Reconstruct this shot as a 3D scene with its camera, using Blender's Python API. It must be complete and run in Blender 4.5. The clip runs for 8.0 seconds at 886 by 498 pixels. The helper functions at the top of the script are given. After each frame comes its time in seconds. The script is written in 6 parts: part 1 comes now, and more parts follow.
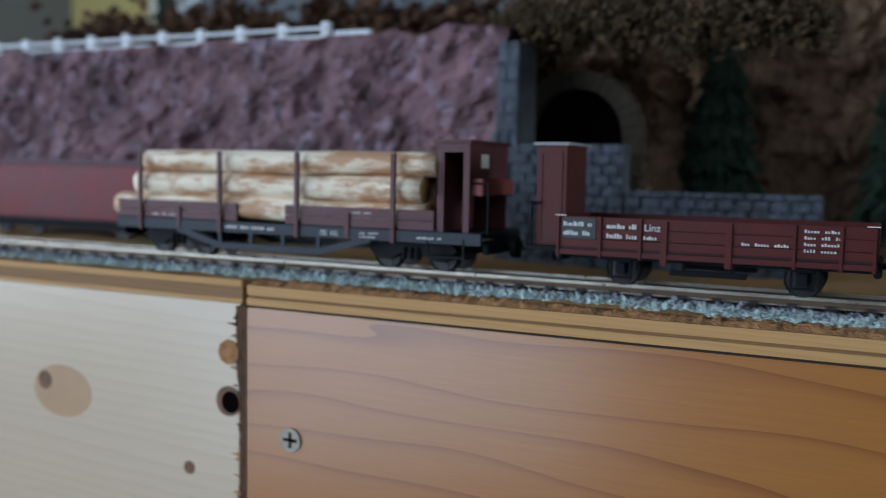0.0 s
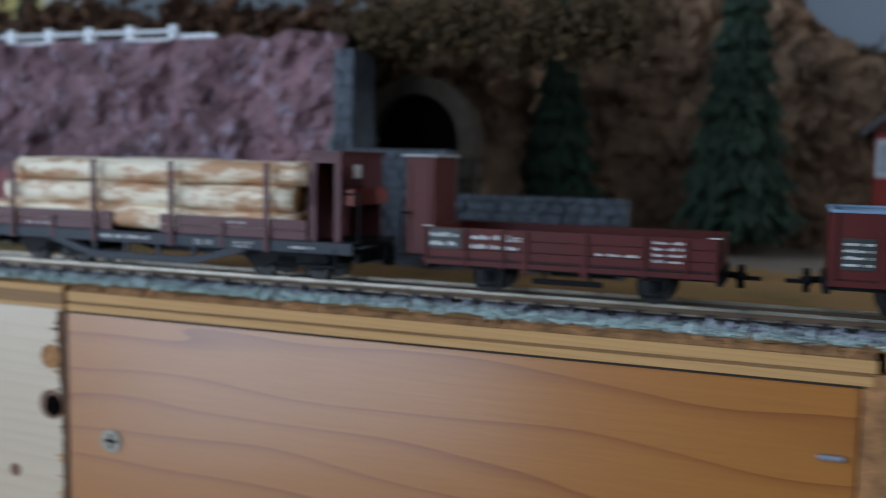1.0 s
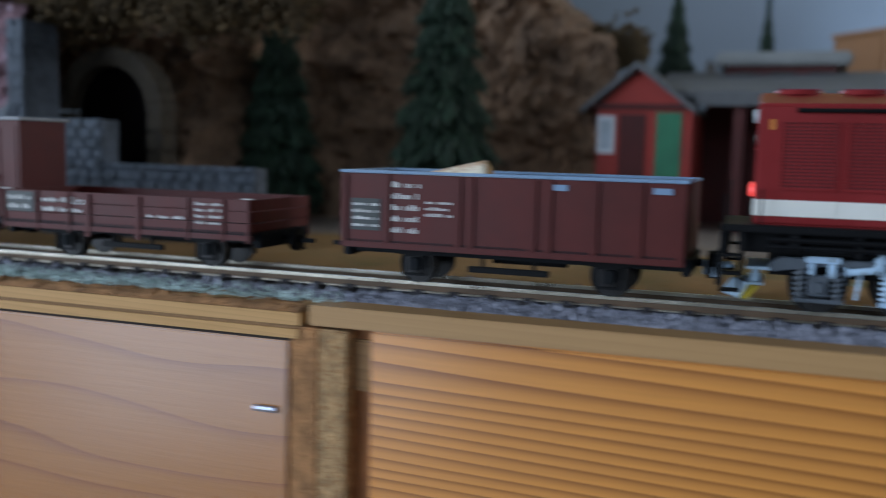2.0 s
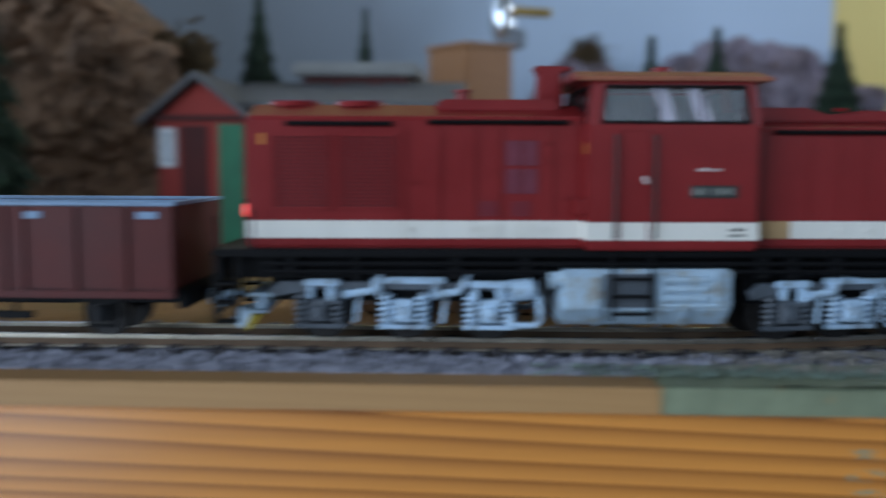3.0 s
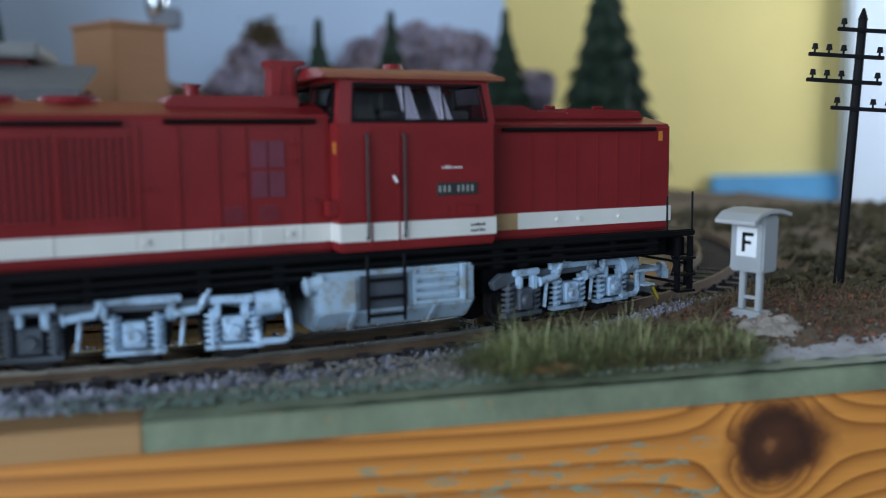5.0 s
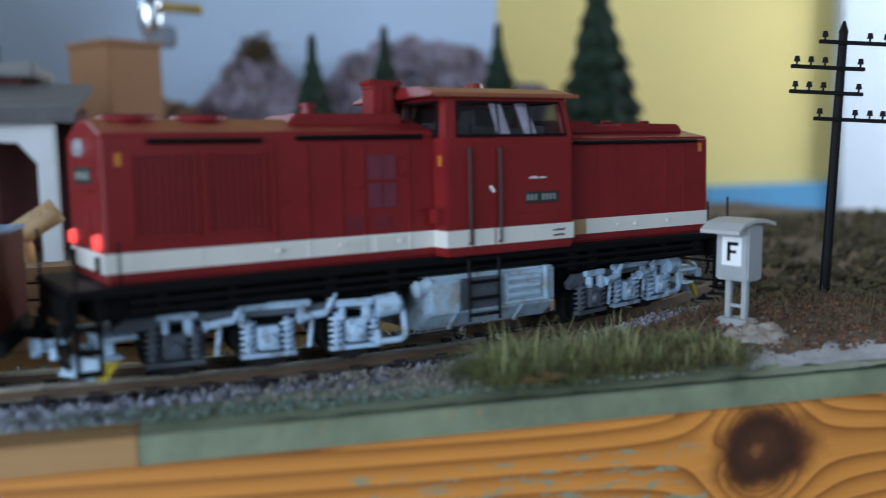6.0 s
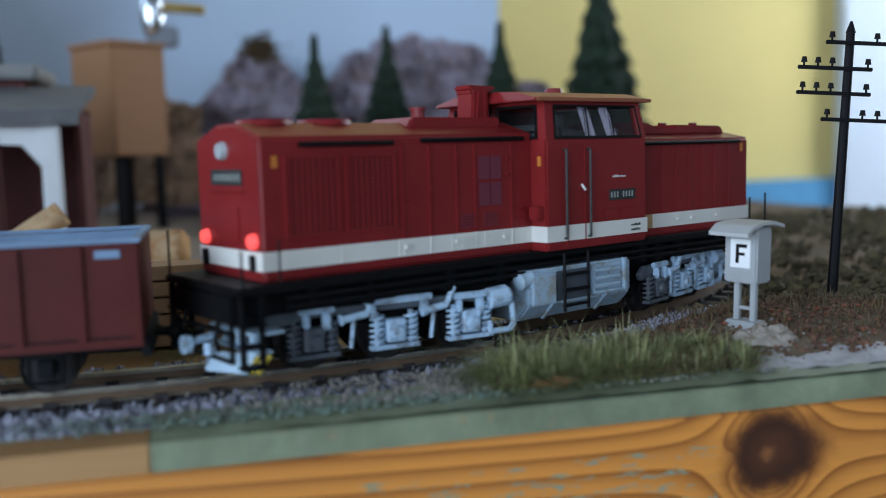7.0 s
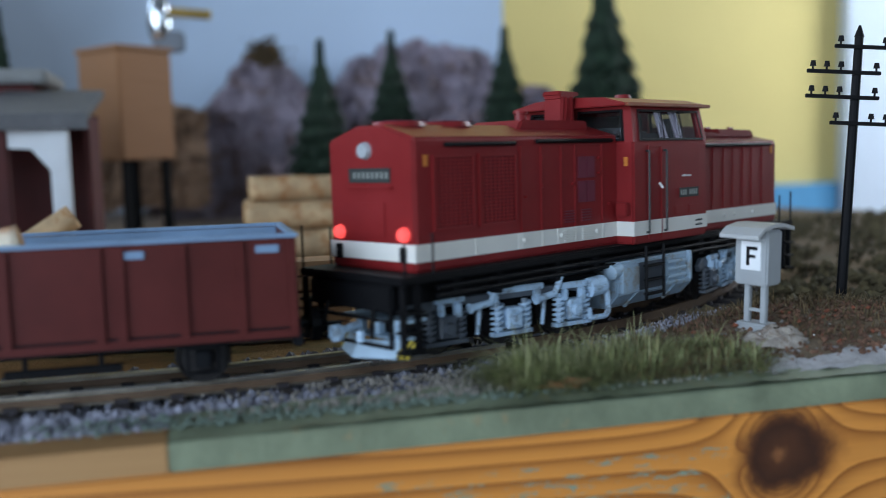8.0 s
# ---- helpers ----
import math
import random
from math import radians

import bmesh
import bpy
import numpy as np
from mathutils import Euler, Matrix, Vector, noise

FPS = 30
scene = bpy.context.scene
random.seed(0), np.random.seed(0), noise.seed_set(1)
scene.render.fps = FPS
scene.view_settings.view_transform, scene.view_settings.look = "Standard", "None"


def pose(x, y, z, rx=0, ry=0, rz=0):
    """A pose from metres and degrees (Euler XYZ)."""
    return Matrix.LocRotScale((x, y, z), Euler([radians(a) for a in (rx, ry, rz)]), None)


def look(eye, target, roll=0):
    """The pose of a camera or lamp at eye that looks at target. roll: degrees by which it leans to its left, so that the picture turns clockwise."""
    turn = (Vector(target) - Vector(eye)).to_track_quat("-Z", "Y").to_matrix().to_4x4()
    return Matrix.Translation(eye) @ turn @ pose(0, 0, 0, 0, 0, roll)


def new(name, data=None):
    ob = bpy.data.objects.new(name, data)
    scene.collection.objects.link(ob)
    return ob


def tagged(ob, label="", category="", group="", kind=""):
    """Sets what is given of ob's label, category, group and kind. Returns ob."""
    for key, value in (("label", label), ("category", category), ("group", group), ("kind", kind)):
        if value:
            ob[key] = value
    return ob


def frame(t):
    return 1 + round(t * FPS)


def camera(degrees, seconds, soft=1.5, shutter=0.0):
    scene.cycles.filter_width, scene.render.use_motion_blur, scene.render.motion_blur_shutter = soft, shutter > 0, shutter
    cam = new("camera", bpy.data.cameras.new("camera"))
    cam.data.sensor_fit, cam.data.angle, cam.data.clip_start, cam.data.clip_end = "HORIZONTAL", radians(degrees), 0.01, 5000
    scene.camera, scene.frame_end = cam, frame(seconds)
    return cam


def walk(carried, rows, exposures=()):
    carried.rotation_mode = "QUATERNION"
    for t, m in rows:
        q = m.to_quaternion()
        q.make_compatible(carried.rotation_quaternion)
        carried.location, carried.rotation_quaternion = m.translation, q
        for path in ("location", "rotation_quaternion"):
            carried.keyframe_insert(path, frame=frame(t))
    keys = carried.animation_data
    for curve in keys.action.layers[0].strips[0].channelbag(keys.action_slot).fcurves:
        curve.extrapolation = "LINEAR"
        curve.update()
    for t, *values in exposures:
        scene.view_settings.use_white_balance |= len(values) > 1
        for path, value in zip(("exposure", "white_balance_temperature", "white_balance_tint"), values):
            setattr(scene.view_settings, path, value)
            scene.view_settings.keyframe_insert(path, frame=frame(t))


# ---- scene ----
# All plan numbers are in plan units of 8.4 mm: x along the table's front edge, y into the layout, z up from the board's top edge.
U = 0.0084

cam = camera(50.8, 8.0, soft=1.0, shutter=0.6)
cam.data.dof.use_dof = True
cam.data.dof.focus_distance = 0.205
cam.data.dof.aperture_fstop = 12.0
PATH = [
    (0, (19.301, -25.042, 4.648), (18.436, -23.246, 4.481), 1.1),
    (0.4, (19.958, -25.587, 4.945), (19.139, -23.772, 4.758), 0.9),
    (0.5, (20.079, -25.763, 5.203), (19.264, -23.947, 5.005), 1.1),
    (1, (23.2, -24.985, 5.507), (22.494, -23.123, 5.312), 1.1),
    (1.2, (25.333, -24.157, 5.357), (24.643, -22.29, 5.158), 1.2),
    (1.5, (29.587, -23.272, 4.924), (28.89, -21.407, 4.733), 0.8),
    (1.7, (32.523, -22.199, 4.947), (31.836, -20.331, 4.745), 1.0),
    (2, (36.494, -20.625, 4.935), (35.819, -18.755, 4.721), 1.4),
    (2.2, (38.264, -20.194, 4.858), (37.62, -18.312, 4.647), 1.0),
    (3.3, (44.956, -16.719, 5.265), (45.074, -14.731, 5.08), -0.0),
    (3.5, (45.775, -16.575, 5.062), (45.974, -14.595, 4.866), -0.3),
    (4, (47.694, -17.067, 5.469), (48.073, -15.115, 5.252), -0.6),
    (4.2, (48.06, -16.708, 5.401), (48.488, -14.765, 5.192), 0.2),
    (4.5, (48.067, -16.132, 5.288), (48.521, -14.198, 5.061), -0.2),
    (4.7, (48.105, -15.943, 5.405), (48.571, -14.012, 5.176), -0.4),
    (5.8, (48.495, -16.327, 5.789), (48.99, -14.4, 5.576), -1.1),
    (6, (48.277, -16.378, 5.639), (48.763, -14.449, 5.437), -1.3),
    (6.5, (47.983, -16.341, 5.647), (48.457, -14.41, 5.439), -1.7),
    (7, (48.139, -16.305, 5.788), (48.622, -14.375, 5.58), -1.6),
    (7.5, (48.066, -16.521, 5.76), (48.549, -14.591, 5.561), -1.5),
    (8, (47.869, -16.399, 5.758), (48.348, -14.468, 5.56), -1.6),
]
walk(cam, [(t, look([c * U for c in e], [c * U for c in g], r)) for t, e, g, r in PATH],
     exposures=[(0.0, -0.1), (2.0, 0.08), (3.5, 0.2), (4.5, 0.3), (8.0, 0.42)])

# ---- light: daylight through unseen windows of the room, with two added fill lamps ----
world = bpy.data.worlds.new("daylight")
scene.world = world
world.use_nodes = True
sky = world.node_tree.nodes.new("ShaderNodeTexSky")
sky.sky_type, sky.sun_disc = "NISHITA", False
sky.sun_elevation, sky.sun_rotation = radians(40), radians(250)
world.node_tree.links.new(sky.outputs["Color"], world.node_tree.nodes["Background"].inputs["Color"])
world.node_tree.nodes["Background"].inputs["Strength"].default_value = 0.1


def window_light(name, eye, target, w, h, power, colour):
    lamp = bpy.data.lights.new(name, "AREA")
    lamp.shape, lamp.size, lamp.size_y, lamp.energy, lamp.color = "RECTANGLE", w, h, power, colour
    ob = new(name, lamp)
    ob.matrix_world = look(eye, target)
    return ob


window_light("window_light_west", (-1.4, -1.05, 0.5), (-0.1, -0.3, 0.2), 1.5, 1.5, 27, (0.6, 0.77, 1.0))
window_light("window_light_terrace", (-0.87, -1.78, 0.15), (0.1, 0.0, 0.0), 0.98, 1.7, 18, (0.6, 0.77, 1.0))
# added fill: south brightens the loco's side, east the yellow wall
window_light("fill_light_south", (1.15, -1.78, 0.75), (0.5, 0.0, 0.05), 0.9, 1.0, 5, (0.66, 0.82, 1.0))
window_light("window_light_north", (-0.75, 1.24, 0.72), (0.0, 0.0, 0.0), 1.0, 0.8, 8, (0.6, 0.77, 1.0))
window_light("fill_light_east", (2.08, 0.85, 0.6), (1.2, 1.2, 0.3), 0.5, 1.0, 15, (0.82, 0.9, 1.0))

# ---- materials ----


def node_mat(name):
    m = bpy.data.materials.new(name)
    m.use_nodes = True
    nt = m.node_tree
    return m, nt, nt.nodes["Principled BSDF"]


def mix_rgb(nt, fac, a, b):
    n = nt.nodes.new("ShaderNodeMix")
    n.data_type = "RGBA"
    for sock, val in (("Factor", fac), ("A", a), ("B", b)):
        pins = [s for s in n.inputs if s.name == sock and (s.type == "VALUE" if sock == "Factor" else s.type == "RGBA")]
        if isinstance(val, (tuple, list)):
            pins[0].default_value = (*val, 1)
        elif isinstance(val, (int, float)):
            pins[0].default_value = val
        else:
            nt.links.new(val, pins[0])
    return [s for s in n.outputs if s.type == "RGBA"][0]


def maths(nt, op, a, b=None, c=None):
    n = nt.nodes.new("ShaderNodeMath")
    n.operation = op
    for i, v in enumerate((a, b, c)):
        if v is None:
            continue
        if isinstance(v, (int, float)):
            n.inputs[i].default_value = v
        else:
            nt.links.new(v, n.inputs[i])
    return n.outputs[0]


def ramp(nt, fac, stops):
    n = nt.nodes.new("ShaderNodeValToRGB")
    while len(n.color_ramp.elements) < len(stops):
        n.color_ramp.elements.new(0.5)
    for e, (p, c) in zip(n.color_ramp.elements, stops):
        e.position, e.color = p, (*c, 1)
    nt.links.new(fac, n.inputs[0])
    return n.outputs[0]


def coords(nt, scale=(1, 1, 1)):
    co = nt.nodes.new("ShaderNodeTexCoord")
    mp = nt.nodes.new("ShaderNodeMapping")
    mp.inputs["Scale"].default_value = scale
    nt.links.new(co.outputs["Object"], mp.inputs["Vector"])
    return mp.outputs[0]


def noise_tex(nt, vec, scale, detail=4, rough=0.6, distort=0.0):
    n = nt.nodes.new("ShaderNodeTexNoise")
    n.inputs["Scale"].default_value, n.inputs["Detail"].default_value = scale, detail
    n.inputs["Roughness"].default_value, n.inputs["Distortion"].default_value = rough, distort
    nt.links.new(vec, n.inputs["Vector"])
    return n.outputs["Fac"]


def bump(nt, bsdf, height, strength, dist):
    n = nt.nodes.new("ShaderNodeBump")
    n.inputs["Strength"].default_value, n.inputs["Distance"].default_value = strength, dist
    nt.links.new(height, n.inputs["Height"])
    nt.links.new(n.outputs[0], bsdf.inputs["Normal"])


def surface(name, base, rough=0.5, metal=0.0, var=0.25, scale=60, fine=900, relief=0.15, dist=0.0003, dirt_glint=None, spec=0.5, random_amt=0.0, dirt_glint_at=0.5, grooves=0.0, stretch=1.0):
    """Base colour with two scales of variation, a little relief and optional spots: dirt, on the cliff painted
    highlights.
    """
    m, nt, bsdf = node_mat(name)
    vec = coords(nt, (stretch, 1, 1))
    big, small = noise_tex(nt, vec, scale), noise_tex(nt, vec, fine, 3)
    lo = tuple(c * (1 - var) for c in base)
    hi = tuple(min(1, c * (1 + var)) for c in base)
    col = ramp(nt, big, [(0.3, lo), (0.7, hi)])
    col = mix_rgb(nt, maths(nt, "MULTIPLY", small, 0.35), col, lo)
    if dirt_glint:
        spots = ramp(nt, noise_tex(nt, vec, scale * 2.3, 6, 0.7), [(dirt_glint_at, (0, 0, 0)), (dirt_glint_at + 0.11, (1, 1, 1))])
        col = mix_rgb(nt, maths(nt, "MULTIPLY", spots, 0.8), col, dirt_glint)
    if random_amt:
        info = nt.nodes.new("ShaderNodeNewGeometry")
        fac = maths(nt, "MULTIPLY", info.outputs["Random Per Island"], random_amt)
        col = mix_rgb(nt, fac, col, tuple(c * 0.25 for c in base))
    nt.links.new(col, bsdf.inputs["Base Color"])
    rr = maths(nt, "MULTIPLY_ADD", big, 0.25, rough - 0.12)
    nt.links.new(rr, bsdf.inputs["Roughness"])
    bsdf.inputs["Metallic"].default_value = metal
    bsdf.inputs["Specular IOR Level"].default_value = spec
    bump(nt, bsdf, small, relief, dist)
    if grooves:
        along = nt.nodes.new("ShaderNodeCombineXYZ")
        along.inputs[1].default_value = 1.0
        nt.links.new(along.outputs[0], bsdf.inputs["Tangent"])
        bsdf.inputs["Anisotropic"].default_value = grooves
    return m


def wood(name, light, dark, rings=420, knot=None, rough=0.38, stretch=0.05, paint=None, contrast=0.5, thin=3.0, wobble=0.022, coat=0.0, run=0.03):
    """Planed softwood with grain along x. knot: (x, z, radius) in metres round which the grain flows."""
    m, nt, bsdf = node_mat(name)
    co = nt.nodes.new("ShaderNodeTexCoord").outputs["Object"]
    sep = nt.nodes.new("ShaderNodeSeparateXYZ")
    nt.links.new(co, sep.inputs[0])
    x, y, z = sep.outputs
    wob = noise_tex(nt, coords(nt, (run, 1, 1)), 28, 2, 0.5)
    streak = noise_tex(nt, coords(nt, (stretch, 1, 1)), 900, 3, 0.6)
    level = z
    core = None
    if knot:
        kx, kz, kr = knot
        dx, dz = maths(nt, "SUBTRACT", x, kx), maths(nt, "SUBTRACT", z, kz)
        dd = maths(nt, "ADD", maths(nt, "MULTIPLY", dx, dx), maths(nt, "MULTIPLY", dz, dz))
        flow = maths(nt, "SUBTRACT", 1.0, maths(nt, "DIVIDE", kr * kr * 1.2, maths(nt, "MAXIMUM", dd, kr * kr * 0.02)))
        level = maths(nt, "ADD", maths(nt, "MULTIPLY", dz, flow), kz)
        wobk = noise_tex(nt, coords(nt), 160, 3)
        # the dark heart runs out to one side
        lop = maths(nt, "MULTIPLY", maths(nt, "MAXIMUM", dx, 0.0), 0.3)
        side_x = maths(nt, "SUBTRACT", dx, lop)
        core = maths(nt, "SQRT", maths(nt, "ADD", maths(nt, "MULTIPLY", side_x, side_x), maths(nt, "MULTIPLY", dz, dz)))
        core = maths(nt, "DIVIDE", core, kr)
        core = maths(nt, "ADD", core, maths(nt, "MULTIPLY_ADD", wobk, 0.6, -0.3))
    level = maths(nt, "ADD", level, maths(nt, "MULTIPLY", wob, wobble))
    slope = maths(nt, "MULTIPLY_ADD", x, 0.03, level)
    wave = maths(nt, "FRACT", maths(nt, "MULTIPLY", slope, rings))
    wave = maths(nt, "POWER", wave, thin)
    wave = maths(nt, "MULTIPLY", wave, contrast)
    col = mix_rgb(nt, wave, light, dark)
    col = mix_rgb(nt, maths(nt, "MULTIPLY", streak, 0.35), col, tuple(c * 0.75 for c in dark))
    blot = noise_tex(nt, coords(nt, (0.3, 1, 1)), 30, 3)
    col = mix_rgb(nt, maths(nt, "MULTIPLY", blot, 0.3), col, tuple(min(1, c * 1.15) for c in light))
    if core is not None:
        shade = ramp(nt, maths(nt, "MULTIPLY", core, 0.5), [(0.05, (0.22, 0.085, 0.03)), (0.12, (0.08, 0.028, 0.012)), (0.28, (0.045, 0.016, 0.008)), (0.5, (0.2, 0.065, 0.018))])
        mask = ramp(nt, maths(nt, "MULTIPLY", core, 0.5), [(0.34, (1, 1, 1)), (0.56, (0, 0, 0))])
        col = mix_rgb(nt, mask, col, shade)
    if paint:
        px0, px1, pz0, pz1, tint = paint
        flakes = noise_tex(nt, coords(nt, (0.2, 1, 1)), 950, 6, 0.75)
        inx = maths(nt, "MULTIPLY", maths(nt, "GREATER_THAN", x, px0), maths(nt, "LESS_THAN", x, px1))
        inz = maths(nt, "MULTIPLY", maths(nt, "GREATER_THAN", z, pz0), maths(nt, "LESS_THAN", z, pz1))
        fl = maths(nt, "MULTIPLY", maths(nt, "GREATER_THAN", flakes, 0.572), maths(nt, "MULTIPLY", inx, inz))
        col = mix_rgb(nt, fl, col, tint)
    nt.links.new(col, bsdf.inputs["Base Color"])
    nt.links.new(maths(nt, "MULTIPLY_ADD", streak, 0.2, rough - 0.08), bsdf.inputs["Roughness"])
    bump(nt, bsdf, streak, 0.2, 0.0003)
    bsdf.inputs["Coat Weight"].default_value, bsdf.inputs["Coat Roughness"].default_value = coat, 0.22
    bsdf.inputs["Coat IOR"].default_value = 1.55
    return m


BOARD_PALE = wood("pale_pine", (0.6, 0.47, 0.33), (0.42, 0.27, 0.15), 260, rough=0.34, contrast=0.3, coat=1.0)
BOARD_WARM = wood("warm_pine", (0.42, 0.16, 0.03), (0.18, 0.04, 0.006), 95, rough=0.34, contrast=0.85, thin=10.0, wobble=0.045, coat=0.9, run=0.16)
BOARD_RIGHT = wood("orange_pine", (0.74, 0.3, 0.058), (0.17, 0.036, 0.005), 400, knot=(58.95 * U, -0.5 * U, 1.02 * U), rough=0.4, coat=0.5,
                   contrast=1.0, thin=2.4, paint=(50.5 * U, 57.8 * U, -2.4 * U, -0.2 * U, (0.23, 0.3, 0.21)))
PLY_LIGHT = wood("ply_light", (0.56, 0.31, 0.115), (0.36, 0.19, 0.065), 700, rough=0.7)
PLY_DARK = wood("ply_dark", (0.28, 0.15, 0.06), (0.15, 0.07, 0.025), 700, rough=0.75)
RIM_RIGHT = wood("rim_beam", (0.44, 0.25, 0.1), (0.3, 0.14, 0.05), 500, rough=0.6, contrast=0.3)
TORN = surface("torn_fibre", (0.42, 0.2, 0.08), 0.9, var=0.5, scale=250, fine=1500, relief=0.9, dist=0.001)
END_GRAIN = surface("end_grain", (0.46, 0.28, 0.13), 0.85, var=0.5, scale=420, fine=1600, relief=0.8, dist=0.0008, dirt_glint=(0.28, 0.11, 0.03))
GREEN_PAINT = surface("green_paint", (0.2, 0.235, 0.15), 0.5, var=0.3, scale=90, fine=600, relief=0.4, dist=0.0005, dirt_glint=(0.3, 0.22, 0.11), dirt_glint_at=0.6)
DARK_GAP = surface("dark_gap", (0.035, 0.022, 0.015), 0.9)
SCREW = surface("screw_steel", (0.3, 0.27, 0.22), 0.45, 0.8, relief=0.4)
KNOT = surface("knot_wood", (0.16, 0.07, 0.03), 0.6, var=0.5, scale=300)
# near-black colour that stands for the shade inside holes
HOLE_SHADE = surface("hole_shade", (0.004, 0.003, 0.003), 1.0, spec=0.0)
RED = surface("loco_red", (0.215, 0.0155, 0.0165), 0.36, spec=0.34, var=0.12, scale=80, fine=1500, relief=0.06)
RED_LIGHT = surface("vent_lilac_red", (0.17, 0.03, 0.05), 0.4)
WHITE = surface("stripe_white", (0.74, 0.72, 0.66), 0.5, var=0.05, scale=90, relief=0.05)
BLACK = surface("frame_black", (0.005, 0.005, 0.006), 0.55, var=0.3, spec=0.14)
DARK = surface("underframe_dark", (0.01, 0.011, 0.013), 0.65, var=0.4, spec=0.12)
BOGIE = surface("bogie_grey", (0.44, 0.6, 0.76), 0.42, var=0.15, scale=150, dirt_glint=(0.16, 0.18, 0.2))
TANK = surface("tank_grey", (0.4, 0.53, 0.64), 0.45, var=0.1, scale=120, dirt_glint=(0.3, 0.27, 0.22))
WAGON_BROWN = surface("wagon_brown", (0.085, 0.012, 0.0095), 0.5, spec=0.28, var=0.18, scale=90, relief=0.1)
WAGON_PURPLE = surface("wagon_purple_brown", (0.085, 0.017, 0.02), 0.45, spec=0.36, var=0.18, scale=90, relief=0.1)
GON_INSIDE = surface("gondola_grey_edge", (0.2, 0.31, 0.46), 0.5)
LETTER = surface("lettering_white", (0.7, 0.68, 0.66), 0.6, var=0.1)
PLATE = surface("plate_dark", (0.025, 0.03, 0.028), 0.5)
WHEEL = surface("wheel_steel", (0.03, 0.027, 0.027), 0.45, 0.3)
TYRE = surface("tyre_bright", (0.2, 0.19, 0.19), 0.3, 1.0)
YELLOW = surface("warn_yellow", (0.6, 0.45, 0.04), 0.5)
ORANGE = surface("panel_orange", (0.6, 0.2, 0.03), 0.5)
ROOF_EDGE = surface("cab_roof_orange_brown", (0.32, 0.1, 0.05), 0.4, var=0.3)
CURTAIN = surface("cab_curtain", (0.8, 0.72, 0.8), 0.7)
RAIL = surface("rail_nickel", (0.62, 0.56, 0.46), 0.3, 0.95, var=0.2, scale=120, grooves=0.8)
RAIL_TOP = surface("rail_bright", (0.8, 0.8, 0.79), 0.28, 1.0, var=0.1, grooves=0.9)
# dark copy of the running-gear grey, with the shade in its colour
SHADED_GREY = surface("shaded_grey", (0.085, 0.1, 0.12), 0.5, var=0.25, scale=150)
SLEEPER = surface("sleeper_dark", (0.028, 0.022, 0.024), 0.6, var=0.4)
STONE = surface("ballast_stone", (0.4, 0.4, 0.48), 0.5, var=0.4, scale=500, random_amt=1.0)
STONE_MIX = surface("ballast_mixed", (0.3, 0.27, 0.23), 0.8, var=0.4, scale=500, random_amt=0.7)
FLOCK = surface("pale_flock", (0.66, 0.83, 0.76), 0.9, var=0.3, scale=500, random_amt=0.3)
GRASS = surface("grass_green", (0.27, 0.3, 0.11), 0.6, var=0.4, scale=300, random_amt=0.8)
GRASS_DRY = surface("grass_dry", (0.16, 0.11, 0.05), 0.8, var=0.4, scale=300, random_amt=0.8)
LITTER = surface("soil_litter", (0.2, 0.1, 0.06), 0.9, var=0.5, scale=400, random_amt=0.8)
LEAF = surface("dry_leaf", (0.36, 0.17, 0.07), 0.8, var=0.4, scale=400)
NEEDLE = surface("needle_green", (0.018, 0.042, 0.02), 0.8, var=0.4, scale=200, random_amt=0.6)
TRUNK = surface("trunk_bark", (0.06, 0.04, 0.025), 0.9, var=0.4, scale=300)
LOG = surface("debarked_log", (0.9, 0.78, 0.6), 0.65, var=0.1, scale=50, fine=700, relief=0.3, dist=0.0005, dirt_glint=(0.42, 0.16, 0.04), dirt_glint_at=0.46, stretch=0.3)
LOG_END = surface("log_end", (0.5, 0.27, 0.1), 0.8, var=0.3, scale=200)
# the pale lilac spots are highlights painted onto the rock
CLIFF = surface("pink_rock", (0.2, 0.105, 0.12), 0.85, var=0.6, scale=45, fine=500, relief=0.7, dist=0.002, dirt_glint=(0.32, 0.25, 0.31), dirt_glint_at=0.53)
ROCK_PALE = surface("lilac_rock", (0.38, 0.32, 0.38), 0.85, var=0.35, scale=30, relief=0.6, dist=0.002, dirt_glint=(0.17, 0.1, 0.08))
ROCK = surface("brown_rock", (0.3, 0.18, 0.11), 0.9, var=0.5, scale=40, fine=400, relief=0.8, dist=0.003, dirt_glint=(0.09, 0.05, 0.03))
MOSS = surface("dry_moss", (0.13, 0.082, 0.035), 0.95, var=0.5, scale=90, random_amt=0.7)
STONEWALL = surface("grey_stonework", (0.1, 0.115, 0.14), 0.85, var=0.4, scale=160, fine=500, relief=0.9, dist=0.002, dirt_glint=(0.06, 0.07, 0.08))
PORTAL = surface("portal_stone", (0.06, 0.045, 0.03), 0.9, var=0.4, scale=120, relief=0.8, dist=0.002)
SHED_RED = surface("shed_red", (0.36, 0.035, 0.025), 0.7, var=0.15)
SHED_DARK = surface("hall_dark_red", (0.09, 0.02, 0.018), 0.8)
SHED_GREEN = surface("door_green", (0.03, 0.2, 0.1), 0.6)
ROOF_GREY = surface("roof_felt_grey", (0.13, 0.13, 0.135), 0.85, var=0.2, scale=120)
WHITE_PAINT = surface("white_paint", (0.72, 0.74, 0.76), 0.6, var=0.06)
TOWER_WOOD = wood("tower_veneer", (0.38, 0.18, 0.075), (0.26, 0.1, 0.035), 200, rough=0.5, contrast=0.3)
CHROME = surface("polished_metal", (0.8, 0.85, 0.9), 0.18, 1.0, var=0.05)
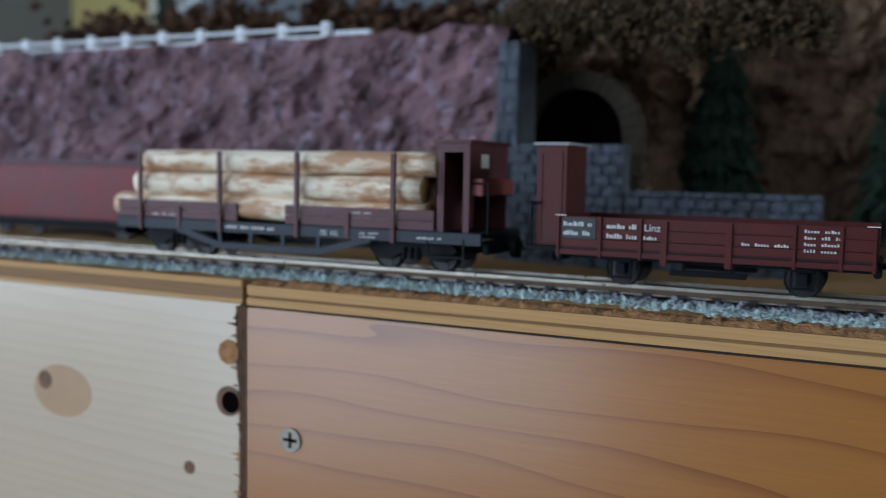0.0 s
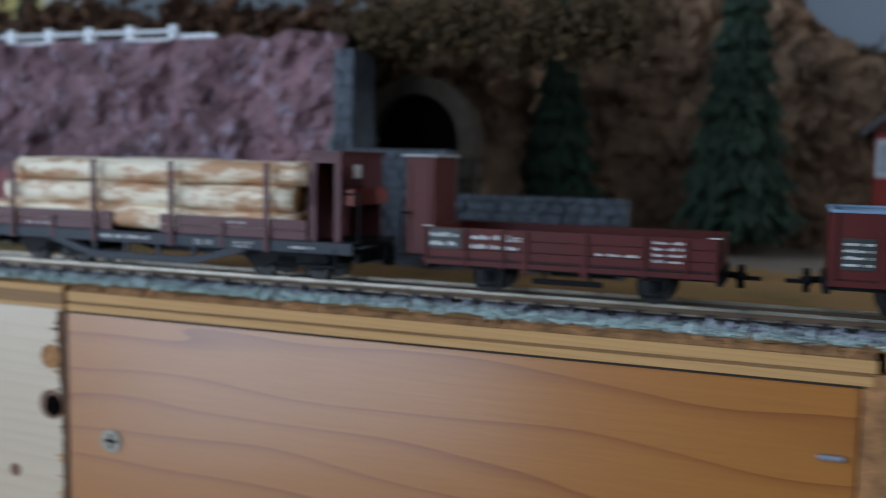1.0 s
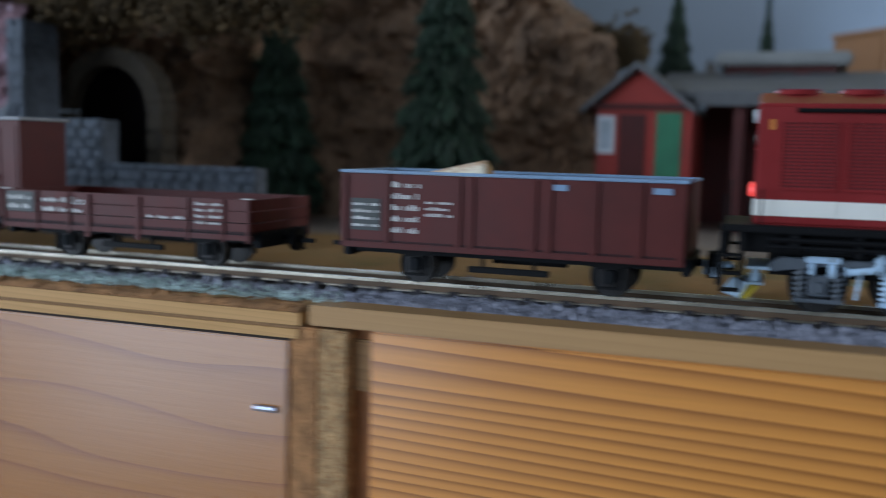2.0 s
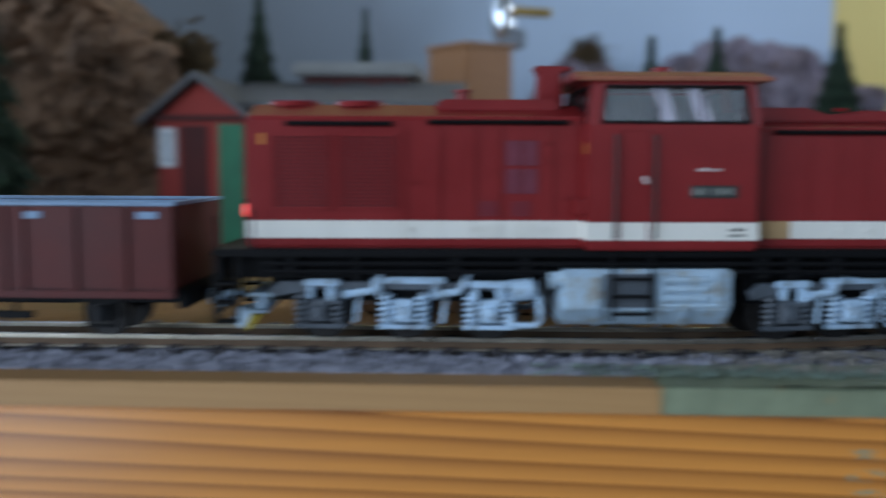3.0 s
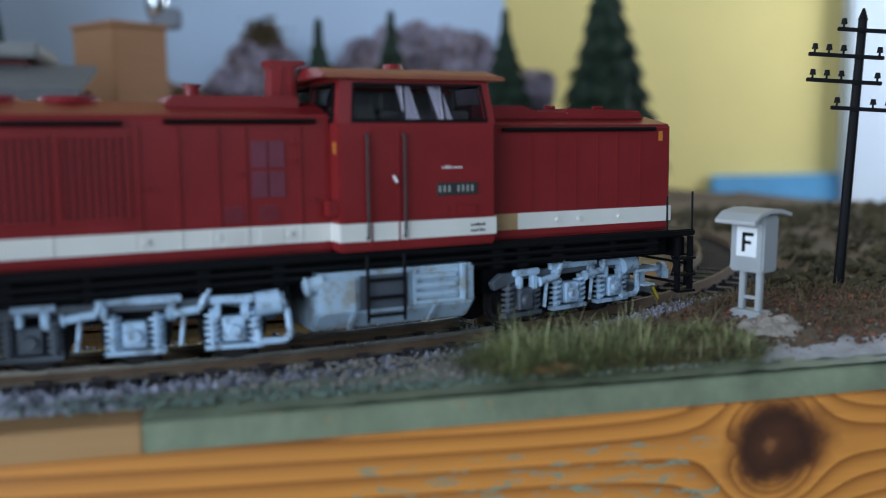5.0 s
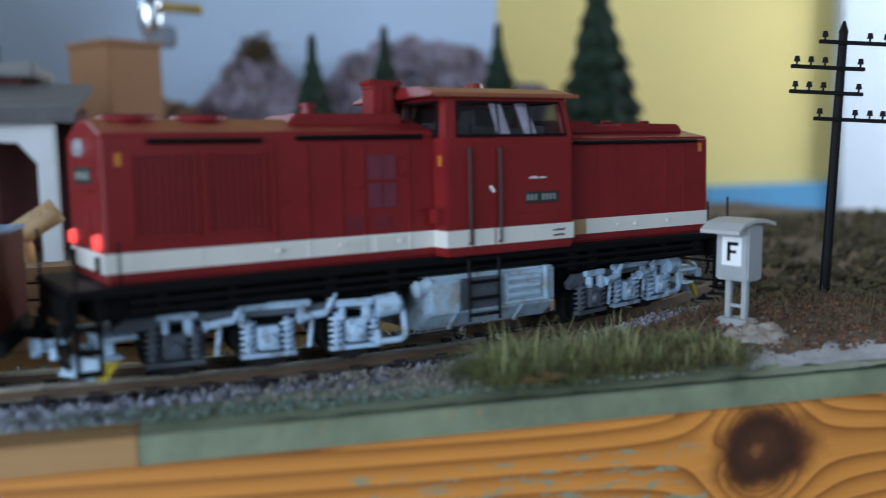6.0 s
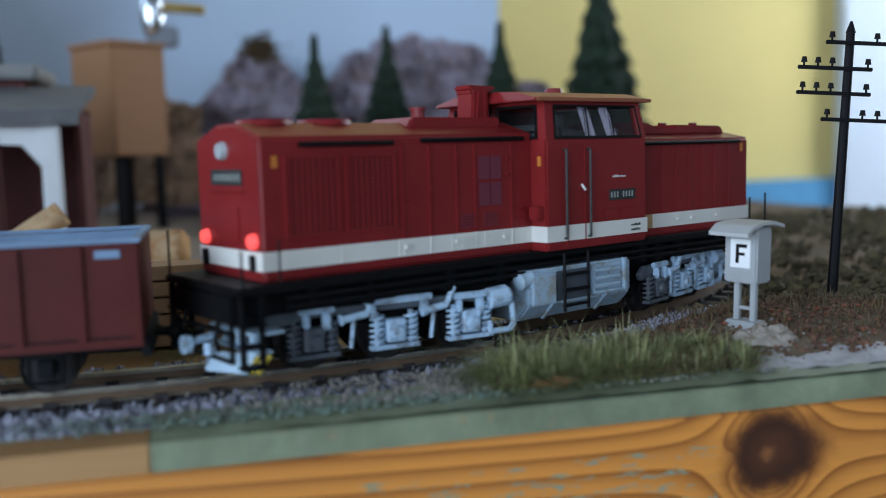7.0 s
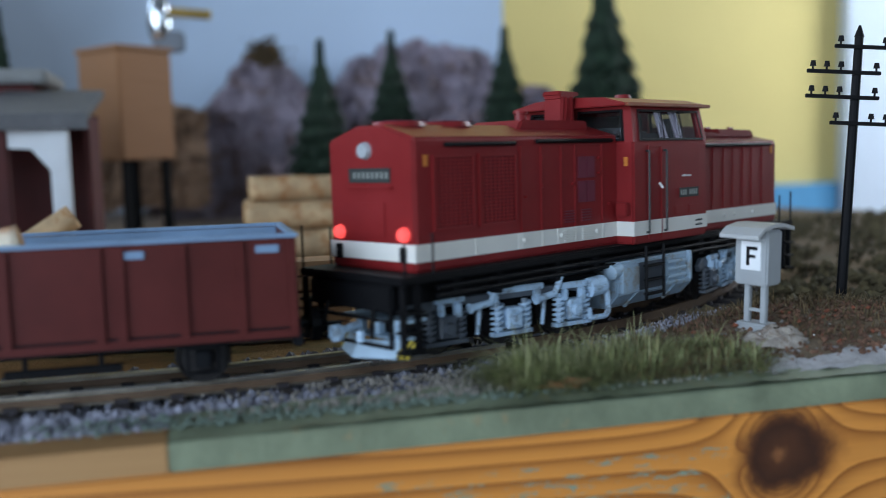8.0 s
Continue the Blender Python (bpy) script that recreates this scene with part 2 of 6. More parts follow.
BOX_GREY = surface("phone_box_grey", (0.33, 0.35, 0.36), 0.55, var=0.1, scale=150)
SIGN_WHITE = surface("sign_white", (0.8, 0.82, 0.83), 0.5, var=0.03)


def sky_paint():
    """Painted sky from grey to light blue along the board; the dark left stands for weaker light."""
    m, nt, bsdf = node_mat("backdrop_sky")
    vec = coords(nt)
    sep = nt.nodes.new("ShaderNodeSeparateXYZ")
    nt.links.new(vec, sep.inputs[0])
    cloud = noise_tex(nt, vec, 3.0, 3)
    k = maths(nt, "ADD", maths(nt, "MULTIPLY", sep.outputs[0], 1.4), maths(nt, "MULTIPLY", cloud, 0.3))
    # light's fall-off to the left is put into these colours
    col = ramp(nt, k, [(0.3, (0.14, 0.155, 0.17)), (0.55, (0.24, 0.27, 0.31)), (0.72, (0.5, 0.6, 0.73)), (0.9, (0.62, 0.74, 0.9))])
    nt.links.new(col, bsdf.inputs["Base Color"])
    bsdf.inputs["Roughness"].default_value = 0.9
    return m


SKY_PAINT = sky_paint()
WALL_YELLOW = surface("wall_yellow", (0.75, 0.62, 0.25), 0.9, var=0.04, scale=6, fine=200, relief=0.2)
# unseen walls and ceiling, dark grey so that they bounce less light
WALL_DIM = surface("wall_dim_grey", (0.2, 0.21, 0.22), 0.9, var=0.04, scale=6, fine=200, relief=0.2)
WALL_BLUE = surface("wall_blue_band", (0.1, 0.34, 0.6), 0.8, var=0.1)
FLOOR_WOOD = wood("floor_boards", (0.35, 0.22, 0.12), (0.22, 0.12, 0.06), 60)
SNOW = surface("white_plaster", (0.7, 0.69, 0.66), 0.9, var=0.1, scale=300)


def ground_material():
    """Bare board, flock and soil, blended by noise; the table's right end is greyer soil."""
    m, nt, bsdf = node_mat("layout_ground")
    vec = coords(nt)
    sep = nt.nodes.new("ShaderNodeSeparateXYZ")
    nt.links.new(vec, sep.inputs[0])
    a, b, c = noise_tex(nt, vec, 22, 5), noise_tex(nt, vec, 90, 5, 0.7), noise_tex(nt, vec, 900, 3)
    left = ramp(nt, a, [(0.35, (0.5, 0.25, 0.08)), (0.52, (0.42, 0.23, 0.075)), (0.66, (0.22, 0.18, 0.05))])
    right = ramp(nt, b, [(0.35, (0.13, 0.1, 0.085)), (0.5, (0.3, 0.25, 0.2)), (0.66, (0.2, 0.21, 0.17))])
    side = maths(nt, "SMOOTH_MIN", maths(nt, "MAXIMUM", maths(nt, "MULTIPLY_ADD", sep.outputs[0], 18.0, -18.0 * 0.44), 0.0), 1.0, 0.1)
    near = maths(nt, "LESS_THAN", sep.outputs[1], 0.075)
    away = nt.nodes.new("ShaderNodeVectorMath")
    away.operation = "DISTANCE"
    flat_pos = nt.nodes.new("ShaderNodeCombineXYZ")
    nt.links.new(sep.outputs[0], flat_pos.inputs[0])
    nt.links.new(sep.outputs[1], flat_pos.inputs[1])
    nt.links.new(flat_pos.outputs[0], away.inputs[0])
    away.inputs[1].default_value = (46.0 * U, 28.48 * U, 0)
    bare = maths(nt, "MULTIPLY", maths(nt, "LESS_THAN", away.outputs["Value"], 23.0 * U), maths(nt, "LESS_THAN", sep.outputs[1], 0.2))
    covered = maths(nt, "SUBTRACT", 1.0, bare)
    col = mix_rgb(nt, maths(nt, "MULTIPLY", maths(nt, "MULTIPLY", side, near), covered), left, right)
    yard = maths(nt, "GREATER_THAN", sep.outputs[1], 0.15)
    sand = ramp(nt, b, [(0.3, (0.3, 0.22, 0.17)), (0.7, (0.4, 0.32, 0.26))])
    soil = ramp(nt, b, [(0.3, (0.09, 0.07, 0.045)), (0.5, (0.19, 0.12, 0.065)), (0.7, (0.13, 0.12, 0.07))])
    far_end = ramp(nt, maths(nt, "ADD", sep.outputs[0], maths(nt, "MULTIPLY", a, 0.06)), [(0.46, (0, 0, 0)), (0.52, (1, 1, 1))])
    sand = mix_rgb(nt, far_end, sand, soil)
    col = mix_rgb(nt, yard, col, sand)
    col = mix_rgb(nt, maths(nt, "MULTIPLY", maths(nt, "MULTIPLY", far_end, 0.8), covered), col, soil)
    edge_soil = maths(nt, "MULTIPLY", maths(nt, "LESS_THAN", sep.outputs[1], 2.9 * U), maths(nt, "GREATER_THAN", sep.outputs[0], 25.5 * U))
    edge_soil = maths(nt, "MULTIPLY", edge_soil, maths(nt, "LESS_THAN", sep.outputs[0], 52.0 * U))
    col = mix_rgb(nt, edge_soil, col, (0.05, 0.042, 0.045))
    col = mix_rgb(nt, maths(nt, "MULTIPLY", c, 0.5), col, (0.1, 0.07, 0.04))
    nt.links.new(col, bsdf.inputs["Base Color"])
    bsdf.inputs["Roughness"].default_value = 0.95
    bump(nt, bsdf, c, 0.8, 0.001)
    return m


GROUND = ground_material()


def glow(name, colour, strength):
    m, nt, bsdf = node_mat(name)
    bsdf.inputs["Base Color"].default_value = (*colour, 1)
    bsdf.inputs["Emission Color"].default_value = (*colour, 1)
    bsdf.inputs["Emission Strength"].default_value = strength
    bsdf.inputs["Roughness"].default_value = 0.3
    return m


TAIL_LAMP = glow("tail_lamp_red", (1.0, 0.09, 0.08), 0.75)


def glass_mat():
    m, nt, bsdf = node_mat("cab_glass")
    bsdf.inputs["Base Color"].default_value = (0.5, 0.51, 0.54, 1)
    bsdf.inputs["Roughness"].default_value = 0.02
    bsdf.inputs["Transmission Weight"].default_value = 1.0
    bsdf.inputs["IOR"].default_value = 1.45
    return m


GLASS = glass_mat()
PANEL_PALE = surface("panel_pale_blue", (0.6, 0.68, 0.78), 0.8, var=0.05, scale=6)
JOINT_DARK = surface("joint_dark", (0.1, 0.045, 0.02), 0.9, var=0.5, scale=300, relief=0.9, dist=0.001)
PLATE_FIGURE = surface("plate_figure", (0.34, 0.36, 0.33), 0.6)
# dull brown for rail surfaces that catch no light
RAIL_DULL = surface("rail_dull_brown", (0.14, 0.085, 0.05), 0.6, 0.2, var=0.3, scale=120)
PLOUGH = surface("plough_pale", (0.48, 0.63, 0.76), 0.45, var=0.1, scale=150)
YARD_LOG = surface("weathered_log", (0.55, 0.37, 0.2), 0.75, var=0.3, scale=80, dirt_glint=(0.35, 0.14, 0.04))
LAMP_GLASS = surface("lamp_glass", (0.38, 0.41, 0.43), 0.22, var=0.2, scale=400)

# ---- mesh helpers (plan units in, metres out) ----


def box(bm, x0, x1, y0, y1, z0, z1, m=None):
    vs = [bm.verts.new((x, y, z)) for x in (x0, x1) for y in (y0, y1) for z in (z0, z1)]
    for f in ((0, 1, 3, 2), (4, 6, 7, 5), (0, 4, 5, 1), (2, 3, 7, 6), (0, 2, 6, 4), (1, 5, 7, 3)):
        bm.faces.new([vs[i] for i in f])
    if m:
        for v in vs:
            v.co = m @ v.co
    return vs


def tube(bm, p, q, r0, r1=None, n=10, caps=True):
    """A round bar from p to q."""
    p, q = Vector(p), Vector(q)
    r1 = r0 if r1 is None else r1
    turn = (q - p).to_track_quat("Z", "Y").to_matrix()
    rings = []
    for c, r in ((p, r0), (q, r1)):
        rings.append([bm.verts.new(c + turn @ Vector((r * math.cos(2 * math.pi * i / n), r * math.sin(2 * math.pi * i / n), 0))) for i in range(n)])
    for i in range(n):
        bm.faces.new((rings[0][i], rings[0][(i + 1) % n], rings[1][(i + 1) % n], rings[1][i]))
    if caps:
        bm.faces.new(rings[0][::-1])
        bm.faces.new(rings[1])
    return rings


def prism(bm, outline, x0, x1, axis="x"):
    """An outline of (a, b) swept along an axis: x sweeps (y, z), y sweeps (x, z), z sweeps (x, y)."""
    def at(a, b, c):
        return {"x": (c, a, b), "y": (a, c, b), "z": (a, b, c)}[axis]
    lo = [bm.verts.new(at(a, b, x0)) for a, b in outline]
    hi = [bm.verts.new(at(a, b, x1)) for a, b in outline]
    n = len(outline)
    for i in range(n):
        bm.faces.new((lo[i], lo[(i + 1) % n], hi[(i + 1) % n], hi[i]))
    bm.faces.new(lo[::-1])
    bm.faces.new(hi)
    return lo + hi


def soften(bm, w, seg=2):
    bmesh.ops.recalc_face_normals(bm, faces=bm.faces)
    sharp = [e for e in bm.edges if len(e.link_faces) == 2 and e.calc_face_angle(0) > 0.6]
    bmesh.ops.bevel(bm, geom=sharp, offset=w, segments=seg, affect="EDGES", clamp_overlap=True)


def mesh_of(name, bm, material, smooth=False):
    bmesh.ops.recalc_face_normals(bm, faces=bm.faces)
    bmesh.ops.scale(bm, vec=(U, U, U), verts=bm.verts)
    me = bpy.data.meshes.new(name)
    bm.to_mesh(me)
    bm.free()
    for m in material if isinstance(material, (list, tuple)) else (material,):
        me.materials.append(m)
    if smooth:
        for p in me.polygons:
            p.use_smooth = True
    return me


def part(name, bm, material, parent=None, label="", smooth=False, at=(0, 0, 0)):
    ob = new(name, mesh_of(name, bm, material, smooth))
    ob.location = Vector(at) * U
    if parent:
        ob.parent = parent
    if label:
        ob["label"] = label
    return ob


def shared(name, me, parent, at, rz=0.0):
    ob = new(name, me)
    ob.parent = parent
    ob.location = Vector(at) * U
    ob.rotation_euler = (0, 0, rz)
    return ob


def thing(name, label, category, at=(0, 0, 0), group="", kind=""):
    ob = new(name)
    ob.location = Vector(at) * U
    ob.empty_display_size = 0.01
    return tagged(ob, label, category, group, kind)


def B(*boxes, w=0.0):
    bm = bmesh.new()
    for b in boxes:
        box(bm, *b)
    if w:
        soften(bm, w)
    return bm


def whole(name, bm, material, label, category, smooth=False, group="", kind=""):
    return tagged(part(name, bm, material, None, "", smooth), label, category, group, kind)


def grid_mesh(nx, ny, place):
    """A sheet of nx by ny cells; place(u, v) gives a point."""
    bm = bmesh.new()
    vs = [[bm.verts.new(place(i / nx, j / ny)) for j in range(ny + 1)] for i in range(nx + 1)]
    for i in range(nx):
        for j in range(ny):
            bm.faces.new((vs[i][j], vs[i + 1][j], vs[i + 1][j + 1], vs[i][j + 1]))
    return bm


def fbm(x, y, z=0.0, octaves=5):
    return noise.fractal(Vector((x, y, z)), 1.0, 2.1, octaves)


# ---- the track's line ----
CURVE_X, TRACK_Y, CURVE_R = 46.0, 3.98, 24.5
RAIL_Z = 1.26


def line(s):
    """Place and heading on the track's centre line."""
    if s <= CURVE_X:
        return Vector((s, TRACK_Y)), 0.0
    a = min((s - CURVE_X) / CURVE_R, 1.5)
    return Vector((CURVE_X + CURVE_R * math.sin(a), TRACK_Y + CURVE_R * (1 - math.cos(a)))), a


# ---- the room ----
def wall_with_hole(name, axis, at, thick, a0, a1, hole, mat, z0=-0.95, z1=1.65):
    """A wall across an axis, in metres, with a rectangular opening (a, a, z, z)."""
    bm = bmesh.new()
    h0, h1, hz0, hz1 = hole
    for p0, p1, q0, q1 in ((a0, h0, z0, z1), (h1, a1, z0, z1), (h0, h1, z0, hz0), (h0, h1, hz1, z1)):
        if axis == "x":
            box(bm, at, at + thick, p0, p1, q0, q1)
        else:
            box(bm, p0, p1, at, at + thick, q0, q1)
    bmesh.ops.scale(bm, vec=(1 / U, 1 / U, 1 / U), verts=bm.verts)
    return tagged(part(name, bm, mat), "plain painted room wall with a window opening", "wall", kind="structure")


def metres(*boxes):
    bm = B(*boxes)
    bmesh.ops.scale(bm, vec=(1 / U, 1 / U, 1 / U), verts=bm.verts)
    return bm


def room():
    wall_with_hole("wall_west", "x", -1.54, 0.12, -1.9, 1.6, (-1.8, -0.3, -0.25, 1.25), WALL_DIM)
    wall_with_hole("wall_north", "y", 1.25, 0.12, -1.42, 2.1, (-1.25, -0.25, 0.32, 1.12), WALL_YELLOW)
    wall_with_hole("wall_east", "x", 2.1, 0.12, -1.9, 1.25, (0.6, 1.1, 0.1, 1.1), WALL_DIM)
    wall_with_hole("wall_south", "y", -1.92, 0.12, 0.2, 2.1, (0.7, 1.6, 0.25, 1.25), WALL_DIM)
    wall_with_hole("wall_south_2", "y", -1.92, 0.12, -1.42, 0.2, (-1.36, -0.38, -0.7, 1.0), WALL_DIM)
    tagged(part("wall_band", metres((1.2, 1.436, 1.236, 1.246, -0.16, -0.014)), WALL_BLUE), "blue painted band low on the yellow wall", "wall", kind="structure")
    tagged(part("wall_panel", metres((1.44, 2.1, 1.22, 1.245, -0.95, 1.65)), PANEL_PALE), "pale bluish white wall panel beside the yellow paint", "wall", kind="structure")
    tagged(part("floor", metres((-1.54, 2.22, -1.92, 1.37, -1.05, -0.95)), FLOOR_WOOD), "brown boarded room floor", "floor", kind="structure")
    tagged(part("ceiling", metres((-1.54, 2.22, -1.92, 1.37, 1.65, 1.75)), WALL_DIM), "dark grey unseen room ceiling", "ceiling", kind="structure")
    # window_3 and window_4 are unseen frames added round the fill lamps
    for name, loc, size in (("window_1", (-1.48, -1.05, 0.5), (0.03, 1.5, 1.5)), ("window_4", (1.15, -1.86, 0.75), (0.9, 0.03, 1.0)), ("window_5", (-0.87, -1.86, 0.15), (0.98, 0.03, 1.7)), ("window_2", (-0.75, 1.31, 0.72), (1.0, 0.03, 0.8)), ("window_3", (2.16, 0.85, 0.6), (0.03, 0.5, 1.0))):
        x, y, z = loc
        sx, sy, sz = (q / 2 for q in size)
        if sx < sy:
            bars_ = [(x - sx, x + sx, y - sy, y - sy + 0.05, z - sz, z + sz), (x - sx, x + sx, y + sy - 0.05, y + sy, z - sz, z + sz),
                     (x - sx, x + sx, y - sy + 0.05, y + sy - 0.05, z - sz, z - sz + 0.05), (x - sx, x + sx, y - sy + 0.05, y + sy - 0.05, z + sz - 0.05, z + sz)]
        else:
            bars_ = [(x - sx, x - sx + 0.05, y - sy, y + sy, z - sz, z + sz), (x + sx - 0.05, x + sx, y - sy, y + sy, z - sz, z + sz),
                     (x - sx + 0.05, x + sx - 0.05, y - sy, y + sy, z - sz, z - sz + 0.05), (x - sx + 0.05, x + sx - 0.05, y - sy, y + sy, z + sz - 0.05, z + sz)]
        tagged(part(name, metres(*bars_), WHITE_PAINT), "white painted window frame in the room wall", "window", kind="structure")
    # the painted sky behind the layout
    bm = B((-75, 81.0, 86, 87, -8, 33), w=0.1)
    whole("backdrop", bm, SKY_PAINT, "grey-blue painted sky board behind the layout, darkened leftwards for weaker light", "backdrop", kind="structure")


# ---- the table ----
def ground_height(x, y):
    z = 0.88 + 0.12 * fbm(x * 0.5, y * 0.5)
    mound = 0.92 * math.exp(-((x - 62.5) / 5.5) ** 2 - ((y - 3.6) / 2.6) ** 2)
    z += mound * min(1, max(0, (y - 0.2) / 1.0))
    p = Vector((x, y))
    if x > CURVE_X:
        d = abs((p - Vector((CURVE_X, TRACK_Y + CURVE_R))).length - CURVE_R)
    else:
        d = abs(y - TRACK_Y)
    if d < 2.1:
        z = z + (0.6 - z) * min(1, (2.1 - d) / 0.5)
    if y > 40 and x > 44:
        z -= min(0.55, (y - 40) * 0.03)
    return z


def table():
    slab = B((-45, 96, 0.3, 85.5, -1.2, 0.12), w=0.05)
    whole("table_top", slab, PLY_DARK, "plywood base of the model railway layout", "table", kind="structure")
    bm = grid_mesh(280, 150, lambda u, v: (-45 + 141 * u, 0.25 + 85 * v ** 1.6, ground_height(-45 + 141 * u, 0.25 + 85 * v ** 1.6)))
    whole("ground", bm, GROUND, "uneven model ground of bare ochre board, flock and soil", "ground", True, kind="structure")
    # front boards
    left = thing("front_board", "pale knotty pine front board of the table", "board", kind="structure", group="front boards")
    bm = B((-45, -0.28, 0, 1.6, -16, 0.06), w=0.04)
    part("plank", bm, BOARD_PALE, left)
    for x, z, r in ((-9.5, -3.58, 0.36), (-2.48, -5.9, 0.24)):
        bm = bmesh.new()
        tube(bm, (x, -0.012, z), (x, 0.05, z), r * 1.0, n=20)
        part("knot", bm, KNOT, left, "small dark round knot")
    bm = bmesh.new()
    tube(bm, (-8.6, -0.006, -3.9), (-8.6, 0.05, -3.9), 1.0, n=24)
    for v in bm.verts:
        v.co.x = -8.6 + (v.co.x + 8.6) * 1.5
    part("knot", bm, surface("knot_halo", (0.46, 0.28, 0.15), 0.4, var=0.1), left, "pale brown halo round a knot")
    bm = bmesh.new()
    tube(bm, (-0.74, -0.05, -3.31), (-0.74, 0.1, -3.31), 0.52, n=18)
    part("bolt_hole", bm, KNOT, left, "drilled hole with a burnt rim")
    # black disc: the shade of the hollow is put into its colour
    bm = bmesh.new()
    tube(bm, (-0.64, -0.06, -3.33), (-0.64, 0.1, -3.33), 0.38, n=16)
    part("bolt_hole", bm, HOLE_SHADE, left, "flat black disc for the shade inside the drilled hole")
    bm = bmesh.new()
    tube(bm, (-0.74, -0.04, -1.62), (-0.74, 0.1, -1.62), 0.44, n=9)
    part("chip", bm, TORN, left, "splintered chip at the board's end")
    mid = thing("front_board", "warm reddish pine front board with curving grain", "board", kind="structure", group="front boards")
    part("plank", B((-0.02, 24.92, 0, 1.6, -16, -0.03), w=0.04), BOARD_WARM, mid)
    screw = thing("screw", "steel wood screw sunk into the pine board", "screw")
    bm = bmesh.new()
    tube(bm, (1.81, -0.07, -4.29), (1.81, 0.15, -4.29), 0.4, 0.34, n=18)
    part("head", bm, SCREW, screw)
    # raised black cross, coloured as the shade in the screw's slot
    part("slot", B((1.55, 2.07, -0.085, -0.06, -4.34, -4.24), (1.76, 1.86, -0.085, -0.06, -4.55, -4.03)), HOLE_SHADE, screw)
    nail = thing("nail", "thin steel nail head in the board's end", "nail")
    bm = bmesh.new()
    tube(bm, (24.0, -0.06, -1.85), (24.6, -0.08, -1.84), 0.09, n=8)
    part("head", bm, surface("nail_steel", (0.4, 0.42, 0.5), 0.35, 0.7), nail)
    gap = thing("joint_filler", "dark torn joint between two front boards", "joint", kind="structure")
    bm = grid_mesh(6, 160, lambda u, v: (-0.27 + 0.27 * u + 0.09 * fbm(v * 70, u * 2) * (1 - u) - (1 - u) * 0.18 * max(0.0, min(1.0, (v - 0.78) * 9)), -0.014, -16 + 16.0 * v))
    part("gap", bm, JOINT_DARK, gap)
    rng = random.Random(77)
    for k in range(26):
        z = -rng.uniform(0.3, 13.0)
        x = -0.3 - (0.16 if z > -3.2 else 0.0)
        w, h = rng.uniform(0.1, 0.34), rng.uniform(0.03, 0.09)
        bm = bmesh.new()
        prism(bm, [(x - w, z + rng.uniform(-0.05, 0.05)), (x + 0.06, z - h), (x + 0.06, z + h)], -0.035, 0.02, "y")
        part("splinter", bm, TORN if k % 3 else JOINT_DARK, gap, "torn wood splinter at the joint")
    cross = thing("cross_beam", "end grain of a cross beam between two front boards", "beam", kind="structure")
    part("end_grain", B((25.78, 26.6, -0.02, 2.5, -16, 0.36), w=0.05), END_GRAIN, cross)
    part("end_grain", B((24.96, 25.77, 0.02, 2.5, -16, 0.36), w=0.05), TORN, cross, "rough orange-brown saw-cut end")
    # the beam's shadow on the board, put into a dark brown strip
    part("recess", B((26.61, 27.25, 0.45, 1.6, -16, 0.36)), surface("recess_shadow_brown", (0.26, 0.1, 0.03), 0.7, var=0.3, scale=120), cross, "recessed strip coloured dark brown for the beam's shadow")
    right = thing("front_board", "orange pine front board with ridged grain, a large knot and green paint flecks", "board", kind="structure", group="front boards")
    part("plank", B((27.2, 96, 0.04, 1.6, -16, 0.42), w=0.05), BOARD_RIGHT, right)
    # rims
    rim = thing("rim", "layered plywood rim on the pale front board", "edge strip", kind="structure", group="rims")
    part("ply", B((-45, -0.2, 0.0, 0.9, 0.085, 0.22)), PLY_LIGHT, rim)
    part("ply", B((-45, -0.22, 0.05, 0.9, 0.22, 0.64)), PLY_DARK, rim)
    part("ply", B((-45, -0.2, 0.0, 0.9, 0.64, 0.86), w=0.04), PLY_LIGHT, rim)
    rim = thing("rim", "split plywood rim with torn brown upper layer", "edge strip", kind="structure", group="rims")
    part("ply", B((0.02, 25.2, 0.05, 0.9, -0.03, 0.06)), DARK_GAP, rim)
    part("ply", B((0.02, 25.2, -0.03, 0.9, 0.06, 0.3)), PLY_LIGHT, rim)
    part("ply", B((0.02, 25.2, 0.06, 0.9, 0.3, 0.4)), PLY_DARK, rim)
    part("ply", B((0.02, 25.25, -0.02, 0.9, 0.4, 0.72)), PLY_LIGHT, rim)
    bm = grid_mesh(260, 5, lambda u, v: (0.02 + 25.2 * u, 0.0 + 0.9 * v + 0.12 * fbm(u * 90, v * 3), 0.73 + (0.17 + 0.1 * fbm(u * 120, v * 5, 3)) * min(1, v * 3)))
    part("torn_layer", bm, TORN, rim)
    rim = thing("rim", "light solid wood rim beam, painted green at one end", "edge strip", kind="structure", group="rims")
    part("beam", B((25.5, 46.95, -0.02, 1.0, 0.435, 0.95), w=0.03), RIM_RIGHT, rim)
    part("beam", B((46.951, 96, -0.024, 1.0, 0.435, 0.965), w=0.03), GREEN_PAINT, rim, "green painted rim beam with worn spots")
    bm = grid_mesh(160, 8, lambda u, v: (46.95 + 42 * u, 0.02 + 1.5 * v, 0.97 + 0.1 * v + 0.05 * fbm(u * 60, v * 3) + min(1, u * 9) * 0.06))
    part("paint_skin", bm, GREEN_PAINT, rim, "lumpy green paint on the edge", True)
    # legs
    for x in (-40, 90):
        for y in (3, 80):
            leg = thing("table_leg", "square pine leg under the layout table", "table leg", group="table legs")
            part("post", B((x, x + 6, y, y + 6, -113, -1.3), w=0.3), BOARD_PALE, leg)


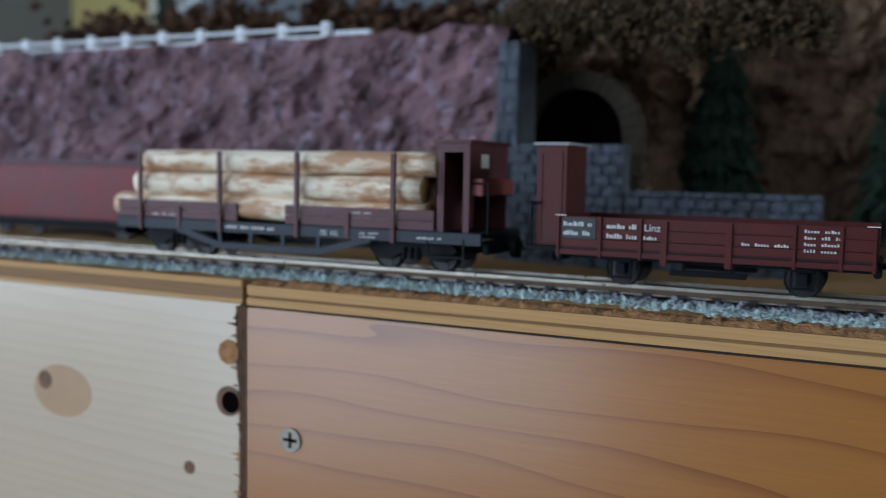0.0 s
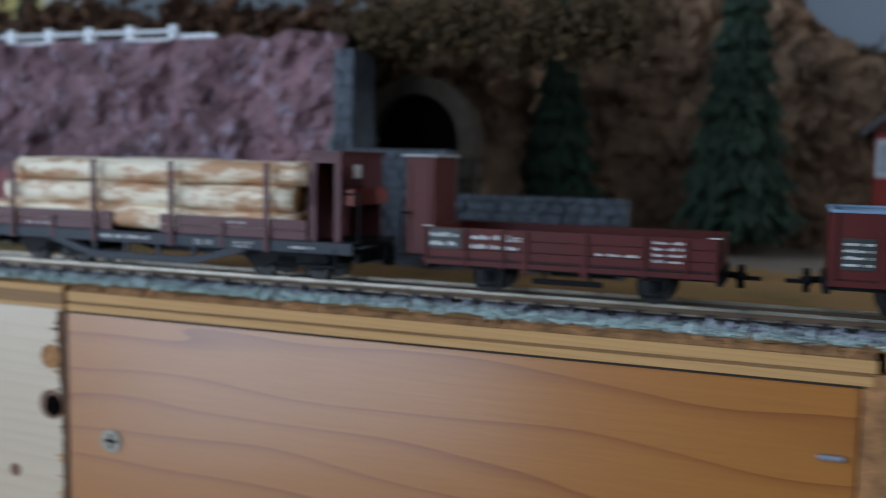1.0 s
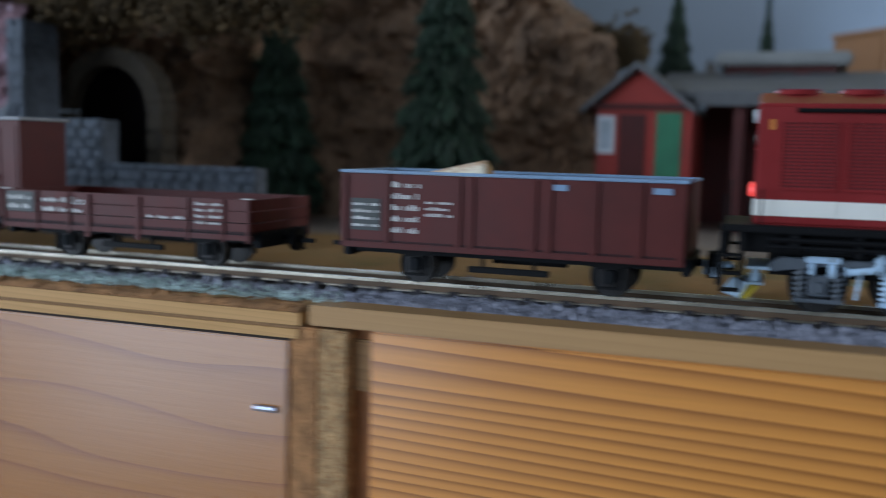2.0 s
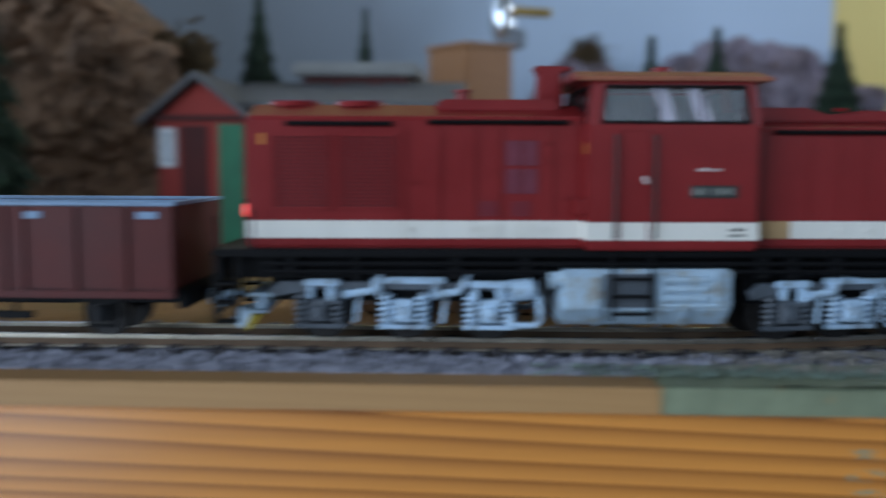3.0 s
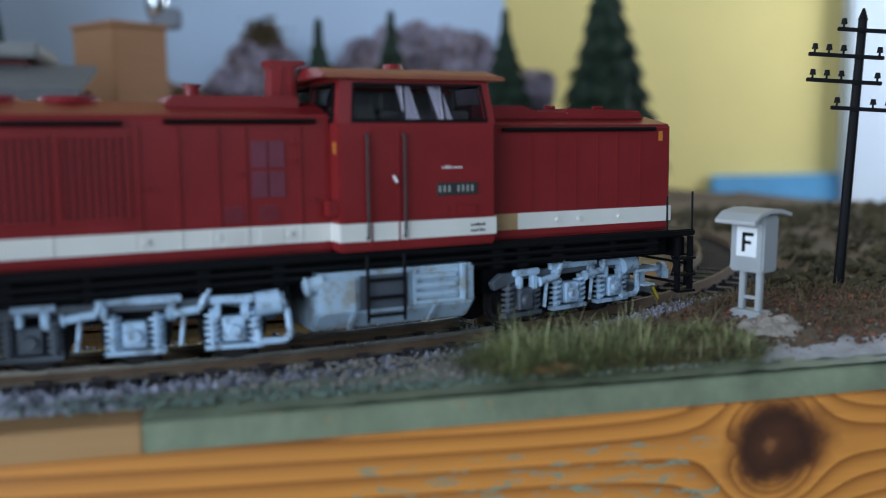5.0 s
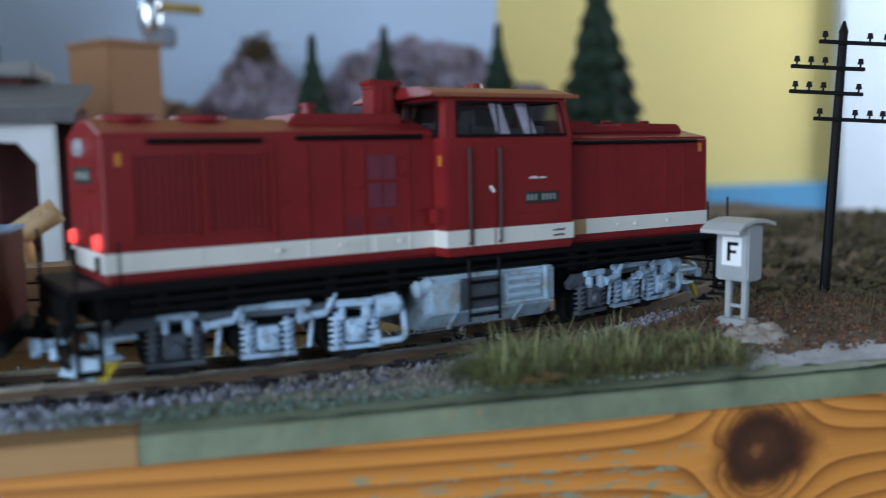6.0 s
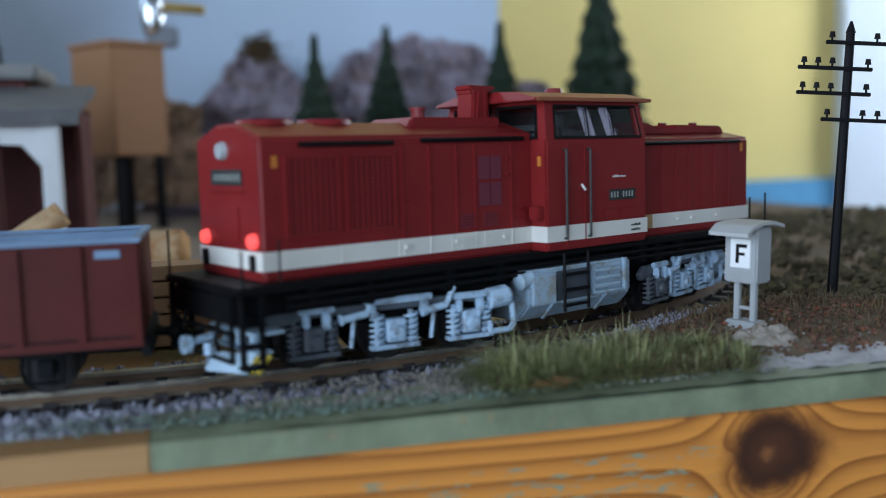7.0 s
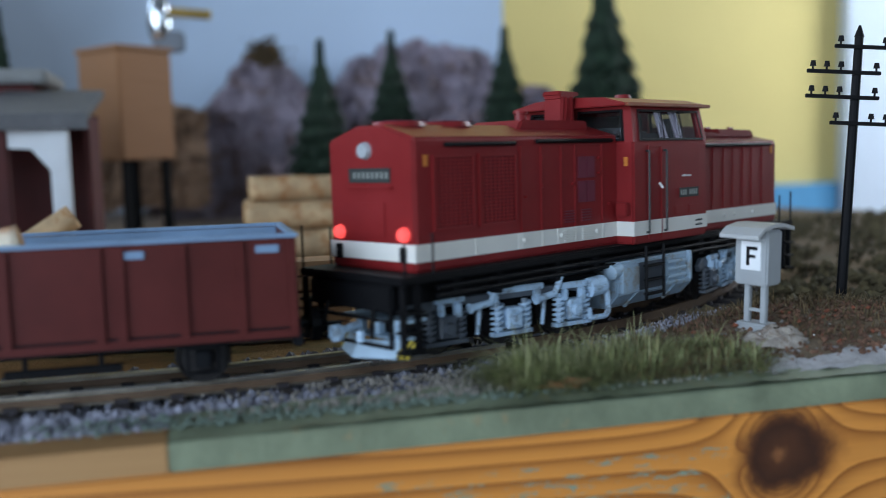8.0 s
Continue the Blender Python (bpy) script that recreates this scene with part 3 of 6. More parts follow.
# ---- track ----
def track():
    t = thing("track", "narrow-gauge model track with metal rails, dull brown on the curve, on dark sleepers", "railway track", kind="structure")
    s0, s1 = -44.0, 80.0

    def rail(offset, half, z0, z1, mat, label, far=False):
        bm = bmesh.new()
        rings = []
        steps = [s0 + (CURVE_X - s0) * i / 6 for i in range(6)] + [CURVE_X + (s1 - CURVE_X) * i / 60 for i in range(61)]
        cut = CURVE_X + 9.0
        for s in [q for q in steps if (q > cut if far else q < cut)]:
            c, a = line(s)
            nrm = Vector((-math.sin(a), math.cos(a)))
            rings.append([bm.verts.new((*(c + nrm * (offset + d)), z)) for d, z in ((-half, z0), (half, z0), (half, z1), (-half, z1))])
        for p, q in zip(rings, rings[1:]):
            for i in range(4):
                bm.faces.new((p[i], p[(i + 1) % 4], q[(i + 1) % 4], q[i]))
        bm.faces.new(rings[0])
        bm.faces.new(rings[-1][::-1])
        return part("rail", bm, mat, t, label)

    for off in (-0.72, 0.72):
        # far rails are coloured dark, so that no light glints there
        rail(off, 0.1, RAIL_Z - 0.28, RAIL_Z - 0.25, RAIL_DULL, "far rail coloured dull brown to carry no bright reflection", True)
        rail(off, 0.05, RAIL_Z - 0.25, RAIL_Z, RAIL_DULL, "far rail coloured dull brown to carry no bright reflection", True)
        rail(off, 0.11, RAIL_Z - 0.29, RAIL_Z - 0.25, RAIL, "")
        # dark web paints the unlit line under the bright head
        rail(off, 0.03, RAIL_Z - 0.25, RAIL_Z - 0.09, RAIL_DULL, "")
        rail(off, 0.06, RAIL_Z - 0.09, RAIL_Z - 0.004, RAIL, "")
        rail(off, 0.052, RAIL_Z - 0.004, RAIL_Z, RAIL_TOP, "bright rolled rail head")
    bed = bmesh.new()
    rings = []
    for i in range(125):
        p, q = line(s0 + (s1 - s0) * i / 124)
        nrm = Vector((-math.sin(q), math.cos(q)))
        rings.append([bed.verts.new((*(p + nrm * o), z)) for o, z in ((-1.5, 0.55), (-1.2, 0.74), (1.2, 0.74), (1.5, 0.55))])
    for p, q in zip(rings, rings[1:]):
        for i in range(3):
            bed.faces.new((p[i], p[i + 1], q[i + 1], q[i]))
    part("track_bed", bed, surface("track_bed_dark", (0.026, 0.02, 0.018), 0.95, var=0.5, scale=200, relief=0.7, dist=0.001), t, "dark brown track bed between the rails")
    bm = B((-0.2, 0.2, -1.42, 1.42, -0.42, 0.0), w=0.04)
    for y in (-0.72, 0.72):
        for d in (-0.17, 0.17):
            box(bm, -0.13, 0.13, y + d - 0.05, y + d + 0.05, 0.0, 0.09)
    me = mesh_of("sleeper", bm, SLEEPER)
    s = s0 + 0.5
    while s < s1:
        c, a = line(s)
        shared("sleeper", me, t, (c.x, c.y, RAIL_Z - 0.29 + 0.0), a)
        s += 1.04


def chip_mesh(points, size, seed, flat=0.8):
    """Many small broken stones as one mesh, each a squashed uneven octahedron."""
    rng = random.Random(seed)
    verts, faces = [], []
    for x, y, z in points:
        r = size * rng.uniform(0.6, 1.35)
        a = rng.uniform(0, 6.28)
        base = len(verts)
        for dx, dy, dz in ((1, 0, 0), (0, 1, 0), (-1, 0, 0), (0, -1, 0), (0, 0, 1), (0, 0, -1)):
            k = r * rng.uniform(0.7, 1.2)
            ex, ey = dx * math.cos(a) - dy * math.sin(a), dx * math.sin(a) + dy * math.cos(a)
            verts.append(((x + ex * k + rng.uniform(-0.3, 0.3) * r) * U, (y + ey * k) * U, (z + (dz * k + 0.3 * ex * r) * flat) * U))
        for i in range(4):
            faces.append((base + i, base + (i + 1) % 4, base + 4))
            faces.append((base + (i + 1) % 4, base + i, base + 5))
    me = bpy.data.meshes.new("chips")
    me.from_pydata(verts, [], faces)
    return me


def stuff(name, me, mat, label, category):
    ob = new(name, me)
    me.materials.append(mat)
    return tagged(ob, label, category, kind="stuff")


def ballast():
    rng = random.Random(5)
    pts = []
    for i in range(30000):
        s = rng.uniform(26, 62) if i % 4 else rng.uniform(-30, 26)
        c, a = line(s)
        d = rng.uniform(-3.0, -1.5) if i % 3 else rng.uniform(-1.3, 2.3)
        nrm = Vector((-math.sin(a), math.cos(a)))
        p = c + nrm * d
        if p.y < 0.75 + 0.25 * math.sin(p.x * 1.7) or p.y < 0.35:
            continue
        drop = max(0, abs(d) - 1.6) * 0.1
        z = 0.8 + rng.uniform(0, 0.26) - drop
        if abs(d) < 1.8:
            z -= 0.15
        pts.append((p.x, p.y, max(z, ground_height(p.x, p.y))))
    stuff("ballast", chip_mesh(pts, 0.105, 1, 1.0), STONE, "grey broken stone ballast along the track", "ballast")
    pts = []
    for i in range(17000):
        x = rng.gauss(9, 13)
        if not -30 < x < 26:
            continue
        y = rng.uniform(0.35, 2.45)
        if y < 0.5 + 0.4 * fbm(x * 1.3, 4):
            continue
        pts.append((x, y, min(0.88, max(0.66, 0.88 - (y - 1.5) * 0.3)) + rng.uniform(0, 0.1)))
    flakes = [(x, y, z, rng.uniform(0.1, 0.28)) for x, y, z in pts[::4] if y < 2.1]
    stuff("flock", blade_mesh(flakes, 15, 1.6, 0.04), FLOCK, "pale mint-white fibres in the scatter flock", "scatter")
    stuff("flock", chip_mesh(pts, 0.056, 2, 0.6), FLOCK, "pale mint-white scatter flock along the board's edge", "scatter")
    pts = []
    for i in range(1500):
        x, y = rng.gauss(51, 3.6), rng.uniform(0.45, 1.5)
        if 44.5 < x < 60:
            pts.append((x, y, 1.03 + 0.03 * (y < 1.2) + rng.uniform(0, 0.06)))
    stuff("green_scatter", chip_mesh(pts, 0.05, 6, 0.6), surface("grey_green_scatter", (0.22, 0.29, 0.24), 0.9, var=0.3, scale=300, random_amt=0.5), "grey-green crumbs scattered along the painted edge", "scatter")
    pts = []
    for i in range(3500):
        x, y = rng.gauss(62.5, 4.5), rng.uniform(0.9, 6.6)
        pts.append((x, y, ground_height(x, y) + 0.03))
    stuff("litter", chip_mesh(pts, 0.07, 3), LITTER, "brown and red leaf litter scatter on the soil", "scatter")
    pts = []
    for i in range(1500):
        x, y = rng.gauss(54.5, 3.0), rng.uniform(0.8, 2.8)
        pts.append((x, y, max(ground_height(x, y), 1.1) + 0.02))
    stuff("gravel", chip_mesh(pts, 0.06, 4), STONE_MIX, "mixed pale gravel beside the track", "gravel")


def blade_mesh(spots, seed, lean_most=0.9, w=0.022):
    rng = random.Random(seed)
    verts, faces = [], []
    for x, y, z, h, *way in spots:
        a = way[0] + rng.gauss(0, 0.5) if way else rng.uniform(0, 6.28)
        lean = rng.uniform(0.05, lean_most)
        dx, dy = math.cos(a), math.sin(a)
        b = len(verts)
        for k, ww in ((0, 1), (0.4, 0.9), (0.75, 0.6), (1, 0.08)):
            ox, oz = lean * h * k * k, h * k * (1 - 0.35 * lean * k)
            for sg in (-1, 1):
                verts.append(((x + dx * ox - dy * w * ww * sg) * U, (y + dy * ox + dx * w * ww * sg) * U, (z + oz) * U))
        faces += [(b, b + 1, b + 3, b + 2), (b + 2, b + 3, b + 5, b + 4), (b + 4, b + 5, b + 7, b + 6)]
    me = bpy.data.meshes.new("blades")
    me.from_pydata(verts, [], faces)
    return me


def greenery():
    rng = random.Random(9)
    spots = []
    for i in range(170):
        u = rng.random() ** 1.3
        cx = 53.5 + 5.6 * u
        cy = rng.uniform(0.85, 1.9 + 1.0 * math.sin(u * 3.1))
        top = rng.uniform(0.35, 0.95) * (1.2 - 0.7 * u) * (0.55 + 0.45 * min(1, u * 8))
        for k in range(80):
            a, q = rng.uniform(0, 6.28), 0.34 * rng.random()
            x, y = cx + q * math.cos(a), cy + q * math.sin(a)
            spots.append((x, max(y, 0.6), max(ground_height(x, y), 1.0), top * rng.uniform(0.35, 1.1), a))
    wisps = [(x, y, z, h * rng.uniform(1.1, 1.9), w[0]) for x, y, z, h, *w in spots[::9]]
    stuff("grass", blade_mesh(wisps, 16, 2.2, 0.011), surface("straw_blade", (0.42, 0.42, 0.2), 0.6, var=0.3, scale=300, random_amt=0.5), "long pale straw blades in the grass tuft", "grass")
    stuff("grass", blade_mesh(spots, 1, 2.1, 0.013), GRASS, "tuft of long green model grass at the board's edge", "grass")
    brown = [(x, y, z, h * 1.1, w[0]) for x, y, z, h, *w in spots[::5] if x > 55.6]
    stuff("dry_grass", blade_mesh(brown, 17, 2.2, 0.013), surface("hay_blade", (0.3, 0.19, 0.08), 0.7, var=0.4, scale=300, random_amt=0.6), "brown dry blades bent over in the grass tuft", "grass")
    spots = []
    for i in range(5200):
        x, y = rng.gauss(63, 4.5), rng.uniform(1.6, 7.0)
        if (x - 60.1) ** 2 + (y - 2.6) ** 2 < 0.5:
            continue
        spots.append((x, y, ground_height(x, y), rng.uniform(0.12, 0.5) * (0.6 + 0.8 * abs(fbm(x * 0.8, y * 0.8)))))
    for i in range(1800):
        u = rng.random()
        x, y = 53.4 + 5.6 * u, rng.uniform(0.75, 1.5)
        spots.append((x, y, max(ground_height(x, y), 1.02), rng.uniform(0.2, 0.4)))
    stuff("dry_grass", blade_mesh(spots, 2, 1.4, 0.016), GRASS_DRY, "short dry brownish model grass on the mound", "grass")
    pts = []
    for i in range(8000):
        x, y = rng.uniform(60, 94), 6.0 + 32 * rng.random() ** 1.4
        p = Vector((x, y)) - Vector((CURVE_X, TRACK_Y + CURVE_R))
        if p.length < CURVE_R + 2.0 or fbm(x * 0.35, y * 0.35, 2.0) < -0.05:
            continue
        pts.append((x, y, ground_height(x, y) + rng.uniform(0, 0.45)))
    stuff("undergrowth", chip_mesh(pts, 0.2, 14, 0.8), surface("olive_undergrowth", (0.12, 0.095, 0.045), 0.95, var=0.5, scale=60, random_amt=0.7), "low olive and brown undergrowth behind the curve", "bush")
    leaf = bmesh.new()
    rim = []
    for i in range(14):
        a = 2 * math.pi * i / 14
        r = 0.66 if i % 3 == 0 else 0.28
        rim.append(leaf.verts.new((54.4 + r * math.cos(a), 0.5 + 0.35 * r * math.sin(a), 1.22 + 0.1 * math.sin(a * 2) + 0.1 * r)))
    mid = leaf.verts.new((54.4, 0.5, 1.14))
    for i in range(14):
        leaf.faces.new((rim[i], rim[(i + 1) % 14], mid))
    bmesh.ops.solidify(leaf, geom=leaf.faces[:], thickness=0.03)
    whole("dry_leaf", leaf, LEAF, "small curled dry brown leaf in the grass", "leaf")
    bm = grid_mesh(26, 8, lambda u, v: (57.4 + 9.5 * u, 0.4 + 1.1 * v, 1.07 + 0.2 * v + 0.09 * fbm(u * 18, v * 4) - 0.12 * (2 * u - 1) ** 4))
    whole("plaster_patch", bm, surface("grey_plaster", (0.5, 0.49, 0.5), 0.9, var=0.3, scale=160, relief=0.6, dist=0.001), "rough grey-white plaster patch on the edge", "plaster", True)
    lump = grid_mesh(18, 8, lambda u, v: (60.25 + (0.15 + 0.95 * v) * math.cos(6.2832 * u), 2.15 + (0.1 + 0.6 * v) * math.sin(6.2832 * u), 1.64 - 0.34 * v ** 1.5 + 0.14 * fbm(u * 7, v * 5, 2.0)))
    whole("plaster_lump", lump, surface("tan_plaster", (0.4, 0.35, 0.3), 0.9, var=0.35, scale=200, relief=0.7, dist=0.001, dirt_glint=(0.2, 0.12, 0.07)), "uneven heap of grey-white plaster round the box's foot", "plaster", True)
    rng2 = random.Random(3)
    pts = [(60.3 + rng2.gauss(0, 0.35), 2.3 + rng2.gauss(0, 0.2), 1.42 + rng2.uniform(0, 0.1)) for _ in range(70)]
    red = [(rng2.uniform(57.5, 66), rng2.uniform(0.9, 3.2)) for _ in range(60)]
    stuff("red_crumbs", chip_mesh([(x, y, max(ground_height(x, y), 1.15) + 0.08) for x, y in red], 0.06, 9), surface("rust_red_crumb", (0.24, 0.07, 0.035), 0.9, var=0.3, scale=300, random_amt=0.4), "rust-red crumbs sprinkled over the mound", "scatter")
    pts += [(56.9 + rng2.gauss(0, 0.5), 0.45 + rng2.uniform(0, 0.4), 1.08) for _ in range(45)]
    stuff("plaster_crumbs", chip_mesh(pts, 0.035, 8), SNOW, "crumbs of white plaster at the foot of the box", "plaster")


# ---- lineside things ----
def phone_box():
    b = thing("telephone_box", "grey trackside telephone box with a white letter sign on two posts", "telephone box", (60.1, 2.75, 1.6))
    b.rotation_euler = (0, radians(1.5), radians(-64))
    part("foot", B((-0.42, 0.42, -0.25, 0.3, -0.15, 0.1), w=0.05), BOX_GREY, b)
    for x in (-0.22, 0.2):
        part("post", B((x - 0.07, x + 0.07, -0.06, 0.08, 0.05, 1.05), w=0.02), BOX_GREY, b)
    part("brace", B((-0.16, 0.14, -0.03, 0.05, 0.35, 0.42)), BOX_GREY, b)
    part("cabinet", B((-0.42, 0.42, -0.28, 0.34, 1.0, 2.28), w=0.04), BOX_GREY, b)
    bm = bmesh.new()
    prism(bm, [(-0.8, 2.2), (-0.55, 2.36), (-0.1, 2.43), (0.3, 2.42), (0.72, 2.32), (0.72, 2.24), (0.3, 2.34), (-0.1, 2.35), (-0.55, 2.28), (-0.8, 2.12)], -0.5, 0.5, "x")
    part("roof", bm, surface("roof_pale", (0.45, 0.46, 0.46), 0.5, var=0.1), b, "pale grey curved overhanging roof")
    sign = part("sign", B((-0.25, 0.27, -0.305, -0.285, 1.35, 2.02), w=0.01), SIGN_WHITE, b, "white sign plate with a black letter F")
    part("letter_f", B((-0.1, -0.02, -0.315, -0.304, 1.46, 1.9), (-0.02, 0.18, -0.315, -0.304, 1.82, 1.9), (-0.02, 0.13, -0.315, -0.304, 1.64, 1.71)), BLACK, sign, "black letter F")


def telegraph_pole():
    p = thing("telegraph_pole", "black model telegraph pole with four insulator arms", "telegraph pole", (64.25, 5.2, 1.6))
    p.rotation_euler = (radians(-1), radians(3.7), radians(-12))
    bm = bmesh.new()
    tube(bm, (0, 0, -0.2), (0, 0, 7.0), 0.14, 0.11, n=12)
    tube(bm, (0, 0, 7.0), (0, 0, 7.3), 0.13, 0.03, n=12)
    part("mast", bm, BLACK, p)
    for z, xs in ((6.72, (-0.55, 0.65, 1.1, 1.45)), (6.05, (-1.25, -0.88, -0.5, 0.45)), (5.4, (-1.25, -0.88, -0.5, 0.45)), (4.72, (-0.55, 0.4, 0.8, 1.15))):
        arm = part("crossarm", B((min(xs) - 0.15, max(xs) + 0.12, -0.2, -0.1, z - 0.05, z + 0.05), w=0.015), BLACK, p)
        for x in xs:
            bm = bmesh.new()
            tube(bm, (x, -0.15, z + 0.05), (x, -0.15, z + 0.16), 0.03, n=6)
            tube(bm, (x, -0.15, z + 0.13), (x, -0.15, z + 0.27), 0.085, 0.06, n=8)
            part("insulator", bm, BLACK, arm)


def conifer_mesh(h, r, seed, clumps=5200):
    """Needle clumps in drooping tiers round a tapered trunk."""
    rng = random.Random(seed)
    verts, faces = [], []
    for i in range(clumps):
        k = rng.random() ** 0.75
        z = h * (0.06 + 0.94 * (1 - k))
        tier = 1 - 0.3 * ((z / h * 11) % 1.0)
        rad = r * k * tier * rng.uniform(0.6, 1.12)
        a = rng.uniform(0, 6.28)
        cx, cy = math.cos(a), math.sin(a)
        ln, w = r * 0.34 * rng.uniform(0.6, 1.2) * (0.35 + k), r * 0.06 * rng.uniform(0.7, 1.4)
        root = max(0.0, rad - ln)
        b = len(verts)
        droop = ln * rng.uniform(0.15, 0.6)
        for dd, sd, dz in ((root, -0.5, 0.1), (root, 0.5, 0.1), (rad * 0.5 + root * 0.5, 1.2, 0), (rad, 0.0, -droop), (rad * 0.5 + root * 0.5, -1.2, 0), ((rad + root) / 2, 0, w * 1.3)):
            verts.append(((cx * dd - cy * w * sd) * U, (cy * dd + cx * w * sd) * U, (z + dz) * U))
        for f in ((0, 1, 5), (1, 2, 5), (2, 3, 5), (3, 4, 5), (4, 0, 5)):
            faces.append(tuple(b + q for q in f))
    me = bpy.data.meshes.new("crown")
    me.from_pydata(verts, [], faces)
    me.materials.append(NEEDLE)
    return me


def trees():
    spots = [(11.4, 23.0, 0.9, 15.0, 2.9), (20.3, 24.0, 0.9, 19.0, 3.4), (29.7, 40.5, 3.0, 13.2, 2.8), (34.85, 52.0, 4.0, 12.4, 2.2),
             (56.8, 58.0, 1.5, 13.4, 4.0), (64.85, 70.0, 3.0, 14.2, 4.3), (75.9, 70.0, 3.0, 14.7, 4.5), (86.2, 70.0, 1.2, 23.3, 6.8),
             (-27.0, 26.0, 7.5, 11.5, 2.6), (-6.5, 30.0, 7.5, 11.0, 3.2), (2.2, 32.0, 8.0, 9.5, 2.2)]
    for i, (x, y, z, h, r) in enumerate(spots):
        t = thing("conifer", "dark green model fir tree among the scenery", "tree", (x, y, z), "model fir trees")
        bm = bmesh.new()
        tube(bm, (0, 0, min(-1.0, 0.2 - z) if x > 44 else -1.0), (0, 0, h * 0.97), r * 0.1, r * 0.015, n=8)
        part("trunk", bm, TRUNK, t)
        ob = new("crown", conifer_mesh(h, r, 20 + i))
        ob.parent = t


# ---- scenery ----
def rock_face(name, x0, x1, front, z0, top, depth, mat, label, seed, nx=120, nz=50, rough=1.0, lean=0.15):
    """A rugged rock front between x0 and x1 that leans back, with a plateau behind it."""
    def place(u, v):
        x = x0 + (x1 - x0) * u
        t = top(x)
        y = front(x) if callable(front) else front
        if v < 0.75:
            k = v / 0.75
            z = z0 + (t - z0) * k
            yy = y + lean * (z - z0)
        else:
            k = (v - 0.75) / 0.25
            z = t + 0.4 * k
            yy = y + lean * (t - z0) + depth * k
        n = fbm(x * 0.28 + seed, z * 0.33, yy * 0.2, 6)
        m = abs(fbm(x * 0.9 + seed, z * 0.9, 7.0, 4))
        return (x + 0.25 * rough * fbm(x, z, 3.3), yy - rough * (0.9 * n + 0.7 * m), z + 0.3 * rough * fbm(x * 0.7, z * 0.7, 9.1 + seed))
    bm = grid_mesh(nx, nz, place)
    return whole(name, bm, mat, label, "rock", kind="structure")


def block_wall(name, x0, x1, y0, y1, z0, z1, label, seed, bw=0.7, bh=0.42):
    w = thing(name, label, "wall", kind="structure")
    part("core", B((x0 + 0.04, x1 - 0.04, y0 + 0.08, y1 - 0.04, z0, z1 - 0.06)), STONEWALL, w)
    rng = random.Random(seed)
    z, row = z0, 0
    while z < z1 - 0.1:
        h = min(bh, z1 - z)
        x = x0 - (0.5 * bw if row % 2 else 0)
        while x < x1 - 0.05:
            a, b = max(x, x0), min(x + bw * rng.uniform(0.85, 1.15), x1)
            if b - a > 0.15:
                part("stone", B((a + 0.015, b - 0.015, y0 - rng.uniform(0, 0.09), y0 + 0.3, z + 0.015, z + h - 0.015), w=0.05), STONEWALL, w)
            x = b if b > x else x + bw
        z += h
        row += 1
    return w


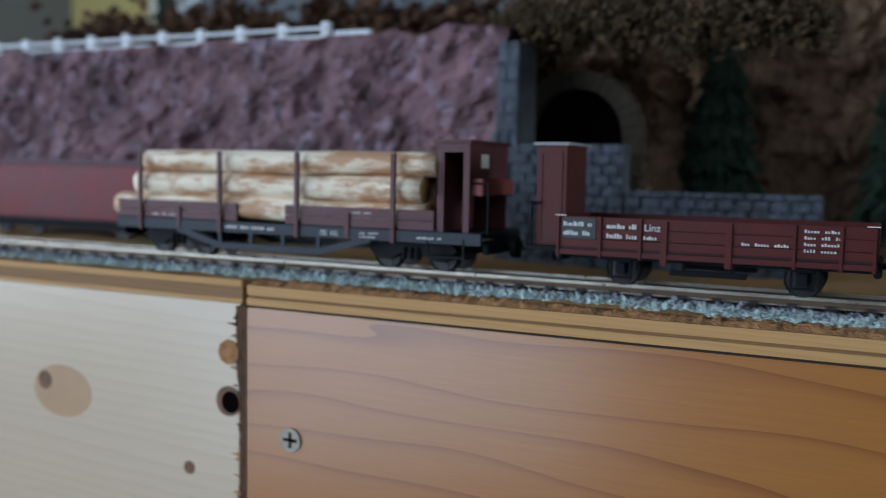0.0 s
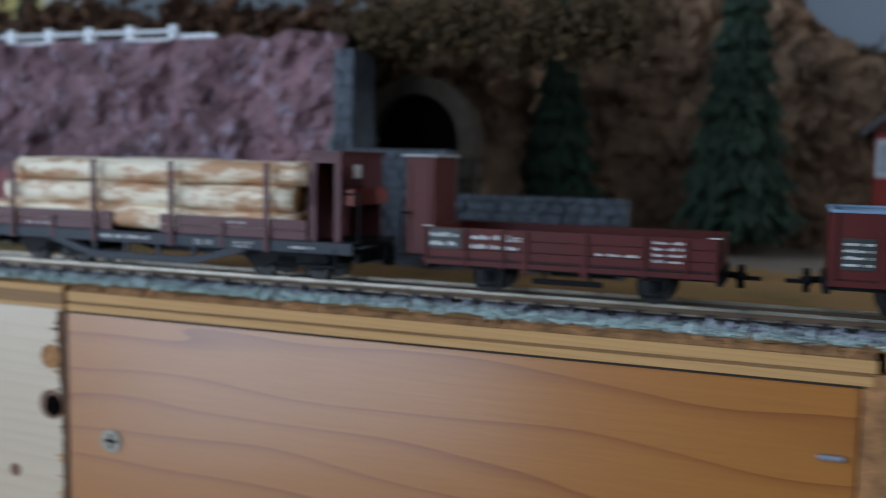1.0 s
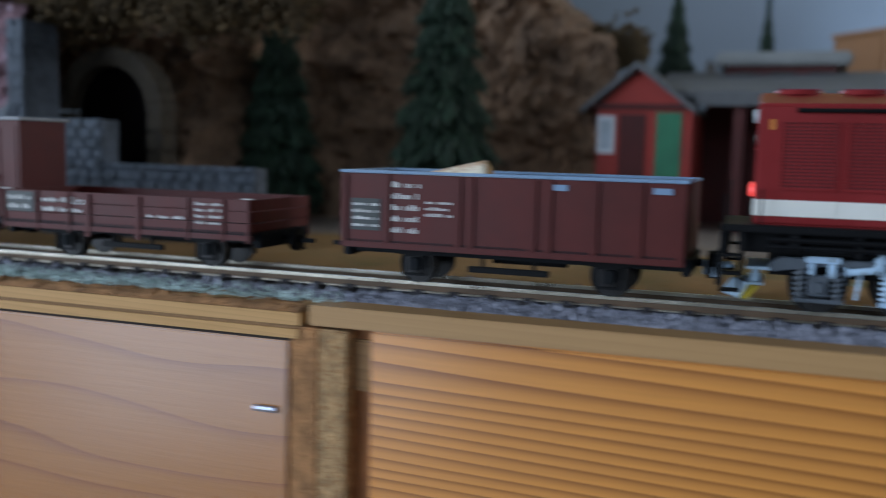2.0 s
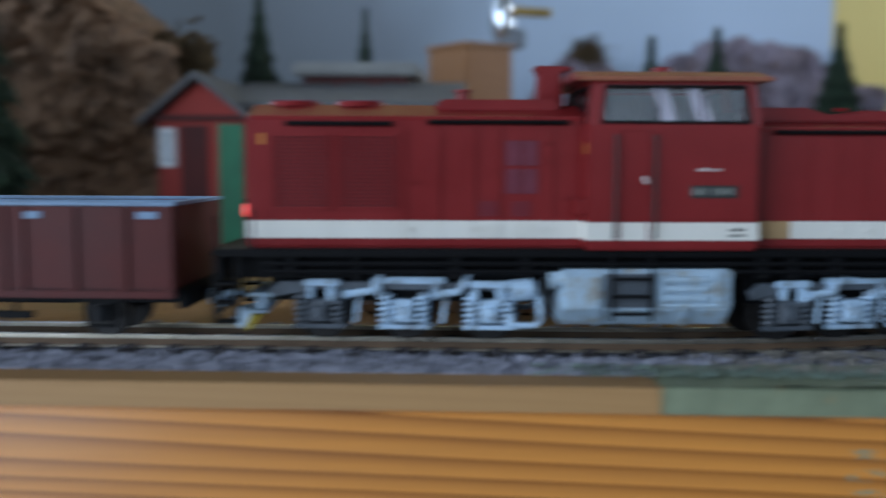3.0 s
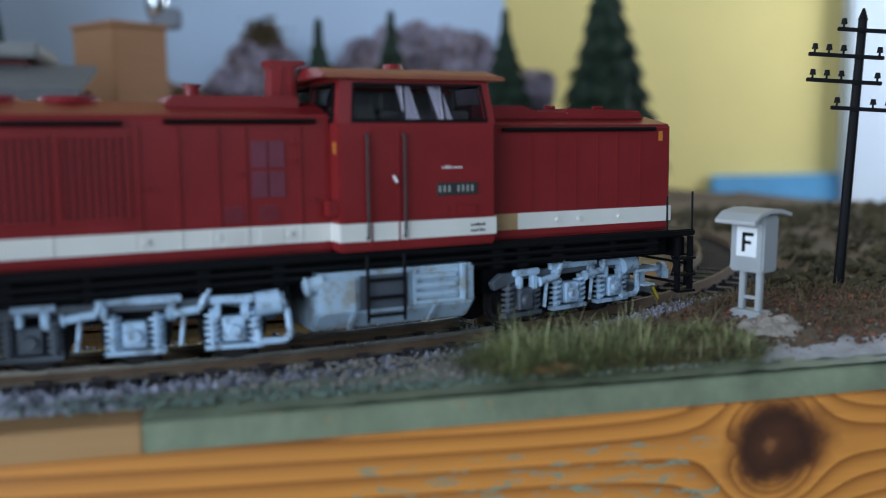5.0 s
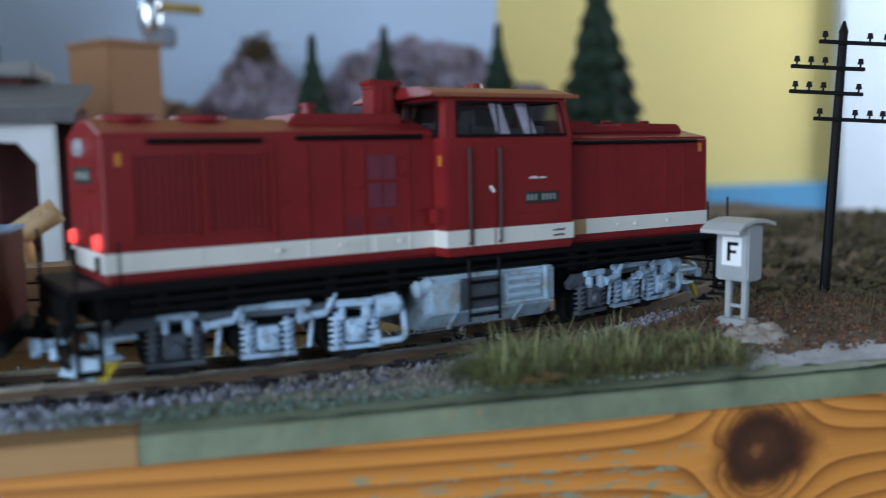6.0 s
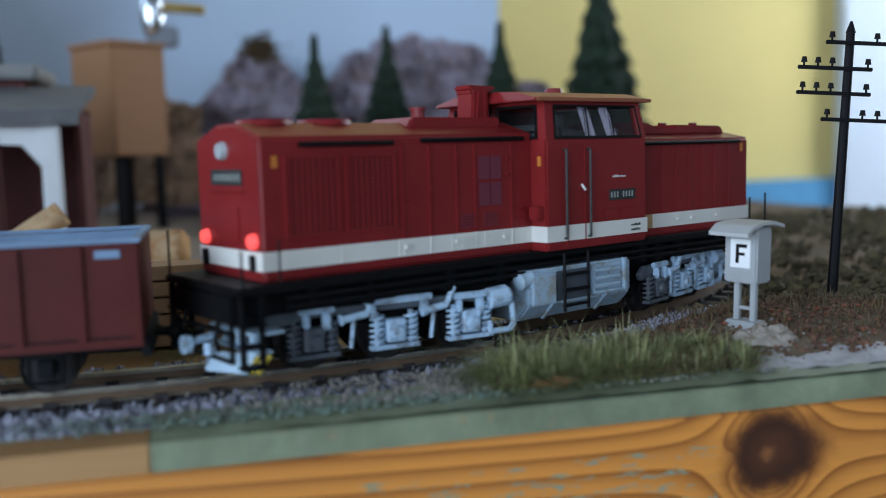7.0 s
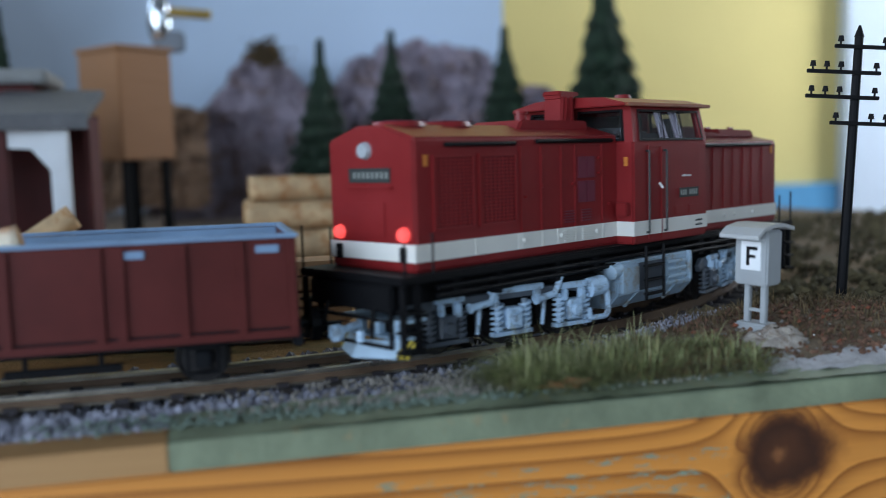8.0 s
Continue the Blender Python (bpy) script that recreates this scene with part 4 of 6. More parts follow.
def scenery():
    rock_face("cliff", -45, 3.7, 12.2, 3.2, lambda x: 11.0 + 0.25 * fbm(x * 0.3, 1), 16, CLIFF, "pinkish purple rough plaster cliff under a fence", 1.0, 170, 60, 0.85, 0.16)
    rock_face("mountain", 3.0, 27.5, lambda x: 18.6 + 8.4 * min(1, max(0, (x - 8.8) / 2.4)) + max(0, x - 14) * 0.25, 0.5, lambda x: 16.0 + 1.6 * fbm(x * 0.22, 5) - max(0, x - 21.5) * 0.95, 8, ROCK, "brown crumpled mountainside with folds", 14.0, 130, 60, 1.9, 0.2)
    rock_face("hill", -45, 10, 27, 8, lambda x: 13.4 + 2.0 * fbm(x * 0.16, 8), 10, ROCK, "dark brown wooded hill behind the cliff", 33.0, 90, 30, 1.4, 0.5)
    rock_face("rocks", 42, 62, 76, 0.2, lambda x: 10 + 6.4 * math.exp(-((x - 53.5) / 4.6) ** 2) + 0.9 * fbm(x * 0.6, 2), 6, ROCK_PALE, "lilac grey rock outcrop in front of the sky", 51.0, 60, 40, 1.6, 0.12)
    rock_face("rocks", 57, 84, 78, 0.2, lambda x: 10 + 7.6 * math.exp(-((x - 71.0) / 11.5) ** 2) + 2.4 * fbm(x * 0.4, 2), 6, ROCK_PALE, "lilac and brown rock range in front of the sky", 77.0, 90, 40, 2.0, 0.12)
    rock_face("bank", 30, 48, 66, 2, lambda x: 11.2 + 1.8 * fbm(x * 0.25, 3), 10, ROCK, "brown bushy bank behind the station", 91.0, 60, 30, 1.6, 0.3)
    rock_face("bank", 62, 96, 40, 0.3, lambda x: 0.25 + 0.3 * fbm(x * 0.25, 3), 20, surface("hay_brown", (0.16, 0.1, 0.055), 0.95, var=0.4, scale=40, relief=0.8, dist=0.002), "brown straw-coloured bank behind the curve", 95.0, 60, 30, 0.8, 1.2)
    # tunnel portal: pillar, arch ring and a flat black panel for the unlit bore
    block_wall("abutment", 3.75, 4.75, 12.3, 14.5, 0.8, 10.2, "tall grey stone abutment at the cliff's end", 4, 1.0, 0.7)
    block_wall("retaining_wall", 4.85, 9.6, 11.5, 12.6, 0.8, 5.85, "grey cobbled stone retaining wall, higher part", 5)
    block_wall("retaining_wall", 9.65, 17.0, 11.5, 12.4, 0.8, 4.02, "low grey cobbled stone wall beside the line", 6)
    portal = thing("tunnel_portal", "weathered stone tunnel portal with a dark arched bore", "tunnel", kind="structure")
    cx, cz, r0, r1 = 6.0, 6.3, 2.2, 3.05
    for i in range(17):
        a0, a1 = math.pi * i / 17, math.pi * (i + 1) / 17 - 0.015
        box_pts = [(cx + r * math.cos(a), cz + r * math.sin(a)) for r, a in ((r0, a0), (r1, a0), (r1, a1), (r0, a1))]
        st = bmesh.new()
        prism(st, box_pts, 16.2, 17.4, "y")
        part("arch_stone", st, PORTAL, portal)
    for x0, x1 in ((cx - r1, cx - r0), (cx + r0, cx + r1)):
        z = 0.8
        while z < cz - 0.1:
            part("jamb_stone", B((x0, x1, 16.2, 17.4, z + 0.02, min(z + 0.9, cz) - 0.02), w=0.05), PORTAL, portal)
            z += 0.92
    # thin black panel: the tunnel has no depth, its darkness is colour
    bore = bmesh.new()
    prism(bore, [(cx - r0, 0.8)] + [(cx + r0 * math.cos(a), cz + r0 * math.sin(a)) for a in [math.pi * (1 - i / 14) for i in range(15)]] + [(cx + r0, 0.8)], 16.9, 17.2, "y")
    part("bore", bore, HOLE_SHADE, portal, "flat black panel for the unlit depth of the tunnel")
    # fence on the cliff
    fence = thing("fence", "white post and rail fence along the cliff top", "fence")
    for i in range(12):
        x = -6.2 - i * 2.6
        part("post", B((x - 0.24, x + 0.24, 14.1, 14.45, 10.6, 11.8), w=0.05), WHITE_PAINT, fence)
    for z in (11.08, 11.48):
        part("rail", B((-36, -6.2, 14.0, 14.1, z - 0.07, z + 0.07)), WHITE_PAINT, fence)
    part("rail", B((-5.6, -3.6, 14.0, 14.3, 11.1, 11.3)), WHITE_PAINT, fence, "loose fallen rail")
    # moss and bushes over the tunnel and the hill
    rng = random.Random(12)
    pts = []
    for i in range(9000):
        x = rng.uniform(2.5, 17)
        pts.append((x, 15.8 + rng.gauss(0, 0.9), 11.2 + 1.1 * fbm(x * 0.5, 3) + rng.gauss(0, 0.6)))
    stuff("moss", chip_mesh(pts, 0.15, 21, 0.8), MOSS, "yellowish brown dry moss over the tunnel", "moss")
    pts = []
    for i in range(2600):
        x = rng.uniform(-34, 4)
        pts.append((x, 24 + rng.gauss(0, 1.5), 13.0 + 1.3 * fbm(x * 0.3, 7) + rng.gauss(0, 0.7)))
    stuff("bushes", chip_mesh(pts, 0.4, 22, 0.8), surface("rusty_bush", (0.13, 0.06, 0.03), 0.95, var=0.6, scale=40, random_amt=0.7), "rusty brown bushes on the hill", "bush")
    pts = []
    for i in range(1500):
        x = rng.choice((26.6, 27.8, 53.6)) + rng.gauss(0, 0.8)
        y = 33 if x < 29 else 74
        z = {True: 11.3, False: 13.5}[x < 29] + rng.gauss(0, 0.6) + (2.2 if x > 50 else -0.6)
        pts.append((x, y, z))
    stuff("bushes", chip_mesh(pts, 0.22, 23, 0.8), MOSS, "brown bushes on the rock tops", "bush")


def station():
    h = thing("station_shed", "red wooden station shed with green door and grey felt roof", "building")
    bm = bmesh.new()
    prism(bm, [(26.9, 0.9), (31.9, 0.9), (31.9, 7.4), (29.1, 9.3), (26.9, 7.4)], 30.0, 40.0, "y")
    part("wall_shell", bm, SHED_RED, h)
    part("door", B((30.05, 31.35, 29.9, 30.0, 0.9, 7.1)), SHED_GREEN, h, "green door")
    win = part("window", B((26.95, 27.85, 29.9, 30.0, 4.9, 6.9)), WHITE_PAINT, h, "white framed window")
    part("pane", B((27.1, 27.7, 29.86, 29.9, 5.1, 6.7)), surface("pale_pane", (0.45, 0.5, 0.56), 0.2), win)
    part("recess", B((28.1, 29.5, 29.93, 29.99, 1.0, 7.0)), SHED_DARK, h, "dark boarded recess")
    part("beam", B((26.3, 31.8, 29.8, 29.99, 7.25, 7.55)), SHED_DARK, h)
    for sx in (-1, 1):
        bm = bmesh.new()
        e = (26.1 if sx < 0 else 32.1, 7.3)
        prism(bm, [(29.0, 9.75), e, (e[0], e[1] - 0.3), (29.0, 9.4)], 29.3, 40.5, "y")
        part("roof", bm, ROOF_GREY, h)
    hall = thing("station_hall", "open dark red station hall with grey roof and white posts", "building")
    part("back_wall", B((32.0, 42.3, 36.5, 37.0, 0.9, 8.4)), SHED_DARK, hall)
    bm = bmesh.new()
    prism(bm, [(30.5, 7.9), (30.5, 8.25), (38.6, 9.9), (38.6, 9.5)], 29.6, 42.5, "x")
    part("roof", bm, ROOF_GREY, hall)
    part("fascia", B((31.9, 42.5, 30.2, 30.45, 7.5, 8.1)), ROOF_GREY, hall)
    for x in (34.2, 36.6, 38.6):
        part("post", B((x - 0.3, x + 0.3, 30.6, 31.2, 0.9, 7.5), w=0.08), SHED_DARK, hall, "dark red post")
    post = part("post", B((40.7, 41.55, 30.6, 31.2, 0.9, 7.5), w=0.08), WHITE_PAINT, hall, "white painted post")
    bm = bmesh.new()
    prism(bm, [(38.6, 7.5), (38.6, 6.7), (39.9, 6.6), (40.7, 5.6), (40.7, 7.5)], 30.7, 31.1, "y")
    part("bracket", bm, WHITE_PAINT, post)
    part("end_wall", B((42.0, 42.3, 32.5, 36.5, 0.9, 8.2)), SHED_DARK, hall, "dark red end wall")
    up = thing("signal_box", "dark red upper storey with pale grey flat roof", "building")
    part("wall_shell", B((33.0, 39.0, 37.6, 43, 0.9, 10.2)), SHED_DARK, up)
    part("roof", B((32.4, 39.8, 37.0, 44, 10.2, 10.95), w=0.15), surface("pale_roof", (0.28, 0.28, 0.27), 0.8), up, "pale flat roof")
    for x in (33.2, 35.4, 37.6):
        part("window", B((x, x + 1.4, 37.53, 37.6, 8.6, 9.8)), PLATE, up)
    # wooden tower block on legs with a polished lamp on it
    tw = thing("water_tower", "plain brown wooden water tower box on dark legs", "tower", (45.7, 52.6, 0.9))
    tw.rotation_euler = (0, 0, radians(38))
    part("tank", B((-4.2, 0.0, 0, 4.9, 5.2, 12.6), w=0.08), TOWER_WOOD, tw)
    part("lid", B((-4.35, 0.15, -0.15, 5.05, 12.6, 12.9), w=0.05), TOWER_WOOD, tw)
    part("hatch", B((0.02, 0.08, 1.6, 2.9, 5.6, 7.0)), DARK, tw, "small dark hatch")
    for x in (-3.8, -0.6):
        for y in (0.5, 4.3):
            part("leg", B((x, x + 0.5, y, y + 0.5, 0, 5.2)), BLACK, tw)
    lamp = thing("lamp_bulb", "polished metal bulb and brass arm standing on the tower", "lamp", (45.0, 55.2, 13.8))
    bm = bmesh.new()
    bmesh.ops.create_uvsphere(bm, u_segments=20, v_segments=14, radius=1.0)
    for v in bm.verts:
        v.co = Vector((v.co.x * 0.85, v.co.y * 0.85, v.co.z * 1.9 + 2.2))
    part("bulb", bm, CHROME, lamp, "polished silver bulb", True)
    bm = bmesh.new()
    tube(bm, (0.6, 0, 2.9), (3.6, -0.6, 2.6), 0.35, n=8)
    part("arm", bm, surface("brass_arm", (0.55, 0.38, 0.12), 0.4, 0.6), lamp, "brass coloured arm")
    part("socket", B((-0.5, 1.7, -0.6, 0.6, 0.0, 1.5), w=0.2), surface("grey_socket", (0.2, 0.22, 0.25), 0.5), lamp)
    rng = random.Random(31)
    for i, (x, y, z, r, L) in enumerate([(49.0, 28, 1.75, 0.75, 7), (49.6, 29.5, 1.75, 0.75, 7), (49.2, 31.0, 1.75, 0.75, 7), (49.4, 28.8, 3.1, 0.72, 7), (49.5, 30.4, 3.1, 0.72, 7), (49.7, 29.6, 4.4, 0.6, 7)]):
        yard_log((x, y, z), (x + L, y + 0.2, z), r, i)
    yard_log((40.6, 18.6, 2.4), (43.1, 19.2, 4.0), 0.42, 11)
    yard_log((38.0, 19.3, 1.6), (42.2, 19.0, 2.4), 0.75, 12)
    yard_log((43.8, 21.0, 2.2), (47.2, 20.0, 2.4), 0.75, 13)
    yard_log((43.4, 19.2, 1.4), (47.6, 19.0, 1.4), 0.6, 14)
    planks = thing("plank_stack", "stack of sawn brown planks behind the track", "timber")
    for k in range(5):
        part("plank", B((40.0 + 0.2 * (k % 2), 51.5, 8.6 + 0.1 * k, 10.4, 0.95 + 0.42 * k, 1.32 + 0.42 * k), w=0.03), surface("sawn_plank", (0.3, 0.17, 0.08), 0.8, var=0.3) if k == 0 else bpy.data.materials["sawn_plank"], planks)
    coach = thing("coach", "dark red covered wagon standing below the cliff", "wagon")
    part("body", B((-26, -11.2, 9.8, 11.6, 1.8, 4.6), w=0.08), surface("coach_red", (0.17, 0.018, 0.022), 0.6, var=0.25), coach)
    part("roof", B((-26.2, -11.0, 9.7, 11.7, 4.6, 4.85), w=0.08), surface("coach_roof", (0.12, 0.06, 0.075), 0.7), coach, "greyish roof")
    part("underframe", B((-25.5, -11.6, 10.0, 11.4, 1.3, 1.8)), DARK, coach)
    for x in (-24, -21.5, -15.5, -13):
        bm = bmesh.new()
        tube(bm, (x, 10.1, 1.45), (x, 10.3, 1.45), 0.55, n=16)
        part("wheel", bm, WHEEL, coach)


def log_mesh(p, q, r, seed):
    """A debarked log: an uneven round bar with wobble and knots."""
    bm = bmesh.new()
    p, q = Vector(p), Vector(q)
    turn = (q - p).to_track_quat("Z", "Y").to_matrix()
    n, m = 14, 16
    L = (q - p).length
    rings = []
    for j in range(m + 1):
        k = j / m
        ring = []
        for i in range(n):
            a = 2 * math.pi * i / n
            rr = r * (1 + 0.2 * fbm(seed * 7.3 + 1.5 * math.cos(a), 1.5 * math.sin(a), k * L * 0.35, 3))
            ring.append(bm.verts.new(p + (q - p) * k + turn @ Vector((rr * math.cos(a), rr * math.sin(a), 0))))
        rings.append(ring)
    for a, b in zip(rings, rings[1:]):
        for i in range(n):
            bm.faces.new((a[i], a[(i + 1) % n], b[(i + 1) % n], b[i]))
    bm.faces.new(rings[0][::-1]).material_index = 1
    bm.faces.new(rings[-1]).material_index = 1
    return bm


def yard_log(p, q, r, seed):
    bm = log_mesh(p, q, r, seed)
    return tagged(part("log", bm, (YARD_LOG, LOG_END), smooth=True), "debarked pale log with brown end lying in the yard", "log", "yard logs")

# ---- the train: local x forward from each vehicle's rear end, y to the left, z up from the rail ----
ROLLING = []   # (wheel, radius, carrier offset)
VEHICLES = []  # (thing, offset from the locomotive's rear, rear pivot, front pivot)
BOGIES = []    # (bogie, vehicle index, local x)
LOADS = []     # (thing, vehicle index)


def wheelset(parent, x, r, bright=True):
    bm = bmesh.new()
    for y in (-0.72, 0.72):
        tube(bm, (0, y - 0.07, 0), (0, y + 0.07, 0), r, n=22)
        tube(bm, (0, y * 0.9 - 0.03, 0), (0, y * 0.9 + 0.03, 0), r * 1.1, n=22)
        tube(bm, (0, y - 0.12, 0), (0, y + 0.12, 0), r * 0.3, n=10)
        for k in range(5):
            a = 2 * math.pi * k / 5
            m = pose(0, 0, 0, 0, math.degrees(a), 0)
            box(bm, 0, r * 0.85, y - 0.1, y + 0.1, -0.07, 0.07, m)
    tube(bm, (0, -0.72, 0), (0, 0.72, 0), 0.1, n=8)
    w = part("wheelset", bm, WHEEL, parent, "", False, (x, 0, r))
    t = bmesh.new()
    for y in (-0.8, 0.8):
        tube(t, (0, y - 0.075, 0), (0, y + 0.02, 0), r * 1.005, n=26, caps=False)
        tube(t, (0, y + 0.02, 0), (0, y + 0.021, 0), r * 1.005, r * 0.86, n=26, caps=False)
    part("tyre", t, TYRE if bright else WHEEL, w, "bright steel tyre")
    ROLLING.append((w, r, x))
    return w


def bars(parent, mat, x0, x1, z0, z1, y, rows, seed, label="rows of unreadable white lettering"):
    """Unreadable writing: short bars on a side wall."""
    rng = random.Random(seed)
    bm = bmesh.new()
    dz = (z1 - z0) / rows
    for k in range(rows):
        x = x0
        while x < x1 - 0.05:
            for n in range(rng.randint(3, 8)):
                if x > x1 - 0.05:
                    break
                box(bm, x, x + rng.uniform(0.035, 0.06), y, y + 0.012, z0 + dz * (k + 0.25), z0 + dz * (k + rng.choice((0.6, 0.6, 0.75))))
                x += 0.08
            x += 0.12
    part("lettering", bm, mat, parent, label)


def word(text, x, z, h, y, parent):
    """A painted word on a side wall."""
    curve = bpy.data.curves.new("word", "FONT")
    curve.body, curve.size, curve.extrude = text, h * U, 0.004 * U
    src = bpy.data.objects.new("word", curve)
    scene.collection.objects.link(src)
    me = bpy.data.meshes.new_from_object(src.evaluated_get(bpy.context.evaluated_depsgraph_get()))
    bpy.data.objects.remove(src)
    me.transform(pose(x * U, y * U, z * U, 90, 0, 0))
    me.materials.clear()
    me.materials.append(LETTER)
    ob = new("lettering", me)
    ob.parent = parent
    tagged(ob, "white painted word")
    return ob


def each(name, boxes, mat, parent, label="", w=0.0):
    """One part for each box."""
    for q in boxes:
        part(name, B(q, w=w), mat, parent, label)


def figures(parent, x0, x1, z0, z1, y):
    bm = bmesh.new()
    for k in range(8):
        if k != 3:
            a = x0 + (x1 - x0) * k / 8
            box(bm, a, a + 0.04, y, y + 0.012, z0 + 0.05, z1 - 0.04)
    part("lettering", bm, PLATE_FIGURE, parent, "faint light bars on the plate")


def hood_outline(half, edge, crown, z0):
    return [(-half, z0), (half, z0), (half, edge - 0.04), (half - 0.04, edge), (half * 0.3, crown), (-half * 0.3, crown), (-half + 0.04, edge), (-half, edge - 0.04)]


def coil(x, y, z0, z1, r, w, turns=5):
    """One spring wound of round wire."""
    bm = bmesh.new()
    n, rings = turns * 12, []
    for i in range(n + 1):
        a = 2 * math.pi * i / 12
        c = Vector((x + r * math.cos(a), y + r * math.sin(a), z0 + (z1 - z0) * i / n))
        side = Vector((math.cos(a), math.sin(a), 0))
        rings.append([bm.verts.new(c + side * w * math.cos(q) + Vector((0, 0, w * math.sin(q)))) for q in (0.8, 2.4, 3.9, 5.5)])
    for p, q in zip(rings, rings[1:]):
        for i in range(4):
            bm.faces.new((p[i], p[(i + 1) % 4], q[(i + 1) % 4], q[i]))
    bm.faces.new(rings[0])
    bm.faces.new(rings[-1][::-1])
    return bm


def loco():
    v = thing("locomotive", "dark red diesel locomotive with white stripe and grey bogies", "locomotive")
    HW, CW = 1.48, 2.03
    bm = bmesh.new()
    prism(bm, hood_outline(HW, 5.2, 5.5, 2.2), 0.0, 7.7)
    soften(bm, 0.09, 3)
    rear = part("rear_hood", bm, RED, v)
    bm = bmesh.new()
    prism(bm, hood_outline(HW, 4.98, 5.2, 2.2), 11.45, 17.2)
    soften(bm, 0.09, 3)
    front = part("front_hood", bm, RED, v)
    lid = bmesh.new()
    prism(lid, [(11.5, 5.12), (11.5, 5.46), (13.0, 5.46), (13.5, 5.3), (14.3, 5.3), (14.3, 5.4), (16.6, 5.36), (16.8, 5.12)], -0.9, 0.9, "y")
    soften(lid, 0.04)
    part("hood_lid", lid, RED, front, "raised service lids on the short hood")
    for x in (12.1, 13.7, 15.2):
        lift = bmesh.new()
        tube(lift, (x, -0.75, 5.42), (x + 0.3, -0.75, 5.42), 0.05, n=6)
        part("lifting_eye", lift, RED, front)
    # cab
    C0, C1 = 7.65, 11.52
    bm = bmesh.new()
    prism(bm, [(-CW, 2.2), (CW, 2.2), (CW, 5.05), (-CW, 5.05)], C0, C1)
    soften(bm, 0.05)
    cab = part("cab", bm, RED, v)

    def lean(bm_):
        """The cab's window band tapers inwards towards the roof."""
        for q in bm_.verts:
            k = max(0.0, q.co.z - 5.05)
            q.co.y *= 1 - 0.09 * k
            q.co.x += (9.6 - q.co.x) * 0.07 * k
        return bm_

    frame_bm = bmesh.new()
    for y in (-1, 1):
        y0, y1 = sorted((CW * y, (CW - 0.14) * y))
        for x0, x1 in ((C0, C0 + 0.3), (C1 - 0.2, C1)):
            box(frame_bm, x0, x1, y0, y1, 5.0, 6.0)
        box(frame_bm, C0 + 0.3, C1 - 0.2, y0, y1, 5.88, 6.0)
    for x in (C0, C1 - 0.14):
        for y0, y1 in ((-CW + 0.14, -1.75), (-0.1, 0.1), (1.75, CW - 0.14)):
            box(frame_bm, x, x + 0.14, y0, y1, 5.0, 6.0)
        box(frame_bm, x, x + 0.14, -1.75, 1.75, 5.88, 6.0)
    part("window_frame", lean(frame_bm), RED, cab)
    for y in (-1, 1):
        for x0, x1 in ((C0 + 0.32, 9.2), (9.24, 10.2), (10.24, C1 - 0.22)):
            gl = lean(B((x0, x1, (CW - 0.1) * y - 0.015, (CW - 0.1) * y + 0.015, 5.06, 5.88)))
            part("window_pane", gl, GLASS, cab, "smoky cab window pane").visible_shadow = False
        seal = bmesh.new()
        yy = CW * y
        x0, x1 = C0 + 0.3, C1 - 0.2
        for a0, a1, z0, z1 in ((x0, x1, 5.03, 5.09), (x0, x1, 5.83, 5.89), (x0, x0 + 0.05, 5.09, 5.83), (x1 - 0.05, x1, 5.09, 5.83), (9.2, 9.24, 5.09, 5.83), (10.2, 10.24, 5.09, 5.83)):
            box(seal, a0, a1, yy - 0.015, yy + 0.015, z0, z1)
        part("window_seal", lean(seal), BLACK, cab, "black rubber window seal")
        for x in (9.12, 9.95):
            cu = bmesh.new()
            for k in range(4):
                xx = x + 0.085 * k
                yy = (1.8 + 0.03 * (k % 2)) * y
                prism(cu, [(xx + 0.22, 5.06), (xx + 0.3, 5.06), (xx + 0.08, 5.84), (xx, 5.84)], *sorted((yy, yy + 0.03 * y)), "y")
            part("curtain", lean(cu), CURTAIN, cab, "pale lilac cab curtain")
    for x in (C0 + 0.07, C1 - 0.07):
        for y0, y1 in ((-1.73, -0.12), (0.12, 1.73)):
            part("window_pane", lean(B((x - 0.015, x + 0.015, y0, y1, 5.06, 5.88))), GLASS, cab, "smoky cab end window pane").visible_shadow = False
            xo = x + (0.09 if x > 9 else -0.09)
            rim = B((xo - 0.02, xo + 0.02, y0, y1, 5.04, 5.1), (xo - 0.02, xo + 0.02, y0, y1, 5.84, 5.9), (xo - 0.02, xo + 0.02, y0, y0 + 0.06, 5.1, 5.84), (xo - 0.02, xo + 0.02, y1 - 0.06, y1, 5.1, 5.84))
            part("window_seal", lean(rim), BLACK, cab, "black rubber window seal")
    grey = surface("cab_grey", (0.08, 0.085, 0.082), 0.6)
    # the upright third box is an added screen that blocks light through the cab
    part("cab_interior", B((8.2, 11.0, -1.2, 1.2, 5.0, 5.25), (8.25, 8.7, -1.5, 1.5, 5.0, 5.42), (8.2, 11.0, 0.35, 0.45, 5.25, 5.8), w=0.05), grey, cab, "grey cab desks with an added screen that darkens the windows")
    for x in (8.9, 10.7):
        part("driver_seat", B((x, x + 0.5, -1.35, -0.8, 5.1, 5.3), (x, x + 0.12, -1.35, -0.8, 5.3, 5.68), w=0.04), grey, cab, "grey seat in the cab")
    bm = bmesh.new()
    prism(bm, [(-1.98, 5.98), (1.98, 5.98), (1.98, 6.05), (1.2, 6.24), (0, 6.3), (-1.2, 6.24), (-1.98, 6.05)], 7.38, 11.8)
    for q in bm.verts:
        q.co.x += 0.12 * (q.co.z - 6.1) * (1 if q.co.x < 9 else -1) * 4
    soften(bm, 0.03)
